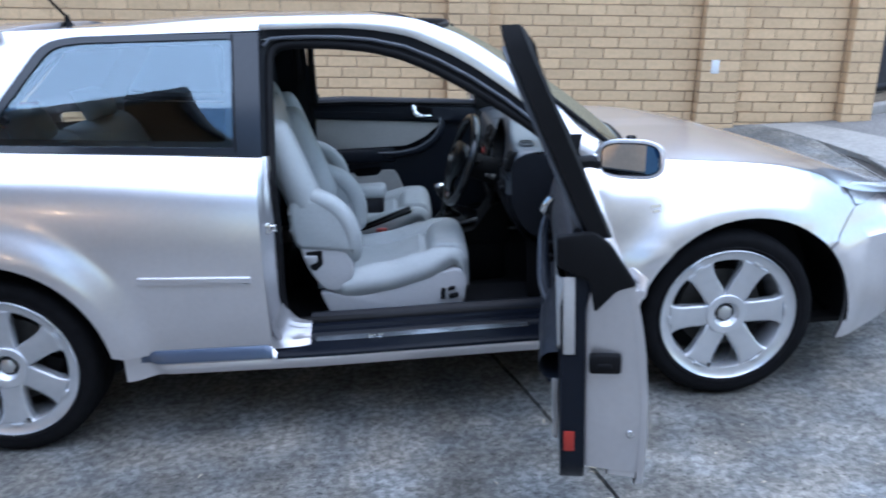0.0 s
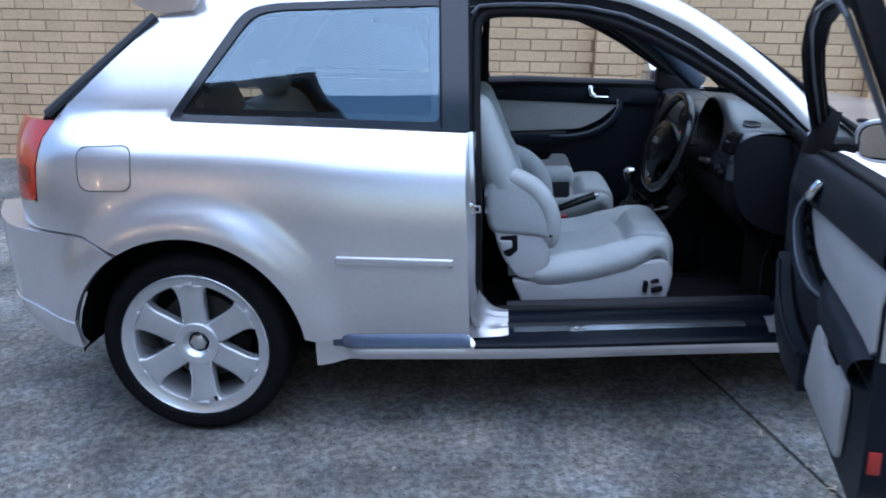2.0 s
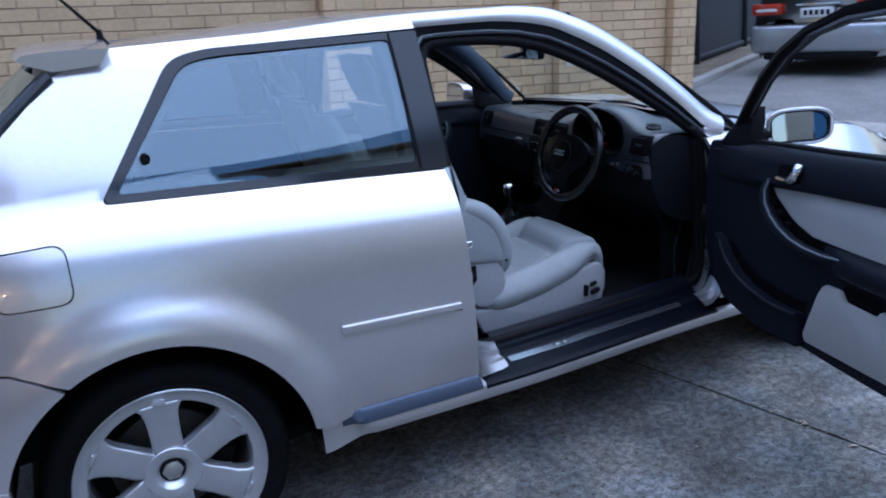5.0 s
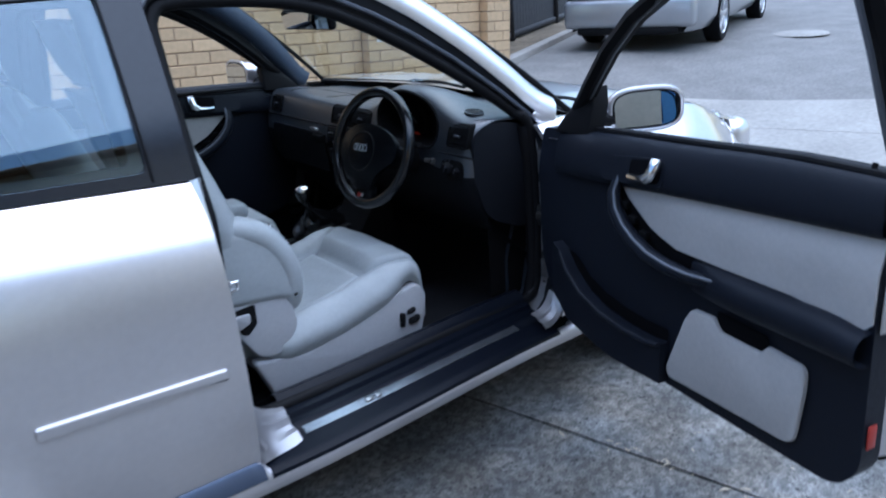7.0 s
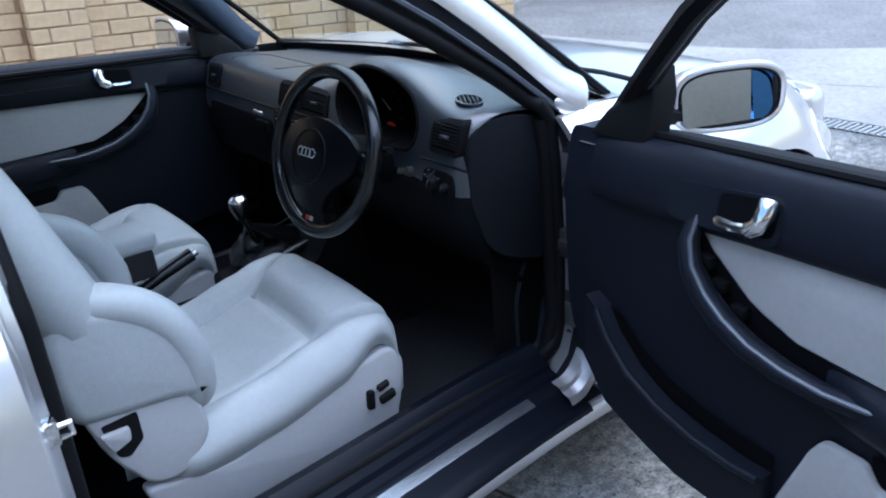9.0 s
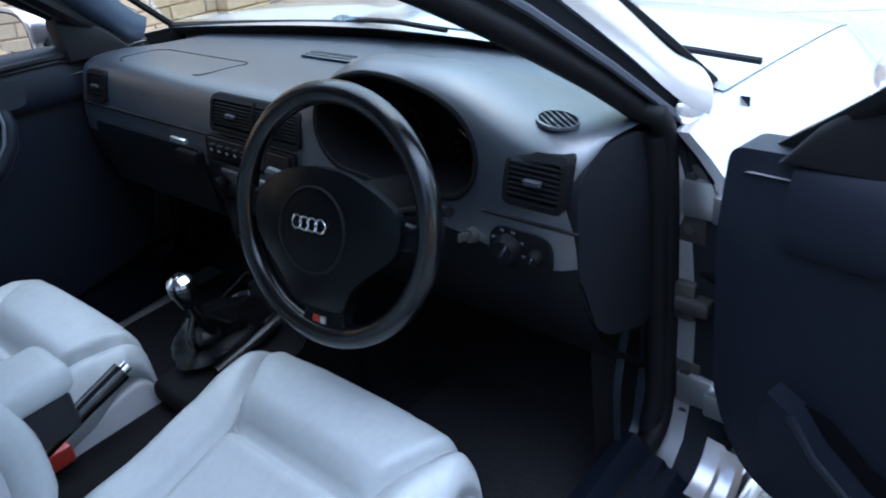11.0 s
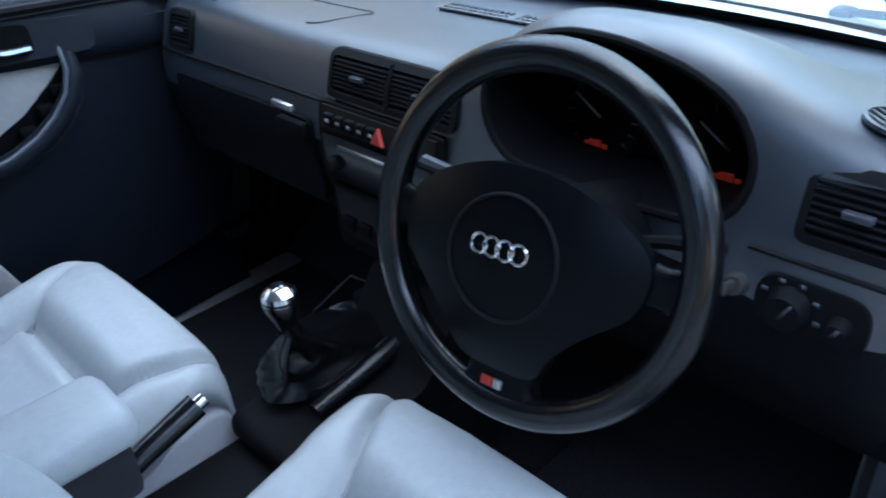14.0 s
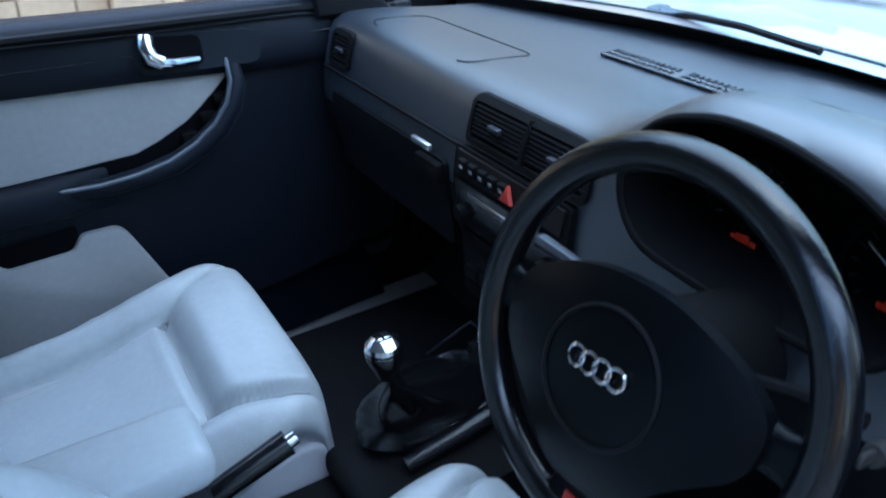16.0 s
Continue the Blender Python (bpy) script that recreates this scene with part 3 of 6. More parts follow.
part("scuttle", grid(21, 5, lambda i, j: (2.125 + 0.11 * (1 - (-1 + i / 10) ** 2) + 0.012 * j, (-1 + i / 10) * 0.70, 0.900 - 0.004 * j)), SEAL, car)
for a in (-0.42, 0.22):
    part("wiper", join(pipe([(2.235, a, 0.915), (2.205, a - 0.2, 0.925), (2.19, a - 0.33, 0.922)], 0.006, 6), block(2.22, 2.255, a - 0.015, a + 0.015, 0.895, 0.92, 0.006)), SEAL, car)

# bonnet
bon_z = curve([(2.14, 0.910), (2.4, 0.902), (2.65, 0.862), (2.9, 0.79), (3.1, 0.722), (3.3, 0.65)])


def bonnet_at(i, j):
    x = 2.10 + 1.19 * i / 40
    t = math.sin((-1 + 2 * j / 30) * math.pi / 2)
    edge = wing_top(x)
    hw = side_y(min(x, 2.9), edge) - 0.004 - 0.30 * max(0, (x - 2.85) / 0.45) ** 2
    return (x + 0.09 * (1 - t * t) * (1 - i / 40), t * hw, edge + 0.002 + (max(bon_z(x), edge) - edge) * (1 - abs(t) ** 5))


part("bonnet", grid(41, 31, bonnet_at), PAINT, car)

# sill skirt with its blade
blade_p = [(-0.862, 0.358), (-0.866, 0.353), (-0.881, 0.325), (-0.882, 0.317), (-0.877, 0.311), (-0.880, 0.303), (-0.879, 0.289), (-0.873, 0.275), (-0.60, 0.265)]
plain_p = [(-0.862, 0.322), (-0.868, 0.322), (-0.876, 0.319), (-0.880, 0.314), (-0.8815, 0.309), (-0.882, 0.303), (-0.880, 0.289), (-0.873, 0.275), (-0.60, 0.265)]


def skirt_at(i, j):
    x = 0.405 + 1.735 * i / 80
    k = 1 - smooth(0.90, 0.915, x)
    y = plain_p[j][0] + (blade_p[j][0] - plain_p[j][0]) * k
    z = plain_p[j][1] + (blade_p[j][1] - plain_p[j][1]) * k
    lead = smooth(0.466 + 0.008 * j, 0.50 + 0.008 * j, x)
    if j >= 5:
        z -= 0.026 * (1 - smooth(0.41, 0.54, x))
    if 1 <= j <= 7 and x < 0.9:
        y = -0.862 + (y + 0.862) * lead
    return (x, y, z - 0.010 * i / 80)


sk = grid(81, 9, skirt_at)
bmesh.ops.reverse_faces(sk, faces=sk.faces)
both("sill_skirt", sk, PAINT, car)
# thin overlay on the skirt, with the sky reflection as its colour
both("sill_blade", grid(30, 4, lambda i, j: Vector(skirt_at(2.7 + 20.4 * i / 29, j)) + Vector((0, -0.0025, 0.0015))), BLADE, car, "sill blade coloured blue-grey for its sky reflection")
part("side_moulding", prism(rounded([(0.495, 0.598), (0.497, 0.624), (0.862, 0.606), (0.862, 0.582)], [0.01, 0.004, 0.004, 0.004]), lambda u, v, w: side(u, v) + Vector((0, 0.002 - w, 0)), 0.014, 0.006), PAINT, car)

# quarter glass and its black frame
gl_in = rounded([(0.01, 1.056), (0.235, 1.345), (0.32, 1.357), (0.83, 1.35), (0.825, 1.007)], [0.02, 0.06, 0.04, 0.02, 0.02])
both("window_frame", sheet(win_out, off(-0.004), 0.03, holes=[gl_in], flange=(0, 0.025, 0)), GLOSSK, car)
for ob in both("quarter_glass", sheet(gl_in, off(0.003), 0.03), GLASS, car):
    shade = []
    for v in ob.data.vertices:
        x, z = v.co.x, v.co.z
        k = 1 if v.co.y > 0 else -1
        n = (side(x + 0.02, z) - side(x - 0.02, z)).cross(side(x, z + 0.02) - side(x, z - 0.02)).normalized()
        n = n if n.y < 0 else -n
        shade.append((n.x, -k * n.y, n.z))
    ob.data.normals_split_custom_set_from_vertices(shade)
dot_in = rounded([(0.045, 1.075), (0.25, 1.328), (0.33, 1.34), (0.80, 1.333), (0.80, 1.025)], [0.02, 0.06, 0.04, 0.03, 0.02])
both("glass_border", sheet(gl_in, off(0.009), 0.03, holes=[dot_in]), BORDER, car)
part("glass_catch", lathe([(0.0, -0.02), (0.012, -0.02), (0.014, 0.0)], 16), SEAL, car).matrix_basis = pose(0.095, -side_y(0.095, 1.13) + 0.01, 1.13)
part("pillar_gap", pipe([(0.832, -side_y(0.832, z) - 0.005, z) for z in np.linspace(0.99, 1.365, 8)], 0.0035, 6), SEAL, car)

# door opening: painted jamb between the outer edge and the seal
outer = [(0.905, 0.972), (0.905, 0.86), (0.905, 0.74), (0.905, 0.60), (0.905, 0.48), (0.908, 0.40), (0.925, 0.36), (0.97, 0.335), (1.05, 0.295), (1.8, 0.28), (1.88, 0.29), (1.935, 0.345), (1.952, 0.44), (1.958, 0.60), (1.968, 0.80), (1.972, 0.90)]
inner_seal = [(0.935, 0.972), (0.937, 0.86), (0.935, 0.74), (0.93, 0.60), (0.925, 0.48), (0.937, 0.41), (0.97, 0.37), (1.047, 0.352), (1.12, 0.35), (1.75, 0.338), (1.85, 0.335), (1.94, 0.37), (1.962, 0.44), (1.962, 0.60), (1.955, 0.80), (1.94, 0.90)]
inner = [(q[0], q[1] - (0.045 if 0.99 < q[0] < 1.9 else 0)) for q in inner_seal]
INY = -0.715


def jamb_at(i, j):
    (x0, z0), (x1, z1) = outer[i], inner[i]
    y0 = -side_y(x0, z0) + 0.016
    s = [0, 0.12, 0.45, 0.55, 0.9, 1][j]
    k = [0, 0.25, 0.35, 0.75, 0.85, 1][j]
    return (x0 + (x1 - x0) * k, y0 + (INY - y0) * s, z0 + (z1 - z0) * k)


both("door_jamb", grid(7, 6, jamb_at), PAINT, car)


def post_at(i, s, k):
    (x0, z0), (x1, z1) = outer[10 + i], inner[10 + i]
    y0 = -side_y(x0, z0) + 0.016
    return (x0 + (x1 - x0) * k, y0 + (INY - y0) * s, z0 + (z1 - z0) * k)


both("hinge_post", grid(6, 4, lambda i, j: post_at(i, [0.68, 0.74, 0.92, 1.0][j], [0.72, 0.80, 0.86, 1.0][j])), JAMBDIM, car)
# outer post face: silver on the car, its shade coloured in here
both("hinge_face", grid(6, 5, lambda i, j: post_at(i, [0, 0.12, 0.45, 0.55, 0.68][j], [0, 0.25, 0.35, 0.68, 0.72][j])), JAMBSHADE, car)
upper_in = [(1.94, 0.90), (1.838, 0.99), (1.72, 1.075), (1.612, 1.145), (1.50, 1.208), (1.40, 1.254), (1.29, 1.285), (1.18, 1.30), (1.08, 1.307), (1.01, 1.309), (0.965, 1.302), (0.942, 1.27), (0.937, 1.15), (0.935, 0.972)]
upper_out = [(1.972, 0.925), (1.865, 1.033), (1.75, 1.138), (1.63, 1.224), (1.53, 1.281), (1.42, 1.330), (1.30, 1.356), (1.19, 1.368), (1.08, 1.372), (1.0, 1.373), (0.94, 1.374), (0.92, 1.36), (0.918, 1.2), (0.916, 0.975)]


def cant_at(i, j):
    (x0, z0), (x1, z1) = upper_out[i], upper_in[i]
    y0, y1 = up_y(z0) + 0.006, up_y(z1) + 0.045
    s = j / 3
    return (x0 + (x1 - x0) * s, y0 + (y1 - y0) * s, z0 + (z1 - z0) * s)


both("cant_jamb", grid(14, 4, cant_at), JAMBSHADE, car)
loop3 = [(x, INY if z < 0.93 else up_y(z) + 0.04, z) for x, z in rounded(inner_seal[:5] + [(0.938, 0.374), (1.12, 0.372), (1.75, 0.362), (1.952, 0.355), (1.962, 0.60), (1.955, 0.80)] + [(x, z + 0.012) for x, z in upper_in[:-1]], [0.02] * 5 + [0.095, 0.02, 0.02, 0.08] + [0.04] * 16, 6)]
both("post_trim", grid(6, 3, lambda i, j: (inner_seal[10 + i][0] + [0.0, 0.012, 0.05][j], INY + [0.0, 0.022, 0.05][j], inner_seal[10 + i][1])), SEAL, car)
both("door_seal", pipe(loop3, 0.017, 10, closed=True), SEAL, car)
both("post_seal", pipe([(x - 0.012, INY + 0.012, z) for x, z in inner_seal[11:]], 0.020, 10), SEAL, car)
both("seal_lip", pipe([(x, -max(0.52, 0.725 - 0.42 * (z - 0.93)) + 0.004, z) for x, z in [(a * 0.55 + c * 0.45, b_ * 0.55 + d * 0.45) for (a, b_), (c, d) in zip(upper_out, upper_in)][:12]], 0.006, 6), SATINBLUE, car)
# black sill cover with a bright strip
cover = [(-0.8835, 0.3105), (-0.880, 0.3195), (-0.869, 0.3255), (-0.855, 0.329), (-0.835, 0.332), (-0.812, 0.3355), (-0.783, 0.3425), (-0.775, 0.353), (-0.757, 0.356), (-0.751, 0.367), (-0.730, 0.371), (-0.722, 0.385), (-0.698, 0.399), (-0.672, 0.391), (-0.66, 0.36), (-0.64, 0.27)]
both("sill_cover", grid(13, 16, lambda i, j: ((0.918 if j < 5 else 1.024) + ((0.967 if j < 5 else 0.861)) * i / 12, cover[j][0], cover[j][1] - 0.0058 * i / 12)), SILLK, car)
FOOT = [((0.904, -0.866, 0.342), (1.027, -0.828, 0.331)), ((0.904, -0.866, 0.360), (1.027, -0.812, 0.340)), ((0.906, -0.862, 0.372), (1.027, -0.799, 0.347)), ((0.911, -0.842, 0.40), (1.027, -0.780, 0.347)), ((0.916, -0.815, 0.415), (1.027, -0.770, 0.353)), ((0.919, -0.80, 0.43), (1.027, -0.761, 0.367)), ((0.923, -0.785, 0.435), (1.027, -0.752, 0.367)), ((0.926, -0.775, 0.44), (1.027, -0.743, 0.379)), ((0.932, -0.74, 0.455), (1.027, -0.722, 0.382)), ((0.936, -0.715, 0.46), (1.027, -0.70, 0.37))]


def foot_at(i, j):
    """The painted corner where the jamb sweeps round into the sill, with its creases."""
    p, q = (Vector(v) for v in FOOT[j])
    c = Vector((p.x + 0.022, 0.5 * p.y + 0.5 * q.y, q.z + 0.003))
    a = i / 16
    return p * (1 - a) ** 2 + c * 2 * a * (1 - a) + q * a * a


both("sill_foot", grid(17, 10, foot_at), JAMBDIM, car, sharp=25)
def front_foot_at(i, j):
    a = i / 10
    y, z = [(-0.868, 0.334), (-0.858, 0.347), (-0.838, 0.352), (-0.832, 0.359), (-0.806, 0.363)][j]
    return (1.838 + 0.075 * a, y - 0.004 * a, z + 0.055 * a ** 3)


both("front_sill_foot", grid(11, 5, front_foot_at), JAMBDIM, car, sharp=25)
both("sill_under", grid(13, 4, lambda i, j: (0.90 + 1.05 * i / 12, [-0.865, -0.84, -0.78, -0.715][j], [0.30, 0.322, 0.326, 0.345][j] - 0.016 * i / 12)), JAMBSHADE, car)
both("scuff_strip", grid(13, 3, lambda i, j: (1.045 + 0.74 * i / 12, [-0.812, -0.799, -0.786][j], [0.3368, 0.3405, 0.3432][j] - 0.005 * i / 12)), SCUFF, car)
part("scuff_badge", join(block(1.228, 1.250, -0.808, -0.790, 0.335, 0.3435, 0.002), block(1.258, 1.276, -0.808, -0.790, 0.335, 0.3435, 0.002)), CHROME, car, "small chrome badge on the sill strip")
part("striker", join(block(0.905, 0.93, -0.80, -0.772, 0.725, 0.762, 0.005), pipe([(0.93, -0.795, 0.735), (0.945, -0.795, 0.735), (0.945, -0.795, 0.752), (0.93, -0.795, 0.752)], 0.004, 6)), CHROME, car)
# plate behind the gap, coloured dark for the shade of the hinge cavity
both("hinge_pillar", sheet([(1.93, 0.36), (2.06, 0.36), (2.06, 0.89), (1.95, 0.89)], off(0.03), 0.05), JAMBSHADE, car)
# hinges and check strap at the front of the opening
for z in (0.46, 0.80):
    part("hinge", join(block(1.95, 1.985, -0.80, -0.735, z - 0.03, z + 0.03, 0.006), block(1.93, 1.96, -0.86, -0.79, z - 0.022, z + 0.022, 0.006), pipe([(1.965, -0.80, z - 0.035), (1.965, -0.80, z + 0.035)], 0.009, 10)), SATIN, car)
for z in (0.46, 0.80):
    part("hinge_plate", join(block(1.958, 1.966, -0.772, -0.725, z - 0.075, z + 0.05, 0.003), moved(lathe([(0.0, -0.006), (0.009, -0.006), (0.010, 0.0)], 6, "x"), pose(1.958, -0.748, z + 0.03)), moved(lathe([(0.0, -0.006), (0.009, -0.006), (0.010, 0.0)], 6, "x"), pose(1.958, -0.748, z - 0.05))), GALVD, car)
part("check_strap", join(block(1.935, 1.97, -0.79, -0.735, 0.615, 0.64, 0.005), block(1.945, 1.97, -0.765, -0.73, 0.595, 0.66, 0.006)), GALVD, car)
part("cable_boot", pipe([(1.975, -0.745, 0.68), (1.965, -0.79, 0.675), (1.955, -0.82, 0.69)], 0.011, 10), RUBBER, car)

# underside, wheel housings
part("underbody", block(-0.37, 3.1, -0.66, 0.66, 0.19, 0.255, 0.03), SEAL, car)
for cx in (0.0, 2.515):
    for sgn in (-1, 1):
        def liner(i, j, cx=cx, sgn=sgn):
            a = radians(-6 + 190 * i / 24)
            r = [0.376, 0.39, 0.39, 0.02][j]
            y = sgn * [0.862, 0.82, 0.52, 0.52][j]
            return (cx + r * math.cos(a), y, 0.325 + r * math.sin(a))
        part("wheel_housing", grid(25, 4, liner), SEAL, car)


# ---- wheels ----
def wheel(at, outward, turn):
    w = group_of("wheel", car, pose(*at) @ (pose(0, 0, 0, 0, turn, 0) if outward < 0 else pose(0, 0, 0, 0, turn, 180)))
    tyre = [(0.228, 0.08), (0.236, -0.088), (0.244, -0.100), (0.252, -0.106), (0.258, -0.109), (0.262, -0.106), (0.280, -0.110), (0.297, -0.105), (0.309, -0.092), (0.315, -0.075)]
    for y in (-0.05, -0.02, 0.02, 0.05):
        tyre += [(0.3165, y - 0.007), (0.309, y - 0.005), (0.309, y + 0.005), (0.3165, y + 0.007)]
    tyre += [(0.315, 0.075), (0.309, 0.092), (0.297, 0.105), (0.26, 0.108), (0.236, 0.10), (0.228, 0.08)]
    part("tyre", lathe(tyre, 72), RUBBER, w)
    rim = [(0.205, 0.09), (0.201, 0.0), (0.203, -0.05), (0.206, -0.082), (0.211, -0.091), (0.222, -0.0935), (0.238, -0.098), (0.245, -0.104), (0.2495, -0.101), (0.246, -0.09), (0.232, -0.07), (0.222, 0.08)]
    part("rim", lathe(rim, 72), ALLOY, w)
    part("brake_disc", lathe([(0.02, -0.012), (0.15, -0.012), (0.152, -0.008), (0.152, 0.008), (0.02, 0.01)], 40), GALVD, w)
    part("caliper", moved(block(0.09, 0.165, -0.035, 0.05, -0.06, 0.06, 0.012), pose(0, 0, 0, 0, 20, 0)), DARK, w)
    part("wheel_back", lathe([(0.0, 0.04), (0.204, 0.05)], 32), SEAL, w)

    def dish(u, v, d):
        r = math.hypot(u, v)
        return (u, -0.078 - 0.016 * (r / 0.24) ** 2.0 - d, v)
    half = [(0.039, 0.058), (0.039, 0.09), (0.040, 0.13), (0.043, 0.165), (0.049, 0.188), (0.060, 0.202), (0.075, 0.210)]
    o = [(-a, b_) for a, b_ in half] + [(a, b_) for a, b_ in reversed(half)]
    base = prism(o, lambda u, v, d: dish(u, v, d - 0.034), 0.036, 0.009, 3)
    me = bpy.data.meshes.new("spoke")
    bmesh.ops.recalc_face_normals(base, faces=base.faces)
    for e in base.edges:
        e.smooth = e.calc_face_angle(0) < radians(50)
    base.to_mesh(me)
    base.free()
    for p in me.polygons:
        p.use_smooth = True
    me.materials.append(ALLOY)
    for k in range(6):
        s = new("spoke", me)
        s.parent = w
        s.matrix_basis = pose(0, 0, 0, 0, 60 * k, 0)
    for k in range(6):
        part("spoke_notch", moved(block(-0.017, 0.017, -0.101, -0.086, 0.206, 0.217, 0.004), pose(0, 0, 0, 0, 60 * k, 0)), ALLOY, w)
    part("hub", lathe([(0.074, -0.05), (0.074, -0.086), (0.072, -0.088), (0.050, -0.0885), (0.045, -0.086), (0.033, -0.062), (0.030, -0.060)], 40), ALLOY, w)
    part("hub_bolt", lathe([(0.030, -0.05), (0.028, -0.072), (0.022, -0.076), (0.0, -0.077)], 6), SATIN, w)
    part("hub_ring", lathe([(0.034, -0.055), (0.034, -0.064), (0.028, -0.064), (0.027, -0.05)], 32), SEAL, w)
    part("valve", pipe([(0.045, -0.085, -0.21), (0.04, -0.092, -0.19)], 0.006, 8), SEAL, w)
    return w


for wx in (0.0, 2.515):
    wheel((wx, -0.752, 0.3165), -1, 0 if wx < 1 else 28)
    wheel((wx, 0.752, 0.3165), 1, 0)


# ---- the body draws in towards its front and sits slightly askew ----
def bend(c):
    k = 0.085 * smooth(0.95, 1.95, c.x) + 0.04 * max(0, c.x - 1.95)
    if c.y < 0:
        s = k / (c.y + 3.35)
        c.x += (c.x - 1.4) * s
        c.z += (c.z - 1.45) * s * 0.5
    else:
        c.x -= 0.055 * smooth(0.0, 0.7, c.y)
    c.y += k


def bend_all(names=None):
    for ob in car.children:
        if ob.type == "MESH" and (names is None or ob.name.split(".")[0] in names):
            for v in ob.data.vertices:
                bend(v.co)
            ob.data.update()


bend_all()
for ob in car.children:
    if ob.name.startswith("wheel") and ob.location.x > 2 and ob.type == "EMPTY":
        ob.location.y += 0.10
# ---- cabin ----
part("floor_carpet", block(0.2, 2.15, -0.69, 0.69, 0.235, 0.265, 0.01), CARPET, car)
part("footwell_front", grid(2, 4, lambda i, j: ([1.95, 2.05, 2.12, 2.15][j], -0.67 + 1.47 * i, [0.265, 0.33, 0.5, 0.88][j])), CARPET, car)
part("floor_mat", moved(block(-0.22, 0.30, -0.2, 0.2, 0.0, 0.012, 0.005), pose(1.72, -0.36, 0.266)), MAT, car)
both("footwell_side", grid(2, 2, lambda i, j: (1.80 + 0.34 * i, -0.672, 0.24 + 0.66 * j)), DARK, car)
both("kick_trim", sheet(rounded([(1.86, 0.36), (1.92, 0.36), (1.95, 0.50), (1.95, 0.62), (1.90, 0.62), (1.86, 0.50)], 0.03), lambda x, z: Vector((x, -0.655 - 0.02 * (x - 1.8), z)), 0.03, flange=(0, -0.03, 0)), DASH, car)
both("rear_side_trim", sheet(rounded([(0.0, 0.35), (0.94, 0.35), (0.935, 0.97), (0.0, 1.03)], 0.03), lambda x, z: Vector((x, -0.685, z)), 0.06, flange=(0, -0.03, 0)), DARK, car)
both("pillar_trim_rear", grid(6, 2, lambda i, j: ([0.79, 0.935][j] + 0.0 * i, -(0.69 - 0.155 * i / 5), 0.96 + 0.37 * i / 5)), PILLARK, car)
both("quarter_trim", grid(6, 2, lambda i, j: (-0.10 + [-0.05, 0.09][j] + 0.27 * i / 5, -(0.70 - 0.15 * i / 5), 1.02 + 0.32 * i / 5)), LINING, car)
def pillar_trim_at(i, j):
    """Moulded trim inside the windscreen pillar, from the door seal to the glass."""
    c = 60 + 2 * i
    x = 0.20 + 1.81 * c / 100
    z = rail_low(-x)
    low = Vector((x - 0.004, up_y(z) + 0.045, z - 0.012))
    high = rail_at(c, 9) + Vector((0.004, 0.022, -0.016))
    q = j / 8
    return low.lerp(high, q) + Vector((-0.25, 0.9, -0.35)) * (0.024 * math.sin(math.pi * q) ** 0.8)


both("pillar_trim_front", grid(21, 9, pillar_trim_at), PILLARLIT, car)
part("boot_floor", block(-0.65, 0.25, -0.62, 0.62, 0.42, 0.46, 0.01), CARPET, car)
part("parcel_shelf", block(-0.5, 0.02, -0.60, 0.60, 0.93, 0.955, 0.008), DARK, car)

# rear bench
bench = group_of("rear_bench", car)
for y in (-0.33, 0.33):
    part("bench_cushion", pad(lambda u, v, h: (u, v, 0.50 + 0.05 * (u - 0.25) + h), 0.22, 0.72, y - 0.31, y + 0.31, 0.12, e=8), LEATHER, bench)
    part("bench_back", pad(lambda u, v, h: (0.30 - 0.42 * (u - 0.5) + h, v, u), 0.48, 1.0, y - 0.31, y + 0.31, 0.12, e=8), LEATHER, bench)
    part("bench_headrest", pad(lambda u, v, h: (0.30 - 0.42 * (u - 0.5) + h, v, u), 1.0, 1.13, y - 0.12, y + 0.12, 0.09, e=4), LEATHER, bench)


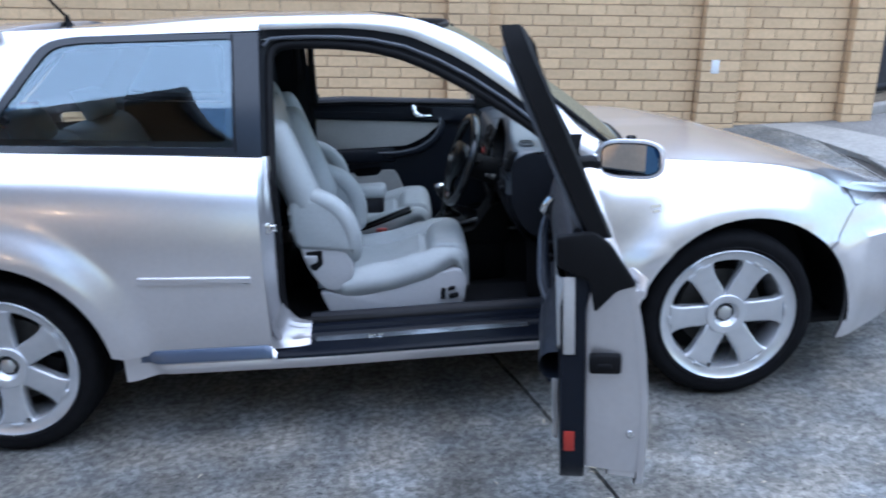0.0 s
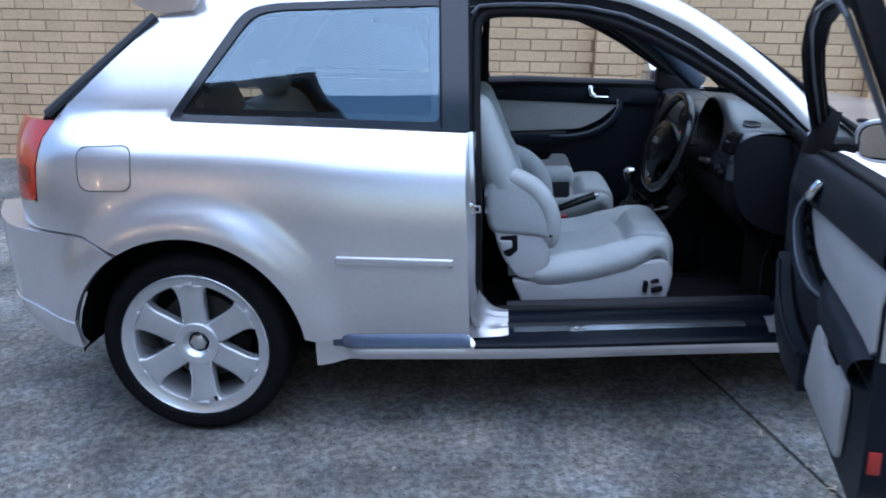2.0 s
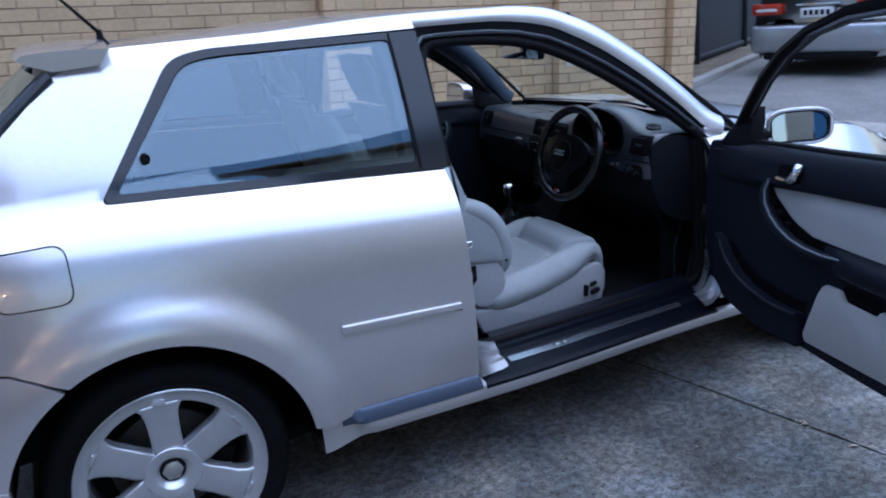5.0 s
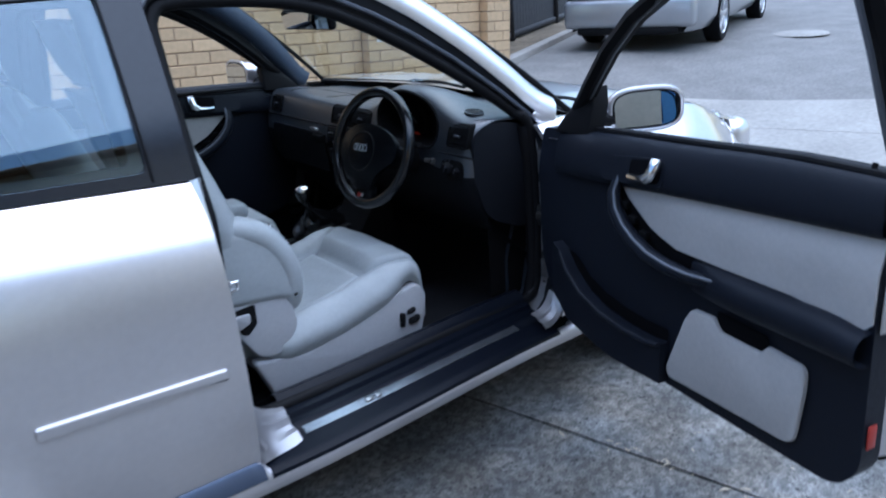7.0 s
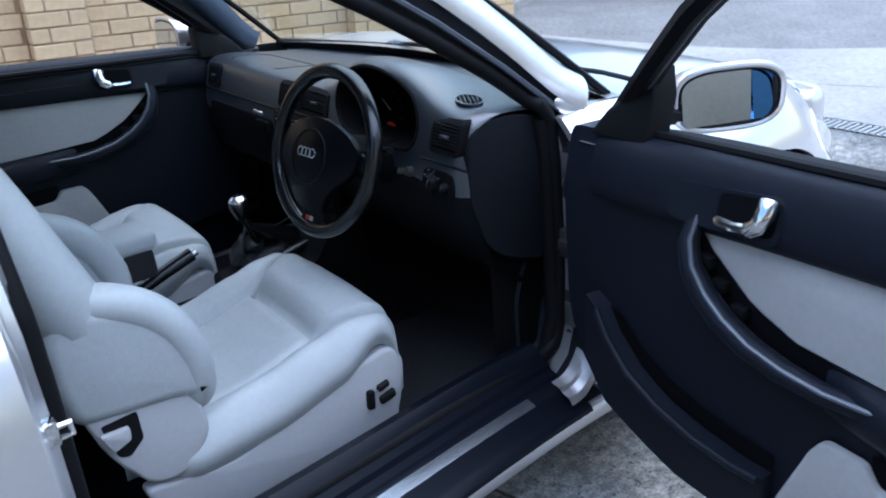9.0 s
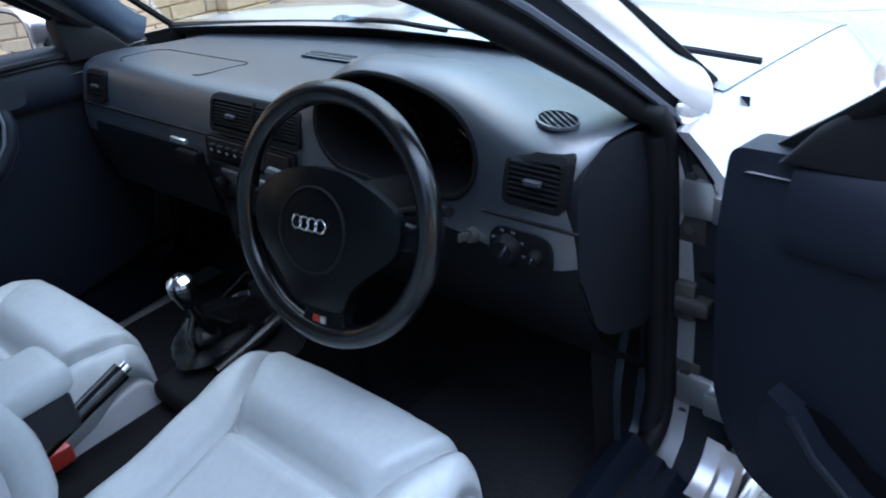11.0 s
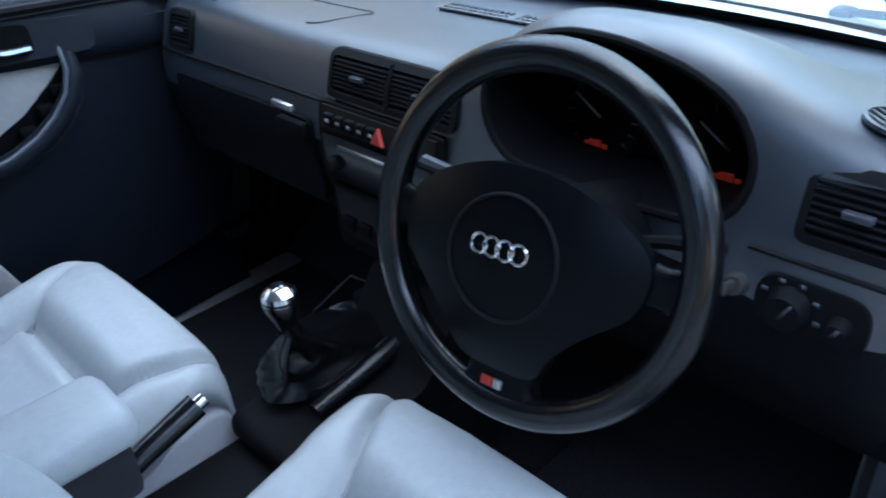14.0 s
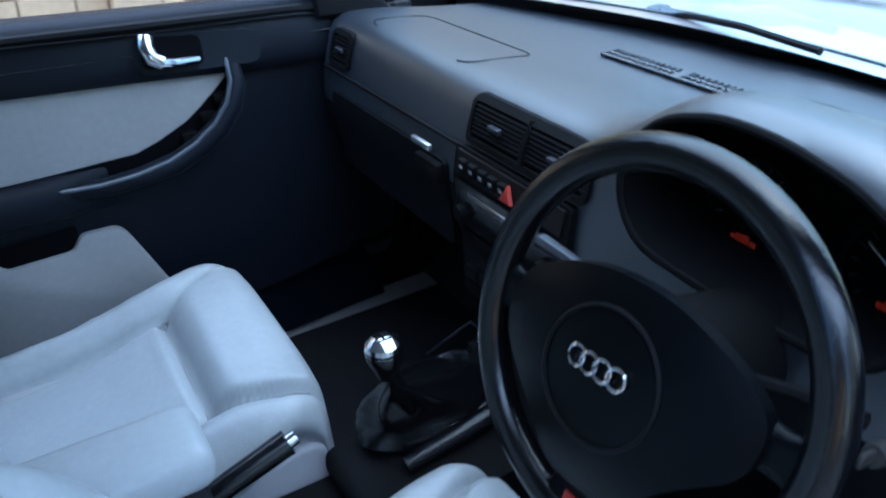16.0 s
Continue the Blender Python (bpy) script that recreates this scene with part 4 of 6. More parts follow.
# front seats
def front_seat(cy, sgn, label, ox=0.0, oz=0.0):
    """sgn: the side of the car on which the seat's outer flank lies."""
    st = group_of("front_seat", car, pose(ox, 0, oz))
    tagged(st, label)

    def P(x, v, z):
        return (x, cy + sgn * v, z)
    # cushion: one moulded pad with raised bolsters and sewn grooves
    run = [(1.03, 0.470), (1.15, 0.476), (1.30, 0.490), (1.42, 0.520), (1.50, 0.542), (1.555, 0.546), (1.590, 0.532), (1.606, 0.497), (1.608, 0.45), (1.609, 0.40)]
    at = [0.0]
    for a, b_ in zip(run, run[1:]):
        at.append(at[-1] + math.dist(a, b_))
    sx, sz = curve([(q, r[0]) for q, r in zip(at, run)]), curve([(q, r[1]) for q, r in zip(at, run)])

    def groove_w(u):
        return 0.150 + 0.046 * smooth(1.44, 1.58, u)

    def bulge(u, w):
        """Rise of the bolsters, the thigh pad and the hollow of the middle panel."""
        wg = groove_w(u)
        b_ = 0.036 * math.exp(-((w - 0.208 - 0.4 * (wg - 0.15)) / 0.040) ** 2) * (1 - 0.30 * smooth(1.36, 1.56, u))
        inside = 1 - smooth(wg - 0.01, wg + 0.01, w)
        pad_ = 0.027 * smooth(1.445, 1.49, u) * (1 - 0.25 * (w / wg) ** 2)
        hollow = 0.006 * (1 - (w / wg) ** 2) * smooth(1.445, 1.40, u) if u < 1.445 else 0.0
        return b_ + inside * (pad_ - hollow)

    def cushion_at(i, j):
        s = at[-1] * i / 80
        th = (-1 + 2 * j / 100) * math.pi / 2
        q = math.copysign(abs(math.sin(th)) ** 0.42, th)
        h = abs(math.cos(th)) ** 0.42
        u, z = sx(s), sz(s)
        front = smooth(1.45, 1.60, u)
        v = 0.262 * q * (1 - 0.05 * front) * (1 - 0.26 * (1 - smooth(1.03, 1.17, u)) ** 2)
        w = abs(v)
        wg = groove_w(u)
        z += bulge(u, w)
        z -= 0.024 * math.exp(-((w - wg) / 0.0095) ** 2)
        z -= 0.023 * math.exp(-((u - 1.445) / 0.0095) ** 2) * (1 - smooth(wg - 0.008, wg, w))
        z += 0.0022 * noise.noise((u * 22, v * 22, cy * 9)) * h + 0.0012 * noise.noise((u * 60, v * 60, cy * 5)) * h
        z -= 0.088 * (1 - h) * (1 - 0.3 * front)
        v *= 1 - 0.09 * (1 - h) ** 2.5
        return P(u - 0.03 * abs(q) ** 6 * front, v, z)
    part("cushion", grid(81, 101, cushion_at), LEATHER, st, sharp=0)
    zu = curve([r for r in run if r[0] < 1.6])

    for k in (-1, 1):
        part("seam", pipe([P(u, k * groove_w(u), zu(u) + bulge(u, groove_w(u)) - 0.0225) for u in np.linspace(1.08, 1.58, 26)], 0.002, 6), SEAM, st)
    part("seam", pipe([P(1.445, v, zu(1.445) + bulge(1.445, abs(v)) - 0.0215) for v in np.linspace(-0.145, 0.145, 16)], 0.002, 6), SEAM, st)
    part("cushion_shell", block(1.10, 1.585, cy - 0.2, cy + 0.2, 0.30, 0.47, 0.03), GREYPL, st)
    # flank valances
    plate = rounded([(1.095, 0.285), (1.545, 0.285), (1.578, 0.35), (1.596, 0.45), (1.565, 0.492), (1.40, 0.455), (1.30, 0.427), (1.21, 0.40), (1.13, 0.408), (1.036, 0.43)], [0.02, 0.03, 0.03, 0.03, 0.03, 0.05, 0.05, 0.05, 0.03, 0.03])
    for k in (1, -1):
        part("base_valance", prism(plate, lambda u, v, w, k=k: P(u, k * (0.215 + w), v), 0.028, 0.010, 3), GREYPL, st)
    for o in ([(1.490, 0.372), (1.507, 0.369), (1.511, 0.412), (1.494, 0.415)], [(1.519, 0.402), (1.548, 0.408), (1.546, 0.421), (1.518, 0.415)], [(1.522, 0.369), (1.560, 0.377), (1.558, 0.395), (1.521, 0.388)]):
        part("seat_switch", prism(rounded(o, 0.006), lambda u, v, w: P(u, 0.238 + w, v), 0.016, 0.005), SEAL, st)
    # backrest
    lean = -0.36

    def bx(z):
        return 1.115 + lean * (z - 0.5)
    part("back_middle", pad(lambda u, v, h: P(bx(u) + 0.005 + h, v, u), 0.50, 0.98, -0.16, 0.16, 0.05, 18, 18, e=10), LEATHER, st)
    part("back_shoulder", pad(lambda u, v, h: P(bx(u) + 0.015 + h, v, u), 0.97, 1.125, -0.22, 0.22, 0.07, 18, 18, e=6), LEATHER, st)
    for v0 in (-0.205, 0.205):
        pts = [(0.66, 0.86), (0.72, 0.93), (0.80, 0.98), (0.9, 0.98), (1.0, 0.94), (1.06, 0.9)]
        line = []
        for a, b_ in zip(pts, pts[1:]):
            line += [(a[0] + (b_[0] - a[0]) * s / 4, a[1] + (b_[1] - a[1]) * s / 4) for s in range(4)]
        line.append(pts[-1])
        part("back_bolster", pipe([P(bx(z) - 0.005, v0 * w, z) for z, w in line], lambda s: 0.066 * max(0.02, 1 - abs(2 * s - 1) ** 6) ** 0.5, 16), LEATHER, st)
    part("back_shell", pad(lambda u, v, h: P(bx(u) - 0.07 - h, v, u), 0.40, 1.12, -0.225, 0.225, 0.06, 14, 14, e=8), GREYPL, st)
    wing_o = rounded([(0.955, 0.70), (0.965, 0.785), (1.03, 0.80), (1.12, 0.765), (1.19, 0.69), (1.212, 0.61), (1.195, 0.548), (1.15, 0.575), (0.972, 0.596)], [0.03, 0.04, 0.05, 0.06, 0.06, 0.06, 0.035, 0.035, 0.03])
    for k in (1, -1):
        part("back_flank", prism(wing_o, lambda u, v, w, k=k: P(u - 0.004, k * (0.205 + w), v), 0.055, 0.026, 6), LEATHER, st)
        rl = [(0.985, 0.765), (1.04, 0.782), (1.09, 0.765), (1.135, 0.728), (1.163, 0.68), (1.176, 0.625), (1.174, 0.57), (1.160, 0.535)]
        rx_, rz_ = curve([(q, p[0]) for q, p in enumerate(rl)]), curve([(q, p[1]) for q, p in enumerate(rl)])
        part("flank_roll", pipe([P(rx_(q), k * (0.228 - 0.03 * abs(q / 3.5 - 1) ** 4), rz_(q)) for q in np.linspace(0, 7, 26)], lambda s: 0.037 * max(0.05, 1 - abs(2 * s - 1) ** 8) ** 0.5, 14), LEATHER, st)
        cov = rounded([(0.972, 0.645), (1.155, 0.645), (1.178, 0.49), (1.12, 0.425), (1.06, 0.43), (1.005, 0.52)], [0.02, 0.02, 0.03, 0.03, 0.03, 0.03])
        part("hinge_cover", prism(cov, lambda u, v, w, k=k: P(u, k * (0.20 + w), v), 0.050, 0.008, 3), GREYPL, st)
        # no hollow here: a black plate paints the recess's shade on the cover
        part("lever_recess", prism(rounded([(1.004, 0.585), (1.064, 0.588), (1.064, 0.535), (1.036, 0.510), (1.018, 0.518)], 0.006), lambda u, v, w, k=k: P(u, k * (0.2475 + w), v), 0.004), SEAL, st)
        part("recline_lever", prism(rounded([(0.998, 0.572), (1.046, 0.570), (1.044, 0.546), (1.012, 0.534)], 0.006), lambda u, v, w, k=k: P(u, k * (0.252 + w), v), 0.010, 0.003), GREYPL, st)
        part("seam", pipe([P(1.065 + 0.095 * math.cos(q), k * 0.2555, 0.645 + 0.115 * math.sin(q)) for q in np.linspace(2.2, -0.55, 22)], 0.003, 6), LEATHER, st)
    part("headrest", pad(lambda u, v, h: P(bx(u) + 0.02 + h, v, u), 1.14, 1.30, -0.135, 0.135, 0.06, 14, 16, e=4), LEATHER, st)
    part("headrest_back", pad(lambda u, v, h: P(bx(u) - 0.06 - h, v, u), 1.14, 1.30, -0.135, 0.135, 0.06, 14, 16, e=4), LEATHER, st)
    for v0 in (-0.06, 0.06):
        part("headrest_post", pipe([P(bx(1.08) - 0.02, v0, 1.08), P(bx(1.17) - 0.02, v0, 1.17)], 0.007, 8), CHROME, st)
    for v0 in (-0.19, 0.19):
        part("seat_rail", block(1.02, 1.56, cy + v0 - 0.02, cy + v0 + 0.02, 0.262, 0.295, 0.004), DARK, st)
    return st


front_seat(-0.315, -1, "pale grey leather driver seat with rounded bolsters")
front_seat(0.365, 1, "pale grey leather passenger seat with rounded bolsters", -0.115, -0.01)

# ---- dashboard ----
dash = group_of("dashboard", car)
P0 = [(2.22, 0.882), (2.08, 0.888), (1.95, 0.902), (1.87, 0.915), (1.81, 0.919), (1.783, 0.914), (1.766, 0.900), (1.755, 0.87), (1.746, 0.838), (1.738, 0.80), (1.736, 0.77), (1.746, 0.70), (1.79, 0.62), (1.86, 0.55), (1.97, 0.45)]
P1 = [(2.22, 0.884), (2.08, 0.896), (1.97, 0.942), (1.89, 0.980), (1.83, 1.000), (1.797, 1.004), (1.775, 0.994), (1.760, 0.955), (1.752, 0.895), (1.746, 0.84), (1.742, 0.79), (1.748, 0.70), (1.79, 0.62), (1.86, 0.55), (1.97, 0.45)]
PS = [0.0]
for a, b_ in zip(P0, P0[1:]):
    PS.append(PS[-1] + math.dist(a, b_))
Y_END, Y_FAR = -0.614, 0.72


@functools.lru_cache(maxsize=4000)
def profile(y):
    """The section of the dashboard at y, with the instrument hood rising on the driver's side."""
    d = y + 0.305
    g = math.exp(-(abs(d) / 0.188) ** 3.2) if d < 0 else math.exp(-(d / 0.185) ** 4)
    r = 1 - smooth(-0.56, -0.45, y)
    e = max(0.0, (-y - 0.575) / 0.039, (y - 0.66) / 0.06)
    pts = [(p[0] + (q[0] - p[0]) * g + 0.022 * e * e, p[1] + (q[1] - p[1]) * g - (0.012 * e * e if k < 8 else 0) + (0.013 * r if 1 < k < 8 else 0)) for k, (p, q) in enumerate(zip(P0, P1))]
    return curve([(q, p[0]) for q, p in zip(PS, pts)]), curve([(q, p[1]) for q, p in zip(PS, pts)])


def dash_at(y, q):
    fx, fz = profile(round(y, 4))
    return Vector((fx(q), y, fz(q)))


def dash_s(y, z):
    """Where along the section the front face has height z."""
    lo, hi = PS[5], PS[12]
    fz = profile(round(y, 4))[1]
    for _ in range(30):
        m = (lo + hi) / 2
        lo, hi = (m, hi) if fz(m) > z else (lo, m)
    return lo


def top_z(x, y):
    """Height of the top of the dashboard."""
    fx, fz = profile(round(y, 4))
    lo, hi = PS[0], PS[5]
    for _ in range(30):
        m = (lo + hi) / 2
        lo, hi = (m, hi) if fx(m) > x else (lo, m)
    return fz(lo)


LIP = rounded([(-0.125, 0.925), (-0.165, 0.968), (-0.235, 0.989), (-0.31, 0.988), (-0.385, 0.974), (-0.437, 0.948), (-0.463, 0.905), (-0.455, 0.862), (-0.425, 0.834), (-0.30, 0.826), (-0.17, 0.834), (-0.13, 0.875)], 0.03, 3)
lip_hole = [(y, dash_s(y, z)) for y, z in LIP]
part("dash_pad", sheet([(Y_END, 0.0), (Y_FAR, 0.0), (Y_FAR, PS[10]), (Y_END, PS[10])], dash_at, 0.017, holes=[lip_hole], flange=lambda c: (0.014, 0, 0)), DASH, dash, sharp=60)
# below the pad the missing light is put into a darker plastic
part("dash_lower", sheet([(Y_END, PS[10]), (Y_FAR, PS[10]), (Y_FAR, PS[-1]), (Y_END, PS[-1])], dash_at, 0.03), DASHSHADE, dash, sharp=60)
lip_pts = [dash_at(y, q) for y, q in lip_hole]
LC = sum(lip_pts, Vector()) / len(lip_pts)
part("hood_lip", pipe([p + Vector((0.002, 0, 0)) for p in lip_pts], 0.005, 8, closed=True), DARK, dash)


def cavity_at(i, j):
    p = lip_pts[i]
    k = [0.98, 0.97, 0.95, 0.92][j]
    return (p.x + [0.006, 0.035, 0.07, 0.115][j], LC.y + (p.y - LC.y) * k, LC.z + (p.z - LC.z) * k)


part("hood_inner", grid(len(lip_pts), 4, cavity_at, close_u=True), LOUVRE, dash)


def face(y, z, d=0.0):
    """A point on the upright face of the dashboard, d proud of it."""
    xs = curve(sorted([(p[1], p[0]) for p in P0[5:12]]))
    return Vector((xs(z - 0.013 * (1 - smooth(-0.56, -0.45, y)) * smooth(0.83, 0.87, z)) - d, y, z))


def vent(y0, y1, z0, z1, n, split=None, skew=0.0):
    """A louvred air vent set in the face of the dashboard."""
    v = []
    ring = rounded([(y0, z0), (y1, z0), (y1, z1), (y0, z1)], 0.012)
    inn = rounded([(y0 + 0.008, z0 + 0.008), (y1 - 0.008, z0 + 0.008), (y1 - 0.008, z1 - 0.008), (y0 + 0.008, z1 - 0.008)], 0.008)
    part("vent_frame", sheet(ring, lambda u, w: face(u, w, 0.008), 0.02, holes=[inn], flange=(0.02, 0, 0)), DARK, dash)
    part("vent_back", sheet(ring, lambda u, w: face(u, w, 0.001), 0.02), BLACK, dash)
    slats = []
    for k in range(n):
        z = z0 + 0.012 + (z1 - z0 - 0.024) * (k + 0.5) / n
        c = face((y0 + y1) / 2, z, 0.0)
        slats.append(moved(block(-0.004, 0.006, y0 + 0.008, y1 - 0.008, -0.0022, 0.0022, 0.001, 1), pose(c.x - 0.003, 0, c.z, 0, -18, 0)))
    part("louvres", join(*slats), LOUVRE, dash)
    mids = [(y0 + y1) / 2] if split is None else [(y0 + split) / 2, (split + y1) / 2]
    for m in mids:
        c = face(m, (z0 + z1) / 2, 0.0)
        part("vent_tab", block(c.x - 0.013, c.x - 0.004, m - 0.013, m + 0.013, c.z - 0.0035, c.z + 0.0035, 0.0015), STALK, dash)
    if split is not None:
        c = face(split, (z0 + z1) / 2)
        part("vent_bar", pipe([face(split, z0 + 0.004, 0.006), face(split, c.z, 0.008), face(split, z1 - 0.004, 0.006)], 0.005, 6), DARK, dash)


vent(-0.604, -0.508, 0.852, 0.921, 7)
vent(-0.088, 0.168, 0.845, 0.909, 7, split=0.040)
vent(0.565, 0.645, 0.842, 0.905, 6)
# round demister grille on the top
dz_x, dz_y = (top_z(1.86, -0.548) - top_z(1.80, -0.548)) / 0.06, (top_z(1.832, -0.53) - top_z(1.832, -0.566)) / 0.036
dm = Matrix.Translation((1.822, -0.548, top_z(1.822, -0.548) + 0.001)) @ Vector((0, 0, 1)).rotation_difference(Vector((-dz_x, -dz_y, 1))).to_matrix().to_4x4() @ Matrix.Diagonal((0.80, 0.80, 1, 1))
part("demister_ring", moved(lathe([(0.036, 0.0), (0.036, 0.004), (0.032, 0.005), (0.031, 0.0)], 36, "z"), dm), DASH, dash)
part("demister_back", moved(lathe([(0.0, 0.0012), (0.033, 0.0012)], 36, "z"), dm), BLACK, dash)
part("demister_slats", moved(join(*[moved(block(-math.sqrt(max(0, 0.031 ** 2 - a * a)), math.sqrt(max(0, 0.031 ** 2 - a * a)), a - 0.0018, a + 0.0018, 0.001, 0.0045), pose(0, 0, 0, 0, 0, 62)) for a in (-0.022, -0.011, 0.0, 0.011, 0.022)]), dm), DASH, dash)
# long demister grille below the windscreen
G0, G1 = -0.075, 0.222
part("screen_grille_back", grid(20, 3, lambda i, j: (2.022 + 0.018 * j, G0 + (G1 - G0) * i / 19, top_z(2.022 + 0.018 * j, G0 + (G1 - G0) * i / 19) + 0.0035)), BLACK, dash)
gr = []
for k in range(3):
    gr.append(pipe([(2.022 + 0.018 * k, y, top_z(2.022 + 0.018 * k, y) + 0.005) for y in np.linspace(G0, G1, 14)], 0.0022, 6))
for k in range(28):
    y = G0 + (G1 - G0) * k / 27
    z = top_z(2.04, y) + 0.002
    gr.append(moved(block(-0.018, 0.018, -0.0012, 0.0012, 0.0, 0.005), pose(2.04, y, z)))
z = top_z(2.04, 0.07) + 0.002
gr.append(block(2.022, 2.058, 0.062, 0.078, z, z + 0.0058))
part("screen_grille", join(*gr), DASH, dash)
# passenger airbag outline, glovebox, badge strip, ignition of the glovebox
part("airbag_line", pipe([(x, y, top_z(x, y) + 0.0002) for x, y in rounded([(1.80, 0.25), (1.92, 0.25), (1.92, 0.58), (1.80, 0.58)], 0.03)], 0.0014, 5), SEAL, dash)
part("dash_crease", pipe([face(y, 0.832, 0.002) for y in np.linspace(0.18, 0.67, 20)], 0.004, 6), SEAL, dash)
part("glovebox_lid", sheet(rounded([(0.21, 0.66), (0.62, 0.66), (0.62, 0.80), (0.21, 0.80)], 0.015), lambda u, v: face(u, v, 0.008), 0.03, flange=(0.02, 0, 0)), DASHSHADE, dash)
part("badge_strip", block(1.716, 1.724, 0.232, 0.285, 0.812, 0.822, 0.002), SATIN, dash, "bright metal badge strip")
gl_lock = face(0.25, 0.775, 0.012)
part("glovebox_handle", block(gl_lock.x - 0.006, gl_lock.x + 0.01, 0.215, 0.285, 0.765, 0.795, 0.004), DARK, dash)
# centre stack
part("stack_panel", sheet(rounded([(-0.075, 0.60), (0.182, 0.60), (0.182, 0.838), (-0.075, 0.838)], 0.012), lambda u, v: face(u, v, 0.010), 0.03, flange=(0.02, 0, 0)), DARK, dash)
part("button_strip", sheet([(-0.065, 0.802), (0.172, 0.802), (0.172, 0.834), (-0.065, 0.834)], lambda u, v: face(u, v, 0.0135), 0.03, flange=(0.01, 0, 0)), STACKBR, dash)
for k in range(5):
    y = 0.15 - 0.024 * k
    part("stack_button", block(face(y, 0.815).x - 0.019, face(y, 0.815).x - 0.008, y - 0.009, y + 0.009, 0.806, 0.826, 0.002), DARK, dash)
    part("button_mark", block(face(y, 0.815).x - 0.0195, face(y, 0.815).x - 0.0188, y - 0.004, y + 0.004, 0.814, 0.819), SATIN, dash)
part("hazard_switch", prism([(0.027, 0.807), (0.052, 0.807), (0.0395, 0.829)], lambda u, v, w: face(u, v, 0.016 + w), 0.006, 0.002), REDPL, dash, "red triangular hazard switch")
part("radio", sheet(rounded([(-0.06, 0.725), (0.167, 0.725), (0.167, 0.795), (-0.06, 0.795)], 0.004), lambda u, v: face(u, v, 0.016), 0.03, flange=(0.01, 0, 0)), BLACKGL, dash)
part("radio_slot", block(face(0.05, 0.782).x - 0.0175, face(0.05, 0.782).x - 0.0155, -0.02, 0.13, 0.779, 0.784), SATIN, dash)
for y in (-0.04, 0.147):
    part("radio_knob", moved(lathe([(0.0, -0.028), (0.011, -0.028), (0.013, -0.014)], 18, "x"), pose(face(y, 0.75).x, y, 0.75)), DARK, dash)
part("climate_panel", sheet(rounded([(-0.06, 0.625), (0.167, 0.625), (0.167, 0.715), (-0.06, 0.715)], 0.004), lambda u, v: face(u, v, 0.015), 0.03, flange=(0.01, 0, 0)), BLACKGL, dash)
for k in range(6):
    y = -0.04 + 0.037 * k
    part("climate_key", block(face(y, 0.65).x - 0.021, face(y, 0.65).x - 0.01, y - 0.014, y + 0.014, 0.638, 0.658, 0.002), DARK, dash)
# lamp switches by the door
part("switch_plate", sheet(rounded([(-0.588, 0.756), (-0.486, 0.756), (-0.486, 0.816), (-0.588, 0.816)], 0.026), lambda u, v: face(u, v, 0.003), 0.02, flange=(0.01, 0, 0)), DARK, dash)
for y, r in ((-0.518, 0.021), (-0.564, 0.011)):
    part("lamp_switch", moved(lathe([(0.0, -0.016), (r * 0.8, -0.016), (r, -0.006), (r * 1.15, 0.002)], 24, "x"), pose(face(y, 0.786).x, y, 0.786)), LOUVRE, dash)
    part("switch_mark", moved(block(-0.0175, -0.0155, -0.0015, 0.0015, -r * 0.3, r * 0.7), pose(face(y, 0.786).x, y, 0.786, 30, 0, 0)), STALK, dash)
for a in (0.5, 1.2, 1.9, 2.6, 3.3):
    c = face(-0.518 + 0.027 * math.cos(a), 0.786 + 0.027 * math.sin(a), 0.004)
    part("switch_symbol", block(c.x - 0.001, c.x + 0.004, c.y - 0.003, c.y + 0.003, c.z - 0.002, c.z + 0.002), STALK, dash)
END = rounded([(1.752, 0.875), (1.785, 0.912), (1.86, 0.915), (1.95, 0.892), (1.99, 0.87), (1.99, 0.60), (1.93, 0.575), (1.80, 0.63), (1.75, 0.72)], [0.03, 0.04, 0.04, 0.02, 0.02, 0.05, 0.06, 0.08, 0.06])
part("dash_end", sheet(END, lambda x, z: Vector((x + 0.006, -0.612 - 0.006 * max(0.0, 1 - ((x - 1.87) / 0.13) ** 4) ** 0.5 * max(0.0, 1 - ((z - 0.745) / 0.18) ** 4) ** 0.5, z)), 0.02, flange=(0, 0.02, 0)), PILLARK, dash)
part("knee_panel", grid(9, 3, lambda i, j: (1.756 + 0.025 * j, -0.62 + 0.5 * i / 8, 0.750 - 0.075 * j)), DASHSHADE, dash)
part("knee_crease", pipe([face(y, 0.830, 0.0) for y in np.linspace(-0.625, -0.47, 10)], 0.003, 6), SEAL, dash)

# instruments
gauges = group_of("instruments", car)
part("gauge_panel", sheet([(LC.y + (y - LC.y) * 0.90, LC.z + (z - LC.z) * 0.88) for y, z in LIP], lambda y, z: Vector((1.848 + 0.12 * (z - 0.87), y, z)), 0.03), BLACK, gauges)
for y in (-0.395, -0.235):
    part("gauge_ring", moved(lathe([(0.056, 0.0), (0.056, -0.008), (0.052, -0.008), (0.052, 0.0)], 36, "x"), pose(1.842, y, 0.872, 0, 7, 0)), DARK, gauges)
    for a in range(-40, 221, 20):
        part("gauge_mark", moved(block(-0.004, -0.002, 0.040, 0.049, -0.0006, 0.0006), pose(1.842, y, 0.872, 0, 7, 0) @ pose(0, 0, 0, a, 0, 0)), STALK, gauges)
    part("needle", moved(block(-0.007, -0.005, 0.0, 0.042, -0.001, 0.001), pose(1.842, y, 0.872, 35, 0, 0)), SATIN, gauges)
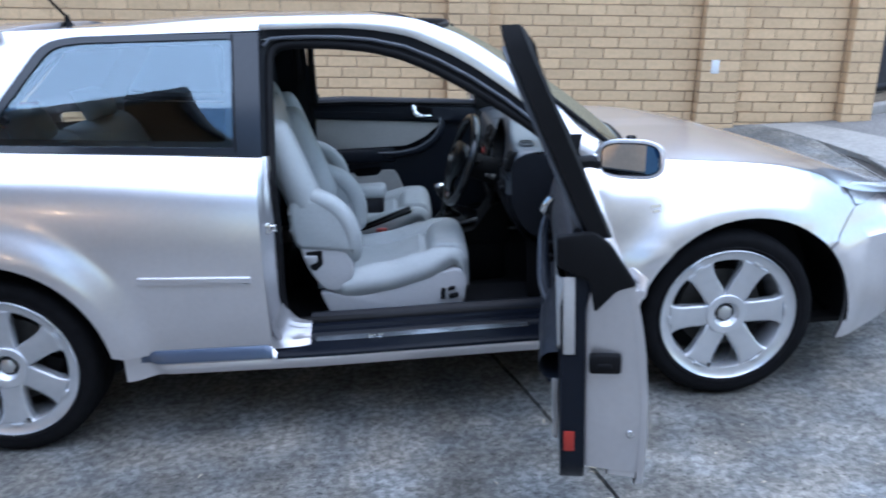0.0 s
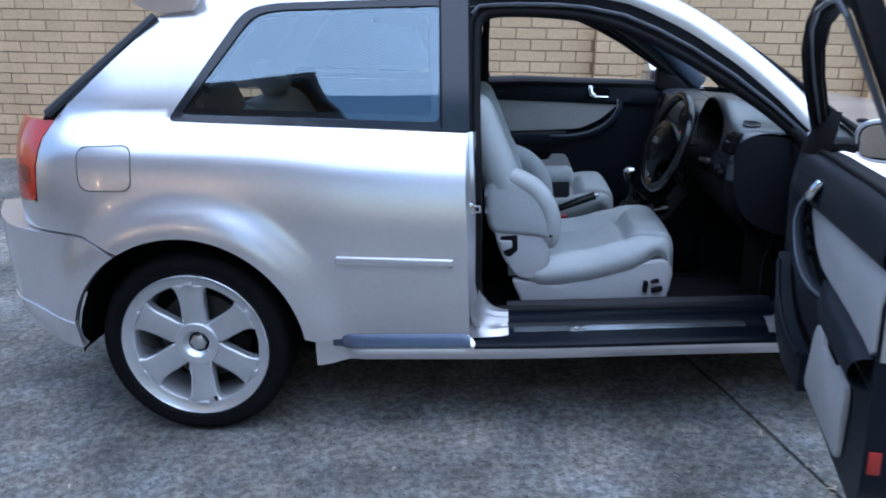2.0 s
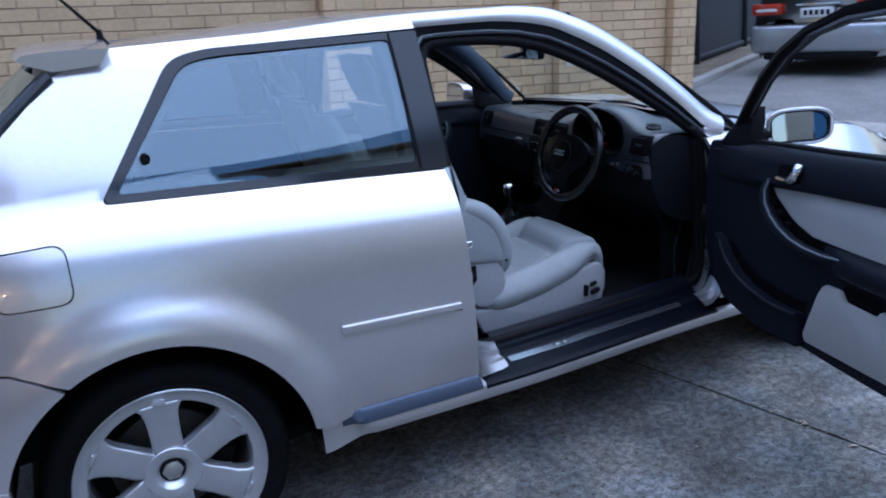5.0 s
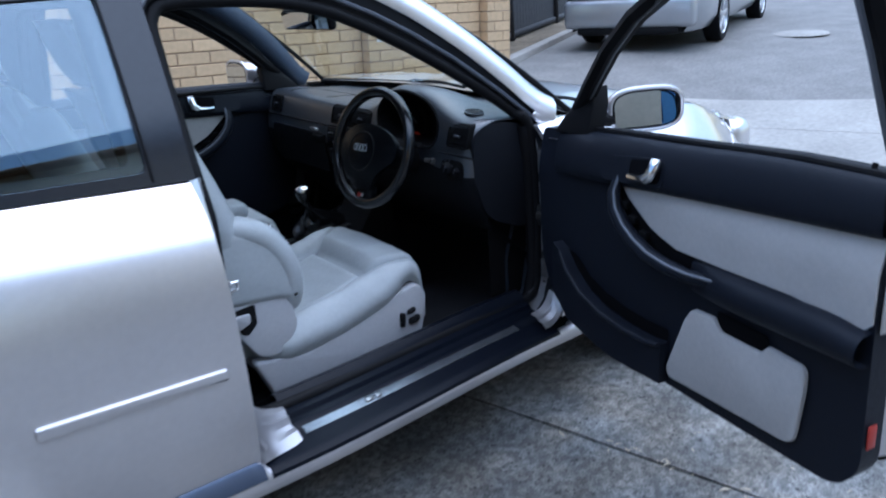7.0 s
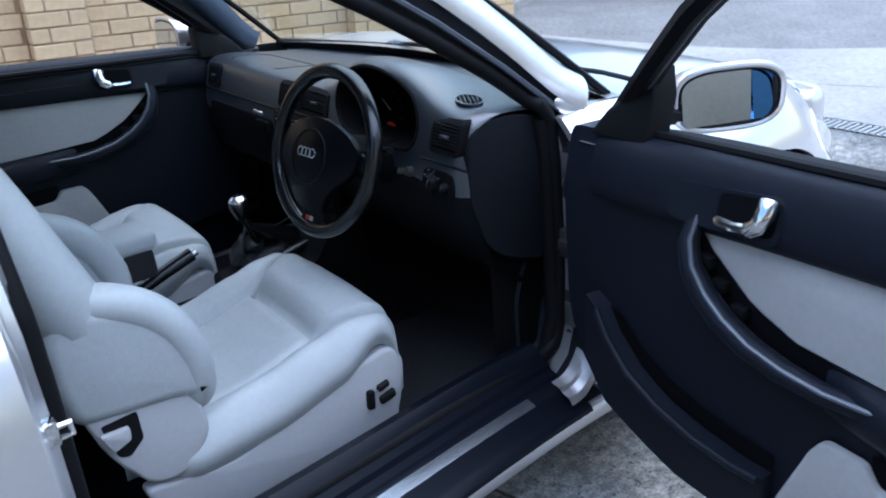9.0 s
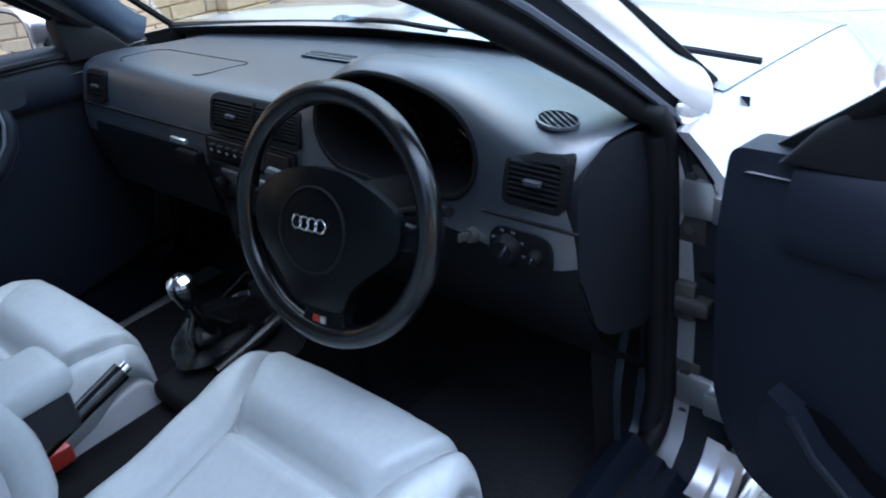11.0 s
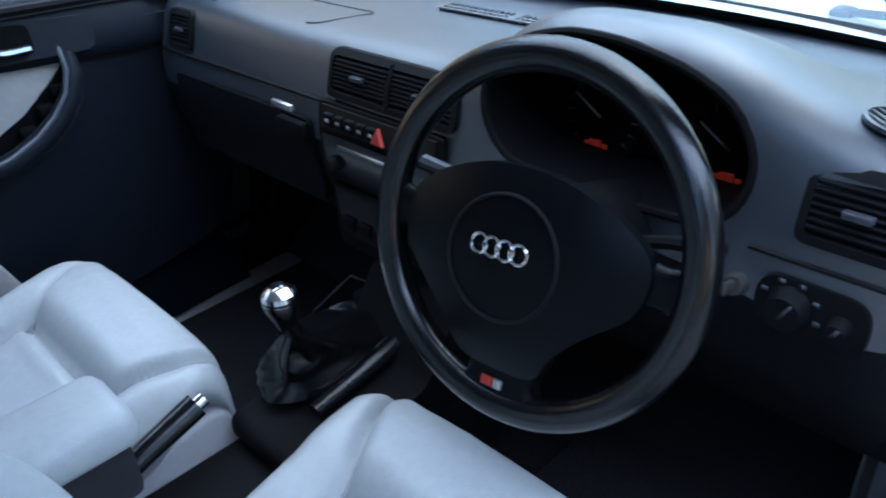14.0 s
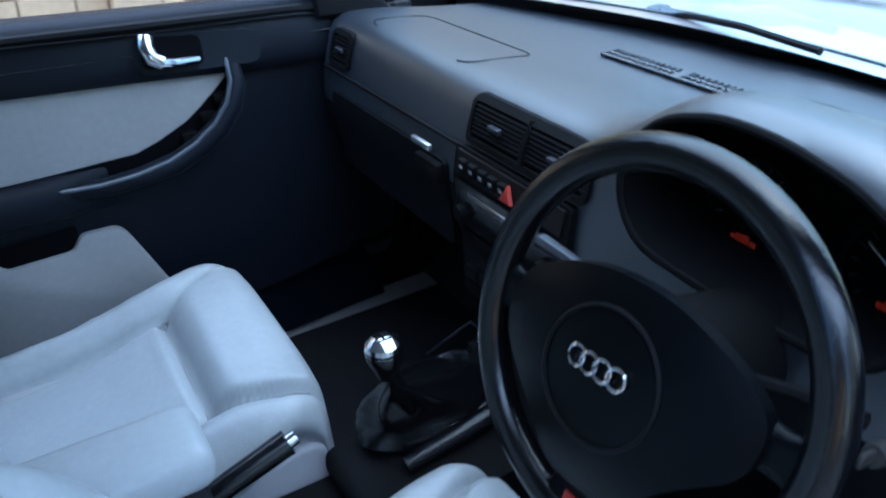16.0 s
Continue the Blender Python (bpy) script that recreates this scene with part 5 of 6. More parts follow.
for y0, z0 in ((-0.246, 0.834), (-0.412, 0.838)):
    rd_ = group_of("red_display", gauges)
    for k, (w_, h_) in enumerate(((0.007, 0.006), (0.008, 0.010), (0.008, 0.009), (0.006, 0.006))):
        part("display_segment", block(1.834, 1.837, y0 + 0.0085 * k, y0 + 0.0085 * k + w_, z0, z0 + h_, 0.001), GLOWRED, rd_, "glowing red display segment")

# steering wheel
TILT = pose(1.598, -0.3245, 0.8425, 0, 19.2, 6)
sw_ = group_of("steering_wheel", car, TILT)


part("wheel_rim", pipe([(0, 0.167 * math.cos(a), 0.008 + 0.167 * math.sin(a)) for a in np.linspace(0, 2 * math.pi, 65)[:-1]], 0.0165, 12, closed=True), WHEELL, sw_)
cover_o = rounded([(-0.132, 0.026), (-0.10, 0.052), (-0.05, 0.073), (0.0, 0.079), (0.05, 0.073), (0.10, 0.052), (0.132, 0.026), (0.130, -0.022), (0.092, -0.050), (0.060, -0.082), (0.044, -0.118), (-0.044, -0.118), (-0.060, -0.082), (-0.092, -0.050), (-0.130, -0.022)], 0.025)


def dome_sheet(u, v):
    r2 = (u / 0.145) ** 2 + ((v + 0.015) / 0.118) ** 2
    return Vector((0.001 - 0.042 * max(0, 1 - 0.86 * r2) ** 0.75, u, v))


part("airbag_cover", sheet(cover_o, dome_sheet, 0.012, flange=(0.014, 0, 0)), COVERK, sw_)
part("airbag_ring", pipe([dome_sheet(0.058 * math.cos(a), 0.058 * math.sin(a) - 0.006) + Vector((-0.0005, 0, 0)) for a in np.linspace(0, 2 * math.pi, 41)[:-1]], 0.0022, 6, closed=True), SEAL, sw_)
emblem = group_of("emblem", sw_)
for c in (-0.021, -0.007, 0.007, 0.021):
    part("emblem_ring", pipe([dome_sheet(c + 0.0088 * math.cos(a), 0.004 + 0.0088 * math.sin(a)) + Vector((-0.003, 0, 0)) for a in np.linspace(0, 2 * math.pi, 25)[:-1]], 0.0016, 6, closed=True), CHROME, emblem, "chrome ring")
for k in (-1, 1):
    def spoke_at(a, b, k=k):
        s = a / 12
        u = 0.070 + 0.094 * s
        top, low = 0.052 - 0.030 * math.sin(math.pi * min(1, s * 1.05) * 0.62), -0.045 + 0.030 * math.sin(math.pi * min(1, s) * 0.72)
        if s > 0.8:
            top, low = top + 0.05 * (s - 0.8), low - 0.06 * (s - 0.8)
        q = math.pi * 2 * b / 20
        mid, half = (top + low) / 2, (top - low) / 2
        c, sn = math.cos(q), math.sin(q)
        return (0.004 - (0.014 - 0.004 * s) * math.copysign(abs(sn) ** 0.7, sn), k * u, mid + half * math.copysign(abs(c) ** 0.6, c))
    part("wheel_spoke", grid(13, 20, spoke_at, close_v=True), COVERK, sw_)
part("wheel_spoke", prism([(-0.046, -0.104), (0.046, -0.104), (0.036, -0.128), (0.042, -0.148), (0.065, -0.160), (-0.065, -0.160), (-0.042, -0.148), (-0.036, -0.128)], lambda u, v, w: (0.012 - w, u, v), 0.022, 0.007, 3), COVERK, sw_)
part("badge_red", block(-0.0125, -0.009, 0.003, 0.016, -0.141, -0.131, 0.001), REDPL, sw_, "small red badge")
part("badge_grey", block(-0.0125, -0.009, -0.008, 0.002, -0.141, -0.131, 0.001), SATIN, sw_, "small grey badge")
part("column_shroud", moved(lathe([(0.0, -0.0), (0.05, 0.02), (0.062, 0.06), (0.066, 0.22)], 24, "x"), Matrix.Diagonal((1, 0.95, 0.8, 1))), DARK, sw_)
for k, dz in ((1, 0.02), (-1, 0.015)):
    part("column_stalk", pipe([(0.05, k * 0.05, dz), (0.045, k * 0.12, dz + 0.018), (0.04, k * 0.165, dz + 0.024)], lambda s: 0.008 + 0.003 * s, 8, flat=0.7), STALK if k > 0 else DARK, sw_)
part("ignition_key", join(moved(lathe([(0.0, 0.0), (0.009, 0.0), (0.011, 0.015)], 20, "x"), pose(0.088, -0.165, 0.0)), block(0.066, 0.089, -0.1675, -0.1625, -0.006, 0.006, 0.002)), GALVD, sw_)

# centre console
cons = group_of("centre_console", car)
part("tunnel", block(0.85, 1.80, -0.085, 0.115, 0.26, 0.435, 0.03), DARK, cons)
part("console_front", prism(rounded([(1.45, 0.43), (1.82, 0.43), (1.80, 0.62), (1.74, 0.60), (1.66, 0.49), (1.45, 0.475)], 0.02), lambda u, v, w: (u, -0.08 + w, v), 0.19, 0.01), DARK, cons)
GC = (1.612, 0.082)
ring_o = rounded([(1.508, 0.118), (1.522, 0.040), (1.56, 0.012), (1.712, 0.018), (1.712, 0.150), (1.565, 0.160)], 0.04)
ring_d = densify(ring_o, 0.02)
def surround_at(i, j):
    x, y = ring_d[i]
    k, dz = [(1.0, -0.05), (1.0, -0.004), (0.985, 0.003), (0.93, 0.004), (0.86, -0.001), (0.83, -0.008), (0.82, -0.03)][j]
    return (GC[0] + (x - GC[0]) * k, GC[1] + (y - GC[1]) * k, 0.496 + 0.12 * (x - 1.5) + dz)


part("gear_surround", grid(len(ring_d), 7, surround_at, close_u=True), SURR, cons)
part("gear_surround_skirt", grid(len(ring_o), 2, lambda i, j: (ring_o[i][0], ring_o[i][1], 0.41 + 0.08 * j + 0.12 * (ring_o[i][0] - 1.5) * j), close_u=True), DARK, cons)


def boot_at(i, j):
    a = 2 * math.pi * i / 48
    s = j / 12
    r = (0.054 * (1 - s ** 1.6) + 0.012) * (1 + 0.13 * math.sin(5 * a + 5 * s) * s * (1 - s) * 3 + 0.06 * math.sin(15 * s + 2 * math.sin(a * 2)) * (1 - s))
    lean = s * s
    return (GC[0] + r * (1.75 - 0.75 * s) * math.cos(a) - 0.066 * lean, GC[1] + r * math.sin(a) - 0.045 * lean, 0.494 + 0.104 * s ** 0.85)


part("gear_boot", grid(48, 13, boot_at, close_u=True), WHEELL, cons)
part("gear_stick", pipe([(1.562, 0.041, 0.545), (1.545, 0.036, 0.60), (1.530, 0.032, 0.645)], 0.011, 10), WHEELL, cons)
part("gear_knob", moved(lathe([(0.0, -0.034), (0.012, -0.032), (0.017, -0.018), (0.024, 0.0), (0.0245, 0.012), (0.021, 0.022)], 28, "z"), pose(1.529, 0.031, 0.655)), WHEELL, cons)
part("gear_knob_cap", moved(lathe([(0.0245, 0.010), (0.0225, 0.021), (0.014, 0.028), (0.0, 0.030)], 28, "z"), pose(1.529, 0.031, 0.655)), CHROME, cons)
part("gear_pattern", moved(join(block(-0.009, 0.009, -0.008, -0.0065, 0.0285, 0.0305), block(-0.009, 0.009, -0.0008, 0.0008, 0.0285, 0.0312), block(-0.009, 0.009, 0.0065, 0.008, 0.0285, 0.0305), block(-0.0008, 0.0008, -0.008, 0.008, 0.0285, 0.0312)), pose(1.529, 0.031, 0.655)), SEAL, cons)
part("ashtray_lid", pipe([(1.655, 0.172, 0.510), (1.745, 0.186, 0.528), (1.752, 0.03, 0.540)], 0.0035, 6), SURR, cons)
part("storage_bin", block(1.70, 1.76, -0.06, 0.13, 0.44, 0.545, 0.01), DARK, cons)
part("console_rail", pipe([(1.53, 0.004, 0.488), (1.62, 0.004, 0.502), (1.72, 0.008, 0.518)], 0.013, 10), SURR, cons)
hbk = [(1.16, 0.052, 0.488), (1.24, 0.052, 0.512), (1.32, 0.052, 0.541), (1.395, 0.051, 0.566)]
part("handbrake_lever", pipe(hbk, lambda s: 0.0135 + 0.004 * s, 12), WHEELL, cons)
part("handbrake_button", pipe([(1.394, 0.051, 0.566), (1.406, 0.051, 0.570)], 0.010, 12), CHROME, cons)
arm = group_of("armrest", car)
part("armrest_pad", block(0.96, 1.295, -0.068, 0.040, 0.648, 0.702, 0.022, 4), LEATHER, arm)
part("armrest_box", block(0.97, 1.282, -0.062, 0.034, 0.585, 0.655, 0.012, 2), DARKBOX, arm)
part("armrest_post", block(0.92, 1.02, -0.05, 0.03, 0.43, 0.66, 0.02), DARK, arm)
for y in (-0.072, 0.092):
    part("belt_buckle", join(block(1.235, 1.285, y - 0.014, y + 0.014, 0.44, 0.475, 0.006)), REDPL, car, "red seat belt buckle")
    part("buckle_stalk", block(1.20, 1.275, y - 0.012, y + 0.012, 0.30, 0.445, 0.006), DARK, car)
# interior mirror
mr = group_of("interior_mirror", car)
part("mirror_shell", moved(block(-0.012, 0.02, -0.132, 0.132, -0.032, 0.032, 0.012, 3), pose(1.642, 0.057, 1.212, 0, -6, 7)), DARK, mr)
part("mirror_face", moved(block(-0.0145, -0.0125, -0.123, 0.123, -0.026, 0.026, 0.001), pose(1.642, 0.057, 1.212, 0, -6, 7)), MIRROR, mr)
part("mirror_stem", pipe([(1.655, 0.057, 1.235), (1.635, 0.045, 1.29), (1.60, 0.03, 1.345)], 0.009, 8), DARK, mr)
for y in (-0.33, 0.33):
    part("sun_visor", moved(block(-0.08, 0.08, -0.19, 0.19, -0.008, 0.008, 0.006), pose(1.43, y, 1.345, 0, 22, 0)), LINING, car)
both("belt_web", grid(2, 6, lambda i, j: ([0.885, 0.935][i] - 0.02 * j / 5, -0.675 - 0.0 * j + 0.12 * max(0, (j - 2)) / 5, 0.40 + 0.78 * j / 5)), SEAL, car)
bend_all({"pillar_trim_front", "kick_trim", "footwell_side"})
# ---- doors ----
def build_door(right):
    """A door in its closed place; the open one is swung out on its hinges."""
    HX, HY = 1.965, -0.755
    d = group_of("door", car, pose(HX, HY, 0, 0, 0, 80) @ pose(-HX, -HY, 0) if right else None)
    dx, dy, dz = (0.0, 0.0, 0.0) if right else (-0.028, -0.035, 0.026)
    tagged(d, "car door swung wide open" if right else "closed passenger door")

    def Q(name, bm, mat, label="", sharp=40):
        return part(name, bm if right else mirrored(bm), mat, d, label, sharp=sharp)

    def T(x, z, w=0.0):
        """On the inner trim, w towards the cabin."""
        return Vector((x + dx, -0.68 + dy + w - 0.035 * max(0, (z - 0.80) / 0.15), z + dz))

    low = rounded([(0.918, 0.955), (0.912, 0.36), (1.93, 0.36), (1.952, 0.5), (1.965, 0.905)], [0.01, 0.03, 0.03, 0.02, 0.01])
    Q("door_skin", sheet(low, side, 0.035, flange=(0, 0.015, 0)), PAINT)
    shell = rounded([(0.922, 0.93), (0.918, 0.368), (1.925, 0.368), (1.945, 0.5), (1.955, 0.88)], [0.02, 0.04, 0.04, 0.02, 0.02])
    Q("door_shell", sheet(shell, lambda x, z: Vector((x, -side_y(x, z) + 0.016, z)), 0.05, flange=lambda c: (0.012 if c.x < 1.2 else 0, 0.06, 0)), PAINT)
    Q("shut_face", grid(16, 4, lambda i, j: (0.918 + [0.0, 0.004, 0.016, 0.022][j], (-side_y(0.92, 0.40 + 0.5 * i / 15) + 0.012) * [1, 0.66, 0.33, 0][j] - 0.715 * [0, 0.34, 0.67, 1][j], 0.40 + 0.5 * i / 15)), PAINT)
    Q("latch", join(block(0.906, 0.93, -0.812, -0.742, 0.648, 0.694, 0.008), block(0.900, 0.912, -0.79, -0.76, 0.664, 0.676, 0.003)), SEAL)
    Q("door_seal_rubber", pipe([(x, -0.745, z) for x, z in rounded([(0.955, 0.95), (0.95, 0.40), (1.90, 0.40), (1.925, 0.55), (1.93, 0.87)], 0.06)], 0.012, 8), SEAL)
    if right:
        Q("edge_bolt", moved(lathe([(0.0, -0.008), (0.008, -0.006), (0.009, 0.0)], 12, "x"), pose(0.916, -0.835, 0.50)), CHROME)
    # trim
    trim = rounded([(0.925, 0.965), (0.918, 0.40), (0.965, 0.345), (1.30, 0.347), (1.63, 0.357), (1.84, 0.40), (1.885, 0.55), (1.893, 0.905), (1.70, 0.925), (1.42, 0.943), (1.12, 0.965)], [0.015, 0.04, 0.05, 0.1, 0.15, 0.06, 0.06, 0.02, 0.1, 0.1, 0.1])
    if right:
        trim = rounded([(0.925, 0.965), (0.918, 0.40), (0.965, 0.345), (1.30, 0.347), (1.63, 0.357), (1.90, 0.40), (1.962, 0.52), (1.972, 0.905), (1.70, 0.925), (1.42, 0.943), (1.12, 0.965)], [0.015, 0.04, 0.05, 0.1, 0.15, 0.06, 0.06, 0.02, 0.1, 0.1, 0.1])
    Q("trim_panel", sheet(trim, lambda x, z: T(x, z), 0.03, flange=(0, -0.055, 0)), TRIMK)
    # upper roll
    topz = curve([(0.90, 0.968), (1.12, 0.966), (1.42, 0.947), (1.70, 0.93), (1.90, 0.908)])
    botz = curve([(0.90, 0.868), (1.12, 0.853), (1.42, 0.832), (1.63, 0.815), (1.90, 0.80)])

    def roll_at(i, j):
        x = 0.925 + 0.955 * i / 30
        a = math.pi * j / 10
        zt, zb = topz(x), botz(x)
        s = 0.5 - 0.5 * math.cos(a)
        return T(x, zb + (zt - zb) * s, 0.004 + 0.030 * math.sin(a) ** 0.7 * (1 - 0.6 * max(0, (i - 26) / 4)) + 0.0)
    Q("upper_roll", grid(31, 11, roll_at), TRIMK)
    Q("waist_cap", grid(16, 2, lambda i, j: (0.925 + 0.9 * i / 15, [-0.70, -0.768][j], topz(0.925 + 0.9 * i / 15) - [0.006, 0.0][j])), SEAL)
    ins = [(0.925, 0.866), (1.12, 0.853), (1.42, 0.832), (1.60, 0.817), (1.575, 0.795), (1.49, 0.735), (1.41, 0.710), (1.27, 0.708), (1.10, 0.708), (1.0, 0.70), (0.94, 0.695), (0.925, 0.71)]
    Q("trim_insert", sheet(ins, lambda x, z: T(x, z, 0.006), 0.03, flange=(0, -0.006, 0)), INSERT, "pale grey leather insert")
    # pull handle: a curved bar; flat black sheet for the recess's shade
    bar = [(1.608, 0.842), (1.604, 0.804), (1.588, 0.768), (1.558, 0.735), (1.520, 0.709), (1.470, 0.688), (1.41, 0.677), (1.35, 0.672), (1.28, 0.674)]
    Q("pull_handle", pipe([T(x, z, 0.038 - 0.02 * abs(2 * k / 8 - 1) ** 3) for k, (x, z) in enumerate(bar)], lambda s: 0.014 + 0.006 * math.sin(math.pi * s), 12), TRIMK, "")
    Q("pull_edge", pipe([T(x - 0.012, z + 0.010, 0.050 - 0.02 * abs(2 * k / 8 - 1) ** 3) for k, (x, z) in enumerate(bar)], 0.004, 6), SATINBLUE)
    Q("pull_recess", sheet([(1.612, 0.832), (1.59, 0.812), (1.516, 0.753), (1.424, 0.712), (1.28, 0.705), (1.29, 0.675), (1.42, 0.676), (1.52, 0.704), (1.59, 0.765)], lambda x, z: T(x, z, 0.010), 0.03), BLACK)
    for x, z in ((1.575, 0.780), (1.545, 0.750), (1.505, 0.722)):
        Q("window_switch", block(x + dx - 0.014, x + dx + 0.014, -0.672 + dy, -0.655 + dy, z + dz - 0.010, z + dz + 0.010, 0.004), DARK)
    # armrest ledge
    def ledge(i, j):
        x = 0.925 + 0.43 * i / 14
        s = math.sin(math.pi * j / 8)
        zt, zb = 0.706 - 0.012 * max(0, (1.0 - x) / 0.08), 0.628
        return T(x, zb + (zt - zb) * (0.5 - 0.5 * math.cos(math.pi * j / 8)), 0.002 + 0.045 * s ** 0.6 * (1 - 0.75 * max(0, (i - 8) / 6) ** 2))
    Q("armrest_ledge", grid(15, 9, ledge), TRIMK)
    # handle, the shade of its recess painted as a flat black sheet
    Q("handle_plate", sheet(rounded([(1.445, 0.846), (1.66, 0.832), (1.665, 0.888), (1.447, 0.914)], 0.024), lambda x, z: T(x, z, 0.0345), 0.03, flange=(0, -0.01, 0)), TRIMK)
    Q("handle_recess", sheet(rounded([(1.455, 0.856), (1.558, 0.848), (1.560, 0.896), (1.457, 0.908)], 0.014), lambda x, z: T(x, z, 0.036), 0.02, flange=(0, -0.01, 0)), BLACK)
    Q("inner_handle", join(pipe([T(1.470, 0.905, 0.040), T(1.466, 0.892, 0.05), T(1.470, 0.876, 0.053), T(1.486, 0.866, 0.050)], lambda s: 0.0155 - 0.003 * s, 12, flat=0.9), pipe([T(1.480, 0.866, 0.048), T(1.51, 0.861, 0.05), T(1.548, 0.859, 0.044)], 0.0075, 8)), CHROME, "chrome inner door handle")
    # pocket flap
    pk = rounded([(1.427, 0.405), (1.416, 0.383), (1.057, 0.389), (1.042, 0.52), (1.042, 0.573), (1.137, 0.582), (1.152, 0.560), (1.262, 0.562), (1.283, 0.590), (1.345, 0.588), (1.36, 0.57)], [0.02, 0.02, 0.03, 0.01, 0.02, 0.01, 0.01, 0.01, 0.01, 0.02, 0.02])
    Q("pocket_flap", prism(pk, lambda u, v, w: T(u, v, 0.004 + w), 0.012, 0.006, 2), INSERT, "pale grey pocket flap")
    # dark of the pocket mouth painted as a black sheet on the trim
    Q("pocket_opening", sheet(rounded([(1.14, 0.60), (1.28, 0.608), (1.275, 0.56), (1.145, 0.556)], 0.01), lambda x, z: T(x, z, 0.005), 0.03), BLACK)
    # bin
    if right:
        rim_z = [(1.826, 0.590), (1.79, 0.545), (1.73, 0.502), (1.65, 0.476), (1.562, 0.463), (1.48, 0.462), (1.43, 0.468)]
        bin_o = [(1.43, 0.362), (1.60, 0.364), (1.80, 0.40), (1.865, 0.46), (1.872, 0.56), (1.862, 0.605)] + rim_z
        Q("door_bin", sheet(bin_o, lambda x, z: T(x, z, 0.030 + 0.012 * math.sin(math.pi * min(1, max(0, (x - 1.43) / 0.45)))), 0.03, flange=(0, -0.035, 0)), TRIMK)
        Q("bin_rim", pipe([T(x, z, 0.036 + 0.006 * math.sin(math.pi * k / 6)) for k, (x, z) in enumerate(rim_z)], 0.007, 8), TRIMK)
        # black strip above the rim paints the shade inside the bin
        Q("bin_opening", sheet(rim_z + [(1.43, 0.50), (1.50, 0.498), (1.58, 0.502), (1.66, 0.515), (1.73, 0.54), (1.79, 0.585)], lambda x, z: T(x, z, 0.004), 0.03), BLACK)
    Q("edge_reflector", block(0.9135, 0.9175, -0.712, -0.688, 0.452, 0.502, 0.002), REDPL, "red edge reflector")
    Q("insert_edge", block(0.9140, 0.9175, -0.711, -0.686, 0.692, 0.872, 0.002), INSERT)
    Q("waist_block", prism(rounded([(-0.672, 0.962), (-0.75, 0.972), (-0.786, 0.942), (-0.842, 0.852), (-0.80, 0.842), (-0.752, 0.79), (-0.740, 0.865), (-0.672, 0.895)], 0.012), lambda u, v, w: (0.928 - w, u, v), 0.018, 0.005), SEAL)
    Q("lock_pin", pipe([T(0.985, 0.955, 0.005), T(0.985, 0.985, 0.003)], 0.005, 8), DARK)
    # window frame
    fo = [(0.925, 0.965), (0.935, 1.20), (0.945, 1.325), (0.99, 1.346), (1.10, 1.348), (1.25, 1.336), (1.38, 1.298), (1.50, 1.235), (1.62, 1.155), (1.74, 1.06), (1.86, 0.96), (1.93, 0.905)]
    fi = [(0.955, 0.965), (0.964, 1.19), (0.974, 1.298), (1.008, 1.319), (1.10, 1.322), (1.24, 1.311), (1.368, 1.274), (1.486, 1.213), (1.606, 1.133), (1.72, 1.042), (1.80, 0.975), (1.82, 0.92)]

    if right:
        fo = [(0.925, 0.955), (0.926, 1.18), (0.930, 1.345), (0.955, 1.392), (1.05, 1.383), (1.22, 1.352)] + fo[6:]
        fi = [(0.955, 0.955), (0.962, 1.18), (0.972, 1.310), (1.008, 1.335), (1.08, 1.333), (1.22, 1.316)] + fi[6:]

    def frame_at(i, j):
        (x0, z0), (x1, z1) = fo[i], fi[i]
        k = [0, 0, 0.45, 0.5, 1, 1, 0.5, 0][j]
        dy = [0.0, -0.028, -0.034, -0.026, -0.02, 0.012, 0.02, 0.012][j] - (0.030 * (1 - smooth(1.15, 1.6, x0)) if right else 0)
        x, z = x0 + (x1 - x0) * k, z0 + (z1 - z0) * k
        return Vector((x, up_y(z) + dy, z))
    Q("window_surround", grid(12, 8, frame_at, close_v=True), SEAL)
    Q("glass_run", pipe([(x, up_y(z) - 0.004, z) for x, z in [(a * 0.15 + c * 0.85, b_ * 0.15 + e * 0.85) for (a, b_), (c, e) in zip(fo, fi)]], 0.006, 6), SATINBLUE)
    Q("waist_seal", pipe([(0.93, -0.715, 0.968), (1.12, -0.715, 0.968), (1.42, -0.715, 0.95), (1.70, -0.715, 0.933), (1.78, -0.715, 0.925)], 0.009, 8), SEAL)
    Q("mirror_triangle", prism([(1.75, 0.915), (1.90, 0.905), (1.86, 0.955), (1.765, 1.035), (1.748, 0.99)], lambda u, v, w: (u, -0.735 + w - 0.2 * (v - 0.91), v), 0.05, 0.008), SEAL)
    # exterior mirror
    MX, MY, MZ = (1.785, -0.908, 0.949) if right else (1.74, -0.93, 0.965)
    swing = pose(MX, MY, MZ, 0, 0, -20 if right else 0) @ pose(-MX, -MY, -MZ)
    def shell_at(i, j):
        a = 2 * math.pi * i / 28
        s = j / 10
        c, sn = math.cos(a), math.sin(a)
        k = (abs(c) ** 3.2 + abs(sn) ** 3.2) ** (-1 / 3.2)
        q = max(0.0, 1 - s ** 2.6) ** 0.5 if s < 1 else 0.02
        return (MX + 0.105 * s, MY + 0.097 * c * k * q + 0.01 * s, MZ + 0.054 * sn * k * q)
    Q("mirror_housing", moved(grid(28, 11, shell_at, close_u=True), swing), PAINT)
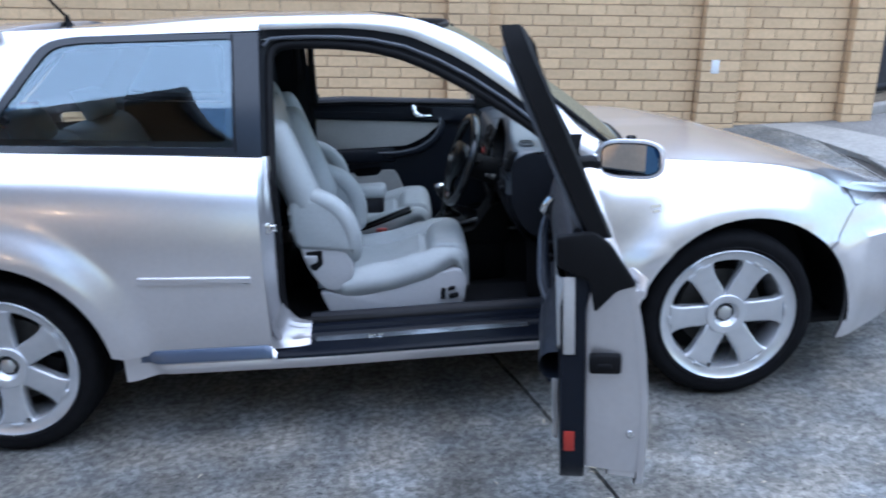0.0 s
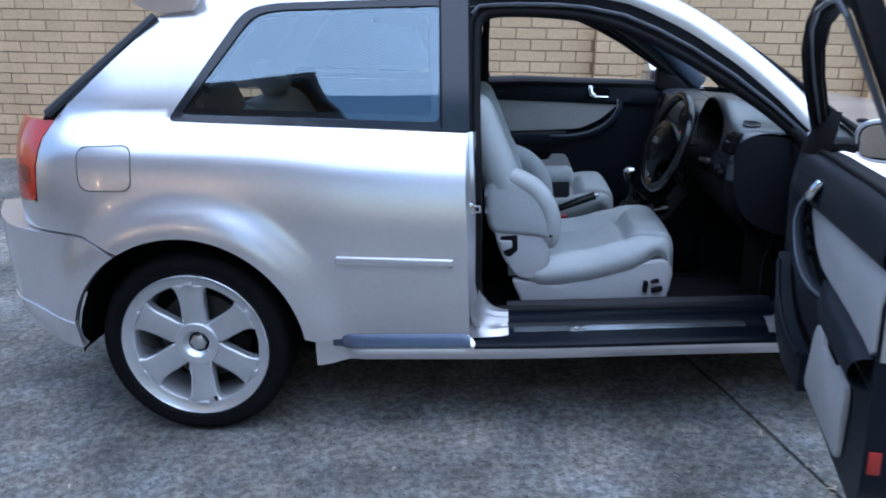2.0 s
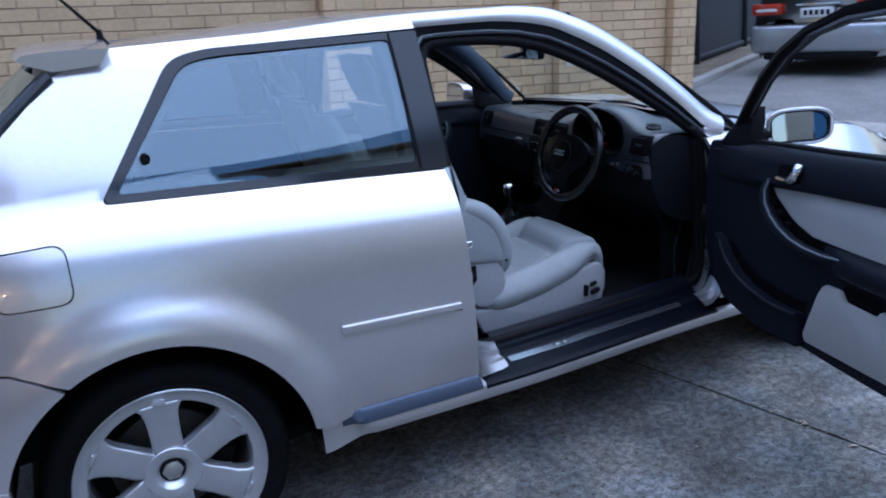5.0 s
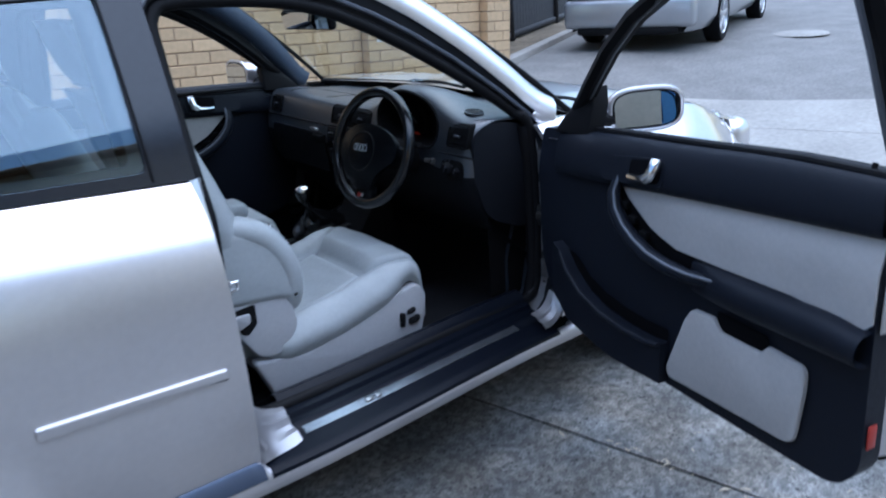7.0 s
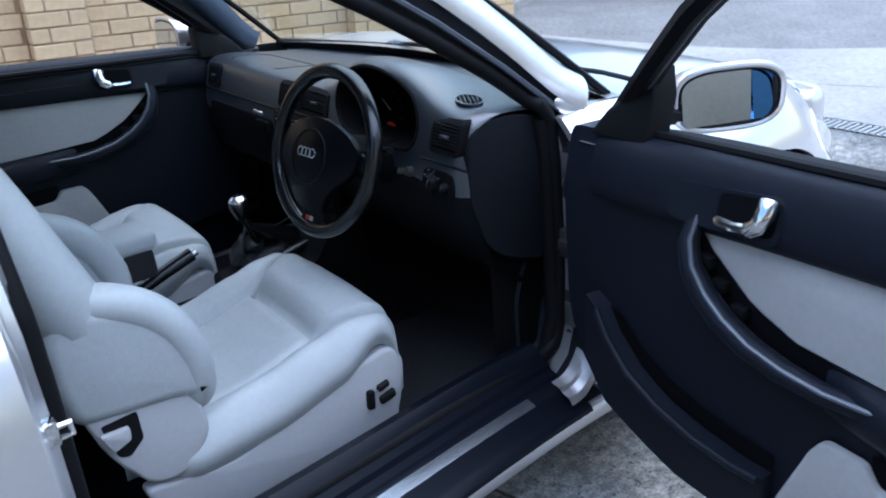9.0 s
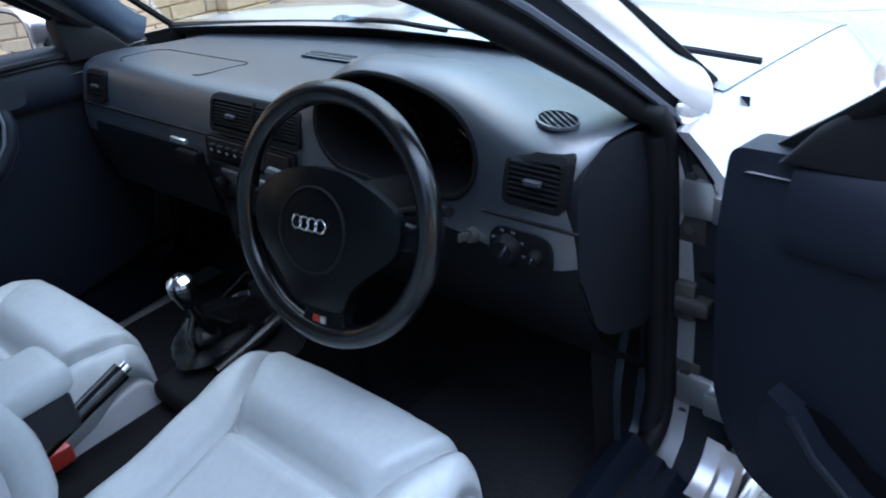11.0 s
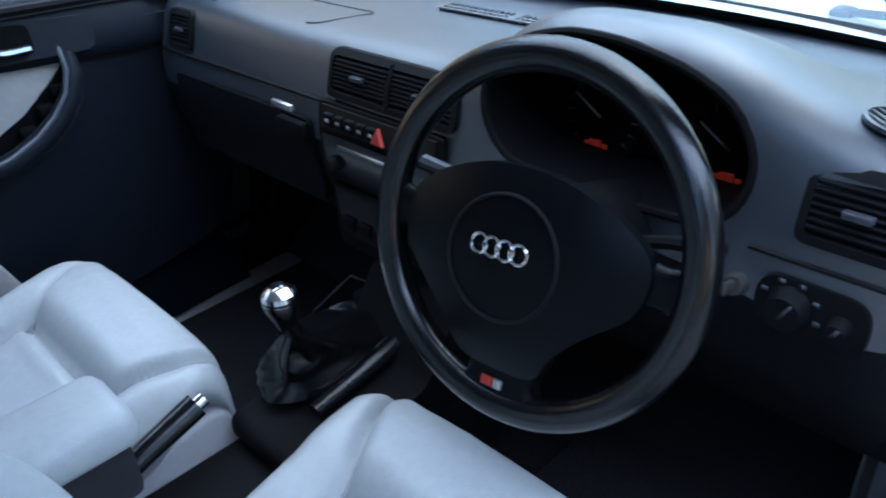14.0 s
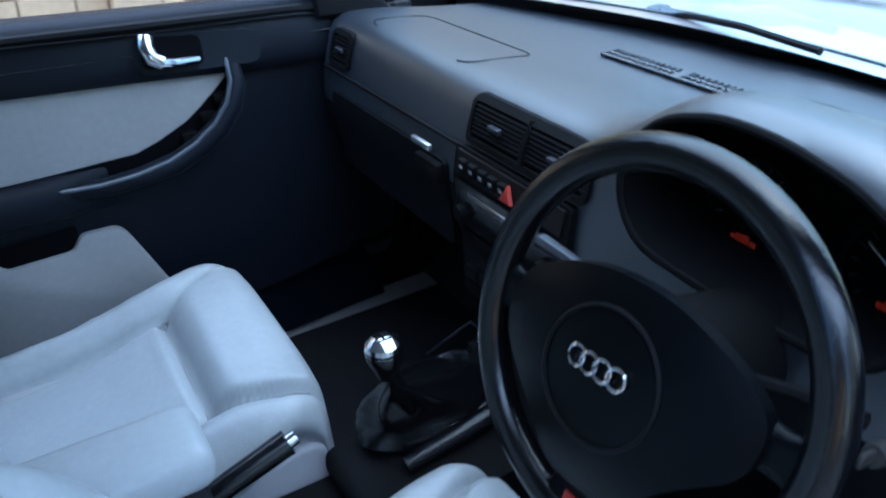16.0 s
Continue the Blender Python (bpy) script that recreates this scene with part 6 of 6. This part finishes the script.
    Q("mirror_rim", moved(pipe([(MX - 0.001, MY + 0.093 * math.cos(a) * (abs(math.cos(a)) ** 3.2 + abs(math.sin(a)) ** 3.2) ** (-1 / 3.2), MZ + 0.050 * math.sin(a) * (abs(math.cos(a)) ** 3.2 + abs(math.sin(a)) ** 3.2) ** (-1 / 3.2)) for a in np.linspace(0, 2 * math.pi, 41)[:-1]], 0.0028, 6, closed=True), swing), SEAL)
    Q("mirror_lip", moved(pipe([(MX + 0.002, MY + 0.100 * math.cos(a) * (abs(math.cos(a)) ** 3.2 + abs(math.sin(a)) ** 3.2) ** (-1 / 3.2), MZ + 0.056 * math.sin(a) * (abs(math.cos(a)) ** 3.2 + abs(math.sin(a)) ** 3.2) ** (-1 / 3.2)) for a in np.linspace(0, 2 * math.pi, 41)[:-1]], 0.0065, 8, closed=True), swing), PAINT)
    Q("mirror_glass", moved(prism(rounded([(-0.088, -0.045), (0.088, -0.045), (0.088, 0.045), (-0.088, 0.045)], 0.022), lambda u, v, w: (w - 0.001, u, v), 0.004), pose(MX + 0.004, MY, MZ, 0, *((9, -15) if right else (6, -8)))), MIRROR)
    if right:
        Q("wide_angle_strip", moved(prism(rounded([(-0.087, -0.043), (-0.047, -0.045), (-0.047, 0.045), (-0.087, 0.043)], [0.02, 0.002, 0.002, 0.02]), lambda u, v, w: (w - 0.004, u, v), 0.004), pose(MX + 0.004, MY, MZ, 0, 11, -15)), MIRRORB, "blue-tinted outer strip of the mirror")
    Q("mirror_arm", pipe([(1.83, -0.735, 0.93), (MX + 0.05, -0.79, 0.935), (MX + 0.045, -0.85, MZ - 0.03)], lambda s: 0.03 - 0.008 * s, 10, flat=0.8), SEAL)
    Q("outer_handle", join(pipe([(1.00, -side_y(1.0, 0.80) - 0.012, 0.80), (1.08, -side_y(1.08, 0.80) - 0.03, 0.80), (1.17, -side_y(1.17, 0.795) - 0.012, 0.795)], 0.012, 8)), PAINT)
    return d


build_door(True)
build_door(False)
# ---- ground ----
def ground_z(x, y):
    """The lie of the land: level under the car, rising to the wall and to the road."""
    a = 0.33 * (1 - math.exp(-max(0, x - 2.9) / 4.2)) if x > 2.9 else 0.0
    w = 0.36 - 0.17 * math.exp(-max(0, x + 2) / 5) if x > -2 else 0.19
    return a + (max(a, w) - a) * smooth(0.95, 3.4, y)


def land(x0f, x1f, y0, y1, nx, ny, lift=0.0, wob=0.0):
    def f(i, j):
        y = y0 + (y1 - y0) * j / (ny - 1)
        x = x0f(y) + (x1f(y) - x0f(y)) * i / (nx - 1)
        if wob and i in (0, nx - 1):
            x += wob * noise.noise((x * 3, y * 9, 1.3))
        return (x, y, ground_z(x, y) + lift)
    bm = grid(nx, ny, f)
    rim_e = [e for e in bm.edges if len(e.link_faces) == 1]
    r = bmesh.ops.extrude_edge_only(bm, edges=rim_e)
    for v in [g for g in r["geom"] if isinstance(g, bmesh.types.BMVert)]:
        v.co.z -= 0.06
    bmesh.ops.recalc_face_normals(bm, faces=bm.faces)
    return bm


g = part("ground", grid(61, 61, lambda i, j: ((i - 30) ** 3 / 30 ** 3 * 380, (j - 30) ** 3 / 30 ** 3 * 380, ground_z((i - 30) ** 3 / 30 ** 3 * 380, (j - 30) ** 3 / 30 ** 3 * 380) - 0.03)), DIRT)
tagged(g, "dark earth under the concrete and asphalt", "ground", kind="structure")
joint = lambda y: 1.64 - 0.248 * y
drain_x = lambda y: 4.66
road_x = lambda y: max(4.5, 6.5 - 0.53 * y)
slab = land(lambda y: -9.0, lambda y: joint(y) - 0.008, -9, 3.6, 60, 70, 0.0, 0.012)
tagged(part("driveway_slab", slab, CONCRETE, sharp=30), "weathered exposed-aggregate concrete driveway slab", "driveway", kind="structure")
slab = land(lambda y: joint(y) + 0.007, lambda y: drain_x(y) - 0.075, -9, 4.4, 24, 70, -0.001, 0.012)
tagged(part("driveway_slab", slab, CONCRETE2, sharp=30), "smoother grey concrete driveway slab by a joint", "driveway", kind="structure")
slab = land(lambda y: min(drain_x(y) + 0.075, road_x(y) - 0.1), lambda y: min(5.4 - 0.3 * y, road_x(y) - 0.05), -9, 3.3, 12, 60, 0.0)
tagged(part("apron_slab", slab, PATHC, sharp=30), "pale concrete apron beside the grated drain", "pavement", kind="structure")
slab = land(lambda y: min(5.408 - 0.3 * y, road_x(y) - 0.042), road_x, -9, 3.3, 12, 60, 0.0)
tagged(part("apron_slab", slab, PATHC, sharp=30), "pale concrete apron along the road edge", "pavement", kind="structure")
rd = land(lambda y: road_x(y) + 0.004, lambda y: 60, -40, 9, 60, 90, -0.004)
tagged(part("road", rd, ASPHALT, sharp=30), "grey asphalt road climbing away", "road", kind="structure")
# dry leaf bits caught in the joint and blown over the slabs
rnd = random.Random(31)
litter = bmesh.new()
spots = [(joint(y) + rnd.uniform(-0.03, 0.02), y, rnd.uniform(0.008, 0.022)) for y in [-0.85 - 1.5 * rnd.random() for _ in range(34)]]
spots += [(rnd.uniform(1.9, 3.0), rnd.uniform(-2.2, -0.9), rnd.uniform(0.004, 0.012)) for _ in range(70)]
spots += [(rnd.uniform(-1.6, 1.7), rnd.uniform(-2.3, -1.05), rnd.uniform(0.004, 0.013)) for _ in range(60)]
for x, y, size in spots:
    a = rnd.uniform(0, math.pi)
    u, v = Vector((math.cos(a), math.sin(a), 0)) * size, Vector((-math.sin(a), math.cos(a), 0)) * size * rnd.uniform(0.15, 0.3)
    c = Vector((x, y, ground_z(x, y) + 0.003))
    up = Vector((0, 0, size * rnd.uniform(0.1, 0.35)))
    p = [litter.verts.new(q) for q in (c - u, c - v + up, c + u + up * 0.4, c + v + up, c - v * 0.2 + up * 1.3)]
    litter.faces.new((p[0], p[1], p[4]))
    litter.faces.new((p[1], p[2], p[4]))
    litter.faces.new((p[2], p[3], p[4]))
    litter.faces.new((p[3], p[0], p[4]))
tagged(part("leaf_litter", litter, STRAW), "dry pale leaf bits scattered on the concrete", "leaves", kind="stuff")
# grated drain
dr = thing("drain_grate", "pale steel grated channel drain set in the concrete", "drain", at=(0, 0, 0))
part("channel", block(4.59, 4.73, -6, 2.4, -0.02, 0.03), SEAL, dr)
for x in (4.592, 4.722):
    part("edge_bar", grid(2, 60, lambda i, j, x=x: (x + 0.008 * i - 0.004, -6 + 8.4 * j / 59, ground_z(4.66, -6 + 8.4 * j / 59) + 0.003)), GALV, dr)
bm = block(-0.065, 0.065, -0.009, 0.009, -0.02, 0.0, 0.002, 1)
me = bpy.data.meshes.new("grate_bar")
bm.to_mesh(me)
bm.free()
me.materials.append(GALV)
for k in range(200):
    y = -4.2 + 0.03 * k
    if y > 1.6:
        break
    o = new("grate_bar", me)
    o.parent = dr
    o.matrix_basis = pose(4.66, y, ground_z(4.66, y) + 0.002)
mh = thing("manhole_cover", "pale round cover in the asphalt road", "manhole cover", at=(8.83, 2.41, ground_z(8.83, 2.41)))
part("cover_plate", lathe([(0.0, 0.012), (0.27, 0.012), (0.29, 0.0)], 36, "z"), PATHC, mh)

# ---- brick wall ----
WALL_TILT = -0.055
wall_m = Matrix(((1, 0, 0, 0), (0, 1, 0, 3.34), (0, 0, 1, 0), (0, 0, 0, 1))) @ pose(0, 0, 0, 0, -math.degrees(WALL_TILT), 0)
bw = thing("brick_wall", "yellow brick wall with shallow piers", "wall", kind="structure")
bw.matrix_basis = wall_m
X0, X1, ZB, ZT = -7.2, 5.32, -0.55, 3.3
L, Hh = 0.240, 0.0862
part("mortar_bed", block(X0, X1, 0.006, 0.23, ZB, ZT), MORTAR, bw)
PIERS = [(1.70, 2.03), (3.80, 4.13), (5.05, 5.32)]
for a, c in PIERS:
    part("pier_mortar", block(a + 0.004, c - 0.004, -0.096, 0.02, ZB, ZT), MORTAR, bw)
meshes = {}


def brick_mesh(lx, dy):
    key = (round(lx, 3), dy)
    if key not in meshes:
        b2 = block(0.0, lx - 0.010, -0.0, dy, 0.0, Hh - 0.010, 0.003, 1)
        m2 = bpy.data.meshes.new("brick")
        b2.to_mesh(m2)
        b2.free()
        m2.materials.append(BRICK)
        meshes[key] = m2
    return meshes[key]


rows_n = int((ZT - ZB) / Hh)
rng = random.Random(5)
cands = []
for r in range(rows_n):
    z = ZB + r * Hh
    x = X0 - (L / 2 if r % 2 else 0)
    while x < X1:
        a, c = max(x, X0), min(x + L, X1)
        for p, q in PIERS:
            if a >= p - 0.01 and c <= q + 0.01:
                a = c
            elif a < p < c <= q:
                c = p
            elif p <= a < q < c:
                a = q
        if c - a > 0.03:
            cands.append((a, z, c - a, 0.0))
        x += L
    for p, q in PIERS:
        w = q - p
        cut = w * (0.68 if r % 2 else 0.32)
        cands.append((p, z, cut, -0.10))
        cands.append((p + cut, z, w - cut, -0.10))
near = lambda c: 0.35 < c[1] < 1.35 and -2.6 < c[0] < 5.4
cands.sort(key=lambda c: (not near(c), abs(c[0] - 1.5)))
verts, faces = [], []
for n, (a, z, w, dy) in enumerate(cands):
    jit = rng.uniform(-0.0025, 0.0025)
    if n < 300:
        o = new("brick", brick_mesh(w, 0.11))
        o.parent = bw
        o.matrix_basis = pose(a, dy + jit, z + rng.uniform(-0.001, 0.001))
    else:
        b0 = len(verts)
        x0, x1, y0, y1, z0, z1 = a, a + w - 0.010, dy + jit, dy + 0.11, z, z + Hh - 0.010
        verts += [(x0, y0, z0), (x1, y0, z0), (x1, y1, z0), (x0, y1, z0), (x0, y0, z1), (x1, y0, z1), (x1, y1, z1), (x0, y1, z1)]
        faces += [tuple(b0 + k for k in q) for q in ((0, 1, 5, 4), (1, 2, 6, 5), (3, 0, 4, 7), (4, 5, 6, 7), (0, 3, 2, 1))]
me = bpy.data.meshes.new("brickwork")
me.from_pydata(verts, [], faces)
me.materials.append(BRICKJ)
o = tagged(new("brickwork", me), "", kind="stuff")
o.parent = bw
part("painted_patch", block(3.88, 3.945, -0.103, -0.099, 0.98, 1.09, 0.001), WHITEP, bw, "small patch of white paint")

# ---- fence, verge and kerb beyond the wall ----
fn = thing("paling_fence", "dark grey paling fence with a bottom rail", "fence", kind="structure")
FD = Vector((0.86, 0.51, 0)).normalized()
F0 = Vector((5.15, 4.05, 0.30))
bm = block(0.0, 0.128, -0.012, 0.012, 0.0, 2.2, 0.004, 1)
me = bpy.data.meshes.new("paling")
bm.to_mesh(me)
bm.free()
me.materials.append(FENCEK)
rot = math.degrees(math.atan2(FD.y, FD.x))
for k in range(70):
    p = F0 + FD * (0.13 * k)
    o = new("paling", me)
    o.parent = fn
    o.matrix_basis = pose(p.x, p.y, p.z + 0.09, 0, 0, rot)
for z in (0.06, 0.9, 1.9):
    e = F0 + FD * 9.1
    part("rail", moved(block(0, 9.1, -0.045, 0.0 if z > 0.1 else 0.03, z, z + 0.08), pose(F0.x, F0.y, F0.z, 0, 0, rot)), FENCEK, fn)
for k in range(5):
    p = F0 + FD * (0.05 + 2.2 * k)
    part("fence_post", moved(block(-0.04, 0.04, -0.07, 0.0, -0.1, 2.3), pose(p.x, p.y, p.z, 0, 0, rot)), FENCEK, fn)
vg = part("verge", moved(block(-0.2, 9.1, -0.55, 0.1, -0.1, 0.02, 0.02), pose(F0.x, F0.y, F0.z + 0.02, 0, 0, rot)), DIRTV)
tagged(vg, "dry leaf-strewn verge below the fence", "verge", kind="structure")
kb = part("kerb", moved(block(-0.2, 9.1, -0.68, -0.55, -0.12, 0.075, 0.02), pose(F0.x, F0.y, F0.z + 0.02, 0, 0, rot)), PATHC)
tagged(kb, "pale concrete kerb along the verge", "kerb", kind="structure")

# ---- parked saloon up the road ----
sal = thing("parked_saloon", "silver saloon car parked up the road", "car")
sal.matrix_basis = pose(7.7, 3.5, 0.325, 0, 0, 22.3) @ Matrix.Scale(0.84, 4)
sal_top = curve([(-1.05, 0.94), (-0.95, 0.98), (-0.4, 1.02), (0.1, 1.30), (0.7, 1.44), (1.5, 1.43), (2.2, 1.22), (2.7, 1.0), (3.3, 0.92), (3.65, 0.7)])


def sal_at(i, j):
    x = -1.05 + 4.7 * i / 60
    taper = 1 - 0.16 * max(0, (-x - 0.55) / 0.5) ** 2 - 0.2 * max(0, (x - 2.9) / 0.75) ** 2
    zt = sal_top(x)
    zs = min(zt, 0.93 + 0.03 * (1 - abs(x - 1) / 3))
    ring = [(0.80, 0.22), (0.89, 0.35), (0.905, 0.6), (0.88, 0.82), (0.80, zs), (0.80 - 0.42 * (zt - zs), zs + (zt - zs) * 0.7), (0.62 - 0.2 * (zt - zs), zt - 0.01), (0.0, zt + 0.01)]
    full = [(-a, z) for a, z in ring] + [(a, z) for a, z in reversed(ring[:-1])]
    y, z = full[j]
    return (x, y * taper, z)


sb = grid(61, 15, sal_at)
for c_ in (0.0, 2.7):
    for f_ in [f_ for f_ in sb.faces if math.hypot(f_.calc_center_median().x - c_, f_.calc_center_median().z - 0.3) < 0.36 and abs(f_.calc_center_median().y) > 0.6]:
        sb.faces.remove(f_)
bmesh.ops.holes_fill(sb, edges=[e for e in sb.edges if len(e.link_faces) == 1 and abs(e.verts[0].co.x - e.verts[1].co.x) < 1e-6 and (e.verts[0].co.x < -1.04 or e.verts[0].co.x > 3.64)])
part("body", sb, SALOON, sal, sharp=60)
part("underside", block(-0.9, 3.5, -0.7, 0.7, 0.2, 0.34), SEAL, sal)
part("rear_bumper", moved(block(-1.12, -0.9, -0.80, 0.80, 0.28, 0.62, 0.06, 3), Matrix.Identity(4)), SALOON, sal)
part("bumper_under", block(-1.10, -0.9, -0.62, 0.62, 0.20, 0.29, 0.02), SEAL, sal)
part("boot_line", block(-1.068, -1.0, -0.62, 0.62, 0.63, 0.637), SEAL, sal)
for k in (-1, 1):
    tl = group_of("tail_lamp", sal)
    part("lens", block(-1.085, -0.92, min(k * 0.42, k * 0.80), max(k * 0.42, k * 0.80), 0.74, 0.88, 0.03, 2), REDLENS, tl, "red tail lamp lens")
    part("white_band", block(-1.09, -1.05, min(k * 0.48, k * 0.74), max(k * 0.48, k * 0.74), 0.78, 0.82, 0.01), WHITEP, tl, "clear reversing band")
    for f_ in (0.0, 2.7):
        w = group_of("wheel", sal, pose(f_, k * 0.80, 0.31) @ (Matrix.Identity(4) if k < 0 else pose(0, 0, 0, 0, 0, 180)))
        part("tyre", lathe([(0.21, 0.09), (0.21, -0.09), (0.29, -0.105), (0.31, -0.08), (0.31, 0.08), (0.29, 0.1), (0.21, 0.09)], 32), RUBBER, w)
        part("rim", join(lathe([(0.2, 0.0), (0.2, -0.07), (0.215, -0.1), (0.225, -0.1), (0.215, 0.0)], 32), lathe([(0.0, -0.085), (0.05, -0.085), (0.06, -0.06)], 20), *[moved(block(-0.028, 0.028, -0.095, -0.06, 0.02, 0.212, 0.006), pose(0, 0, 0, 0, 72 * a, 0)) for a in range(5)]), ALLOY, w)
        part("wheel_back", lathe([(0.0, -0.03), (0.2, -0.03)], 24), SEAL, w)
plate = group_of("number_plate", sal)
part("plate", block(-1.115, -1.075, -0.19, 0.19, 0.70, 0.81, 0.008), WHITEP, plate, "white plate with dark bars")
for k in range(5):
    part("plate_bar", block(-1.1175, -1.1145, -0.15 + 0.065 * k, -0.11 + 0.065 * k, 0.728, 0.785), SEAL, plate)
part("boot_handle", block(-1.095, -1.06, -0.26, 0.26, 0.835, 0.865, 0.01), CHROME, sal)
part("rear_window", grid(2, 2, lambda i, j: ([-0.36, 0.08][j], [-0.62, 0.62][i] * (1 - 0.12 * j), [1.035, 1.305][j])), BLACKGL, sal)
both_w = grid(3, 2, lambda i, j: ([0.15, 1.0, 2.15][i] + [0, 0.12 * (1 - i)][j], -[0.80, 0.66][j] - 0.004, [0.95, 1.34][j] - (0.12 if i == 2 and j else 0)))
part("side_window", mirrored(both_w), BLACKGL, sal)
part("side_window", both_w, BLACKGL, sal)

# ---- what closes the place behind the camera ----
hs = thing("brick_house", "two-storey yellow brick house with a brown boarded eave and wall lanterns", "house")
hs.matrix_basis = pose(0, 0, -0.05)
part("house_wall", block(-16, -1.7, -13, -6.5, 0, 5.05), HOUSEW, hs)
part("eave", block(-16.8, -0.75, -13.8, -5.0, 5.05, 5.22), SOFFIT, hs)
part("fascia", join(block(-16.8, -0.71, -5.0, -4.96, 4.98, 5.3), block(-0.75, -0.71, -13.8, -5.0, 4.98, 5.3)), ROOFT, hs)
me = bpy.data.meshes.new("eave_board")
bm = block(-8.0, 8.0, -0.058, 0.058, 0.0, 0.022, 0.004, 1)
bm.to_mesh(me)
bm.free()
me.materials.append(SOFFIT)
for k in range(12):
    o = new("eave_board", me)
    o.parent = hs
    o.matrix_basis = pose(-8.8, -5.1 - 0.125 * k, 5.03)
rb_ = bmesh.new()
vs = [rb_.verts.new(p) for p in [(-16.8, -5.0, 5.22), (-0.75, -5.0, 5.22), (-0.75, -13.8, 5.22), (-16.8, -13.8, 5.22), (-12.5, -9.4, 7.0), (-5.0, -9.4, 7.0)]]
for q in ((0, 1, 5, 4), (2, 3, 4, 5), (1, 2, 5), (3, 0, 4), (3, 2, 1, 0)):
    rb_.faces.new([vs[k] for k in q])
part("house_roof", rb_, ROOFT, hs)


def house_window(x, y, z, w_, h_, parent):
    w = group_of("window", parent)
    part("pane", block(x, x + w_, y - 0.02, y + 0.02, z, z + h_), BLACKGL, w)
    part("frame", join(block(x - 0.06, x + w_ + 0.06, y - 0.03, y + 0.04, z - 0.06, z), block(x - 0.06, x + w_ + 0.06, y - 0.03, y + 0.04, z + h_, z + h_ + 0.06), block(x - 0.06, x, y - 0.03, y + 0.04, z, z + h_), block(x + w_, x + w_ + 0.06, y - 0.03, y + 0.04, z, z + h_), block(x + w_ / 2 - 0.025, x + w_ / 2 + 0.025, y - 0.03, y + 0.03, z, z + h_)), WHITEP, w)


for x in (-13.5, -9.0, -5.6, -3.6):
    for z in (0.9, 3.3):
        house_window(x, -6.5, z, 1.4, 1.25, hs)
for x in (-3.9, -1.95):
    ln = group_of("wall_lantern", hs)
    part("bracket", block(x - 0.05, x + 0.05, -6.5, -6.42, 2.0, 2.2, 0.01), SEAL, ln)
    part("globe", moved(lathe([(0.0, -0.07), (0.045, -0.055), (0.07, 0.0), (0.045, 0.055), (0.0, 0.07)], 20, "z"), pose(x, -6.36, 2.1)), LANTERN, ln, "glowing warm globe")
h2 = thing("garden_house", "cream rendered house with a dark brown eave", "house")
h2.matrix_basis = pose(0, 0, -0.05)
part("house_wall", block(1.7, 9.5, -13, -7.9, 0, 4.9), RENDERC, h2)
part("eave", block(1.3, 9.9, -13.4, -7.6, 4.9, 5.1), SOFFIT, h2)
part("house_roof", prism([(-13.4, 5.1), (-7.6, 5.1), (-10.3, 6.3)], lambda u, v, w: (1.3 + w, u, v), 8.6), ROOFT, h2)
for x in (6.2,):
    house_window(x, -7.9, 1.0, 1.5, 1.2, h2)
# unseen wall added so the mirror reflects brick and less sky reaches the car
gw = thing("rear_wall", "unseen brick wall added behind for reflections and less sky light", "wall", kind="structure")
part("wall_body", block(-11.3, -11.0, -5.5, 3.6, -0.1, 3.4), BRICK, gw)
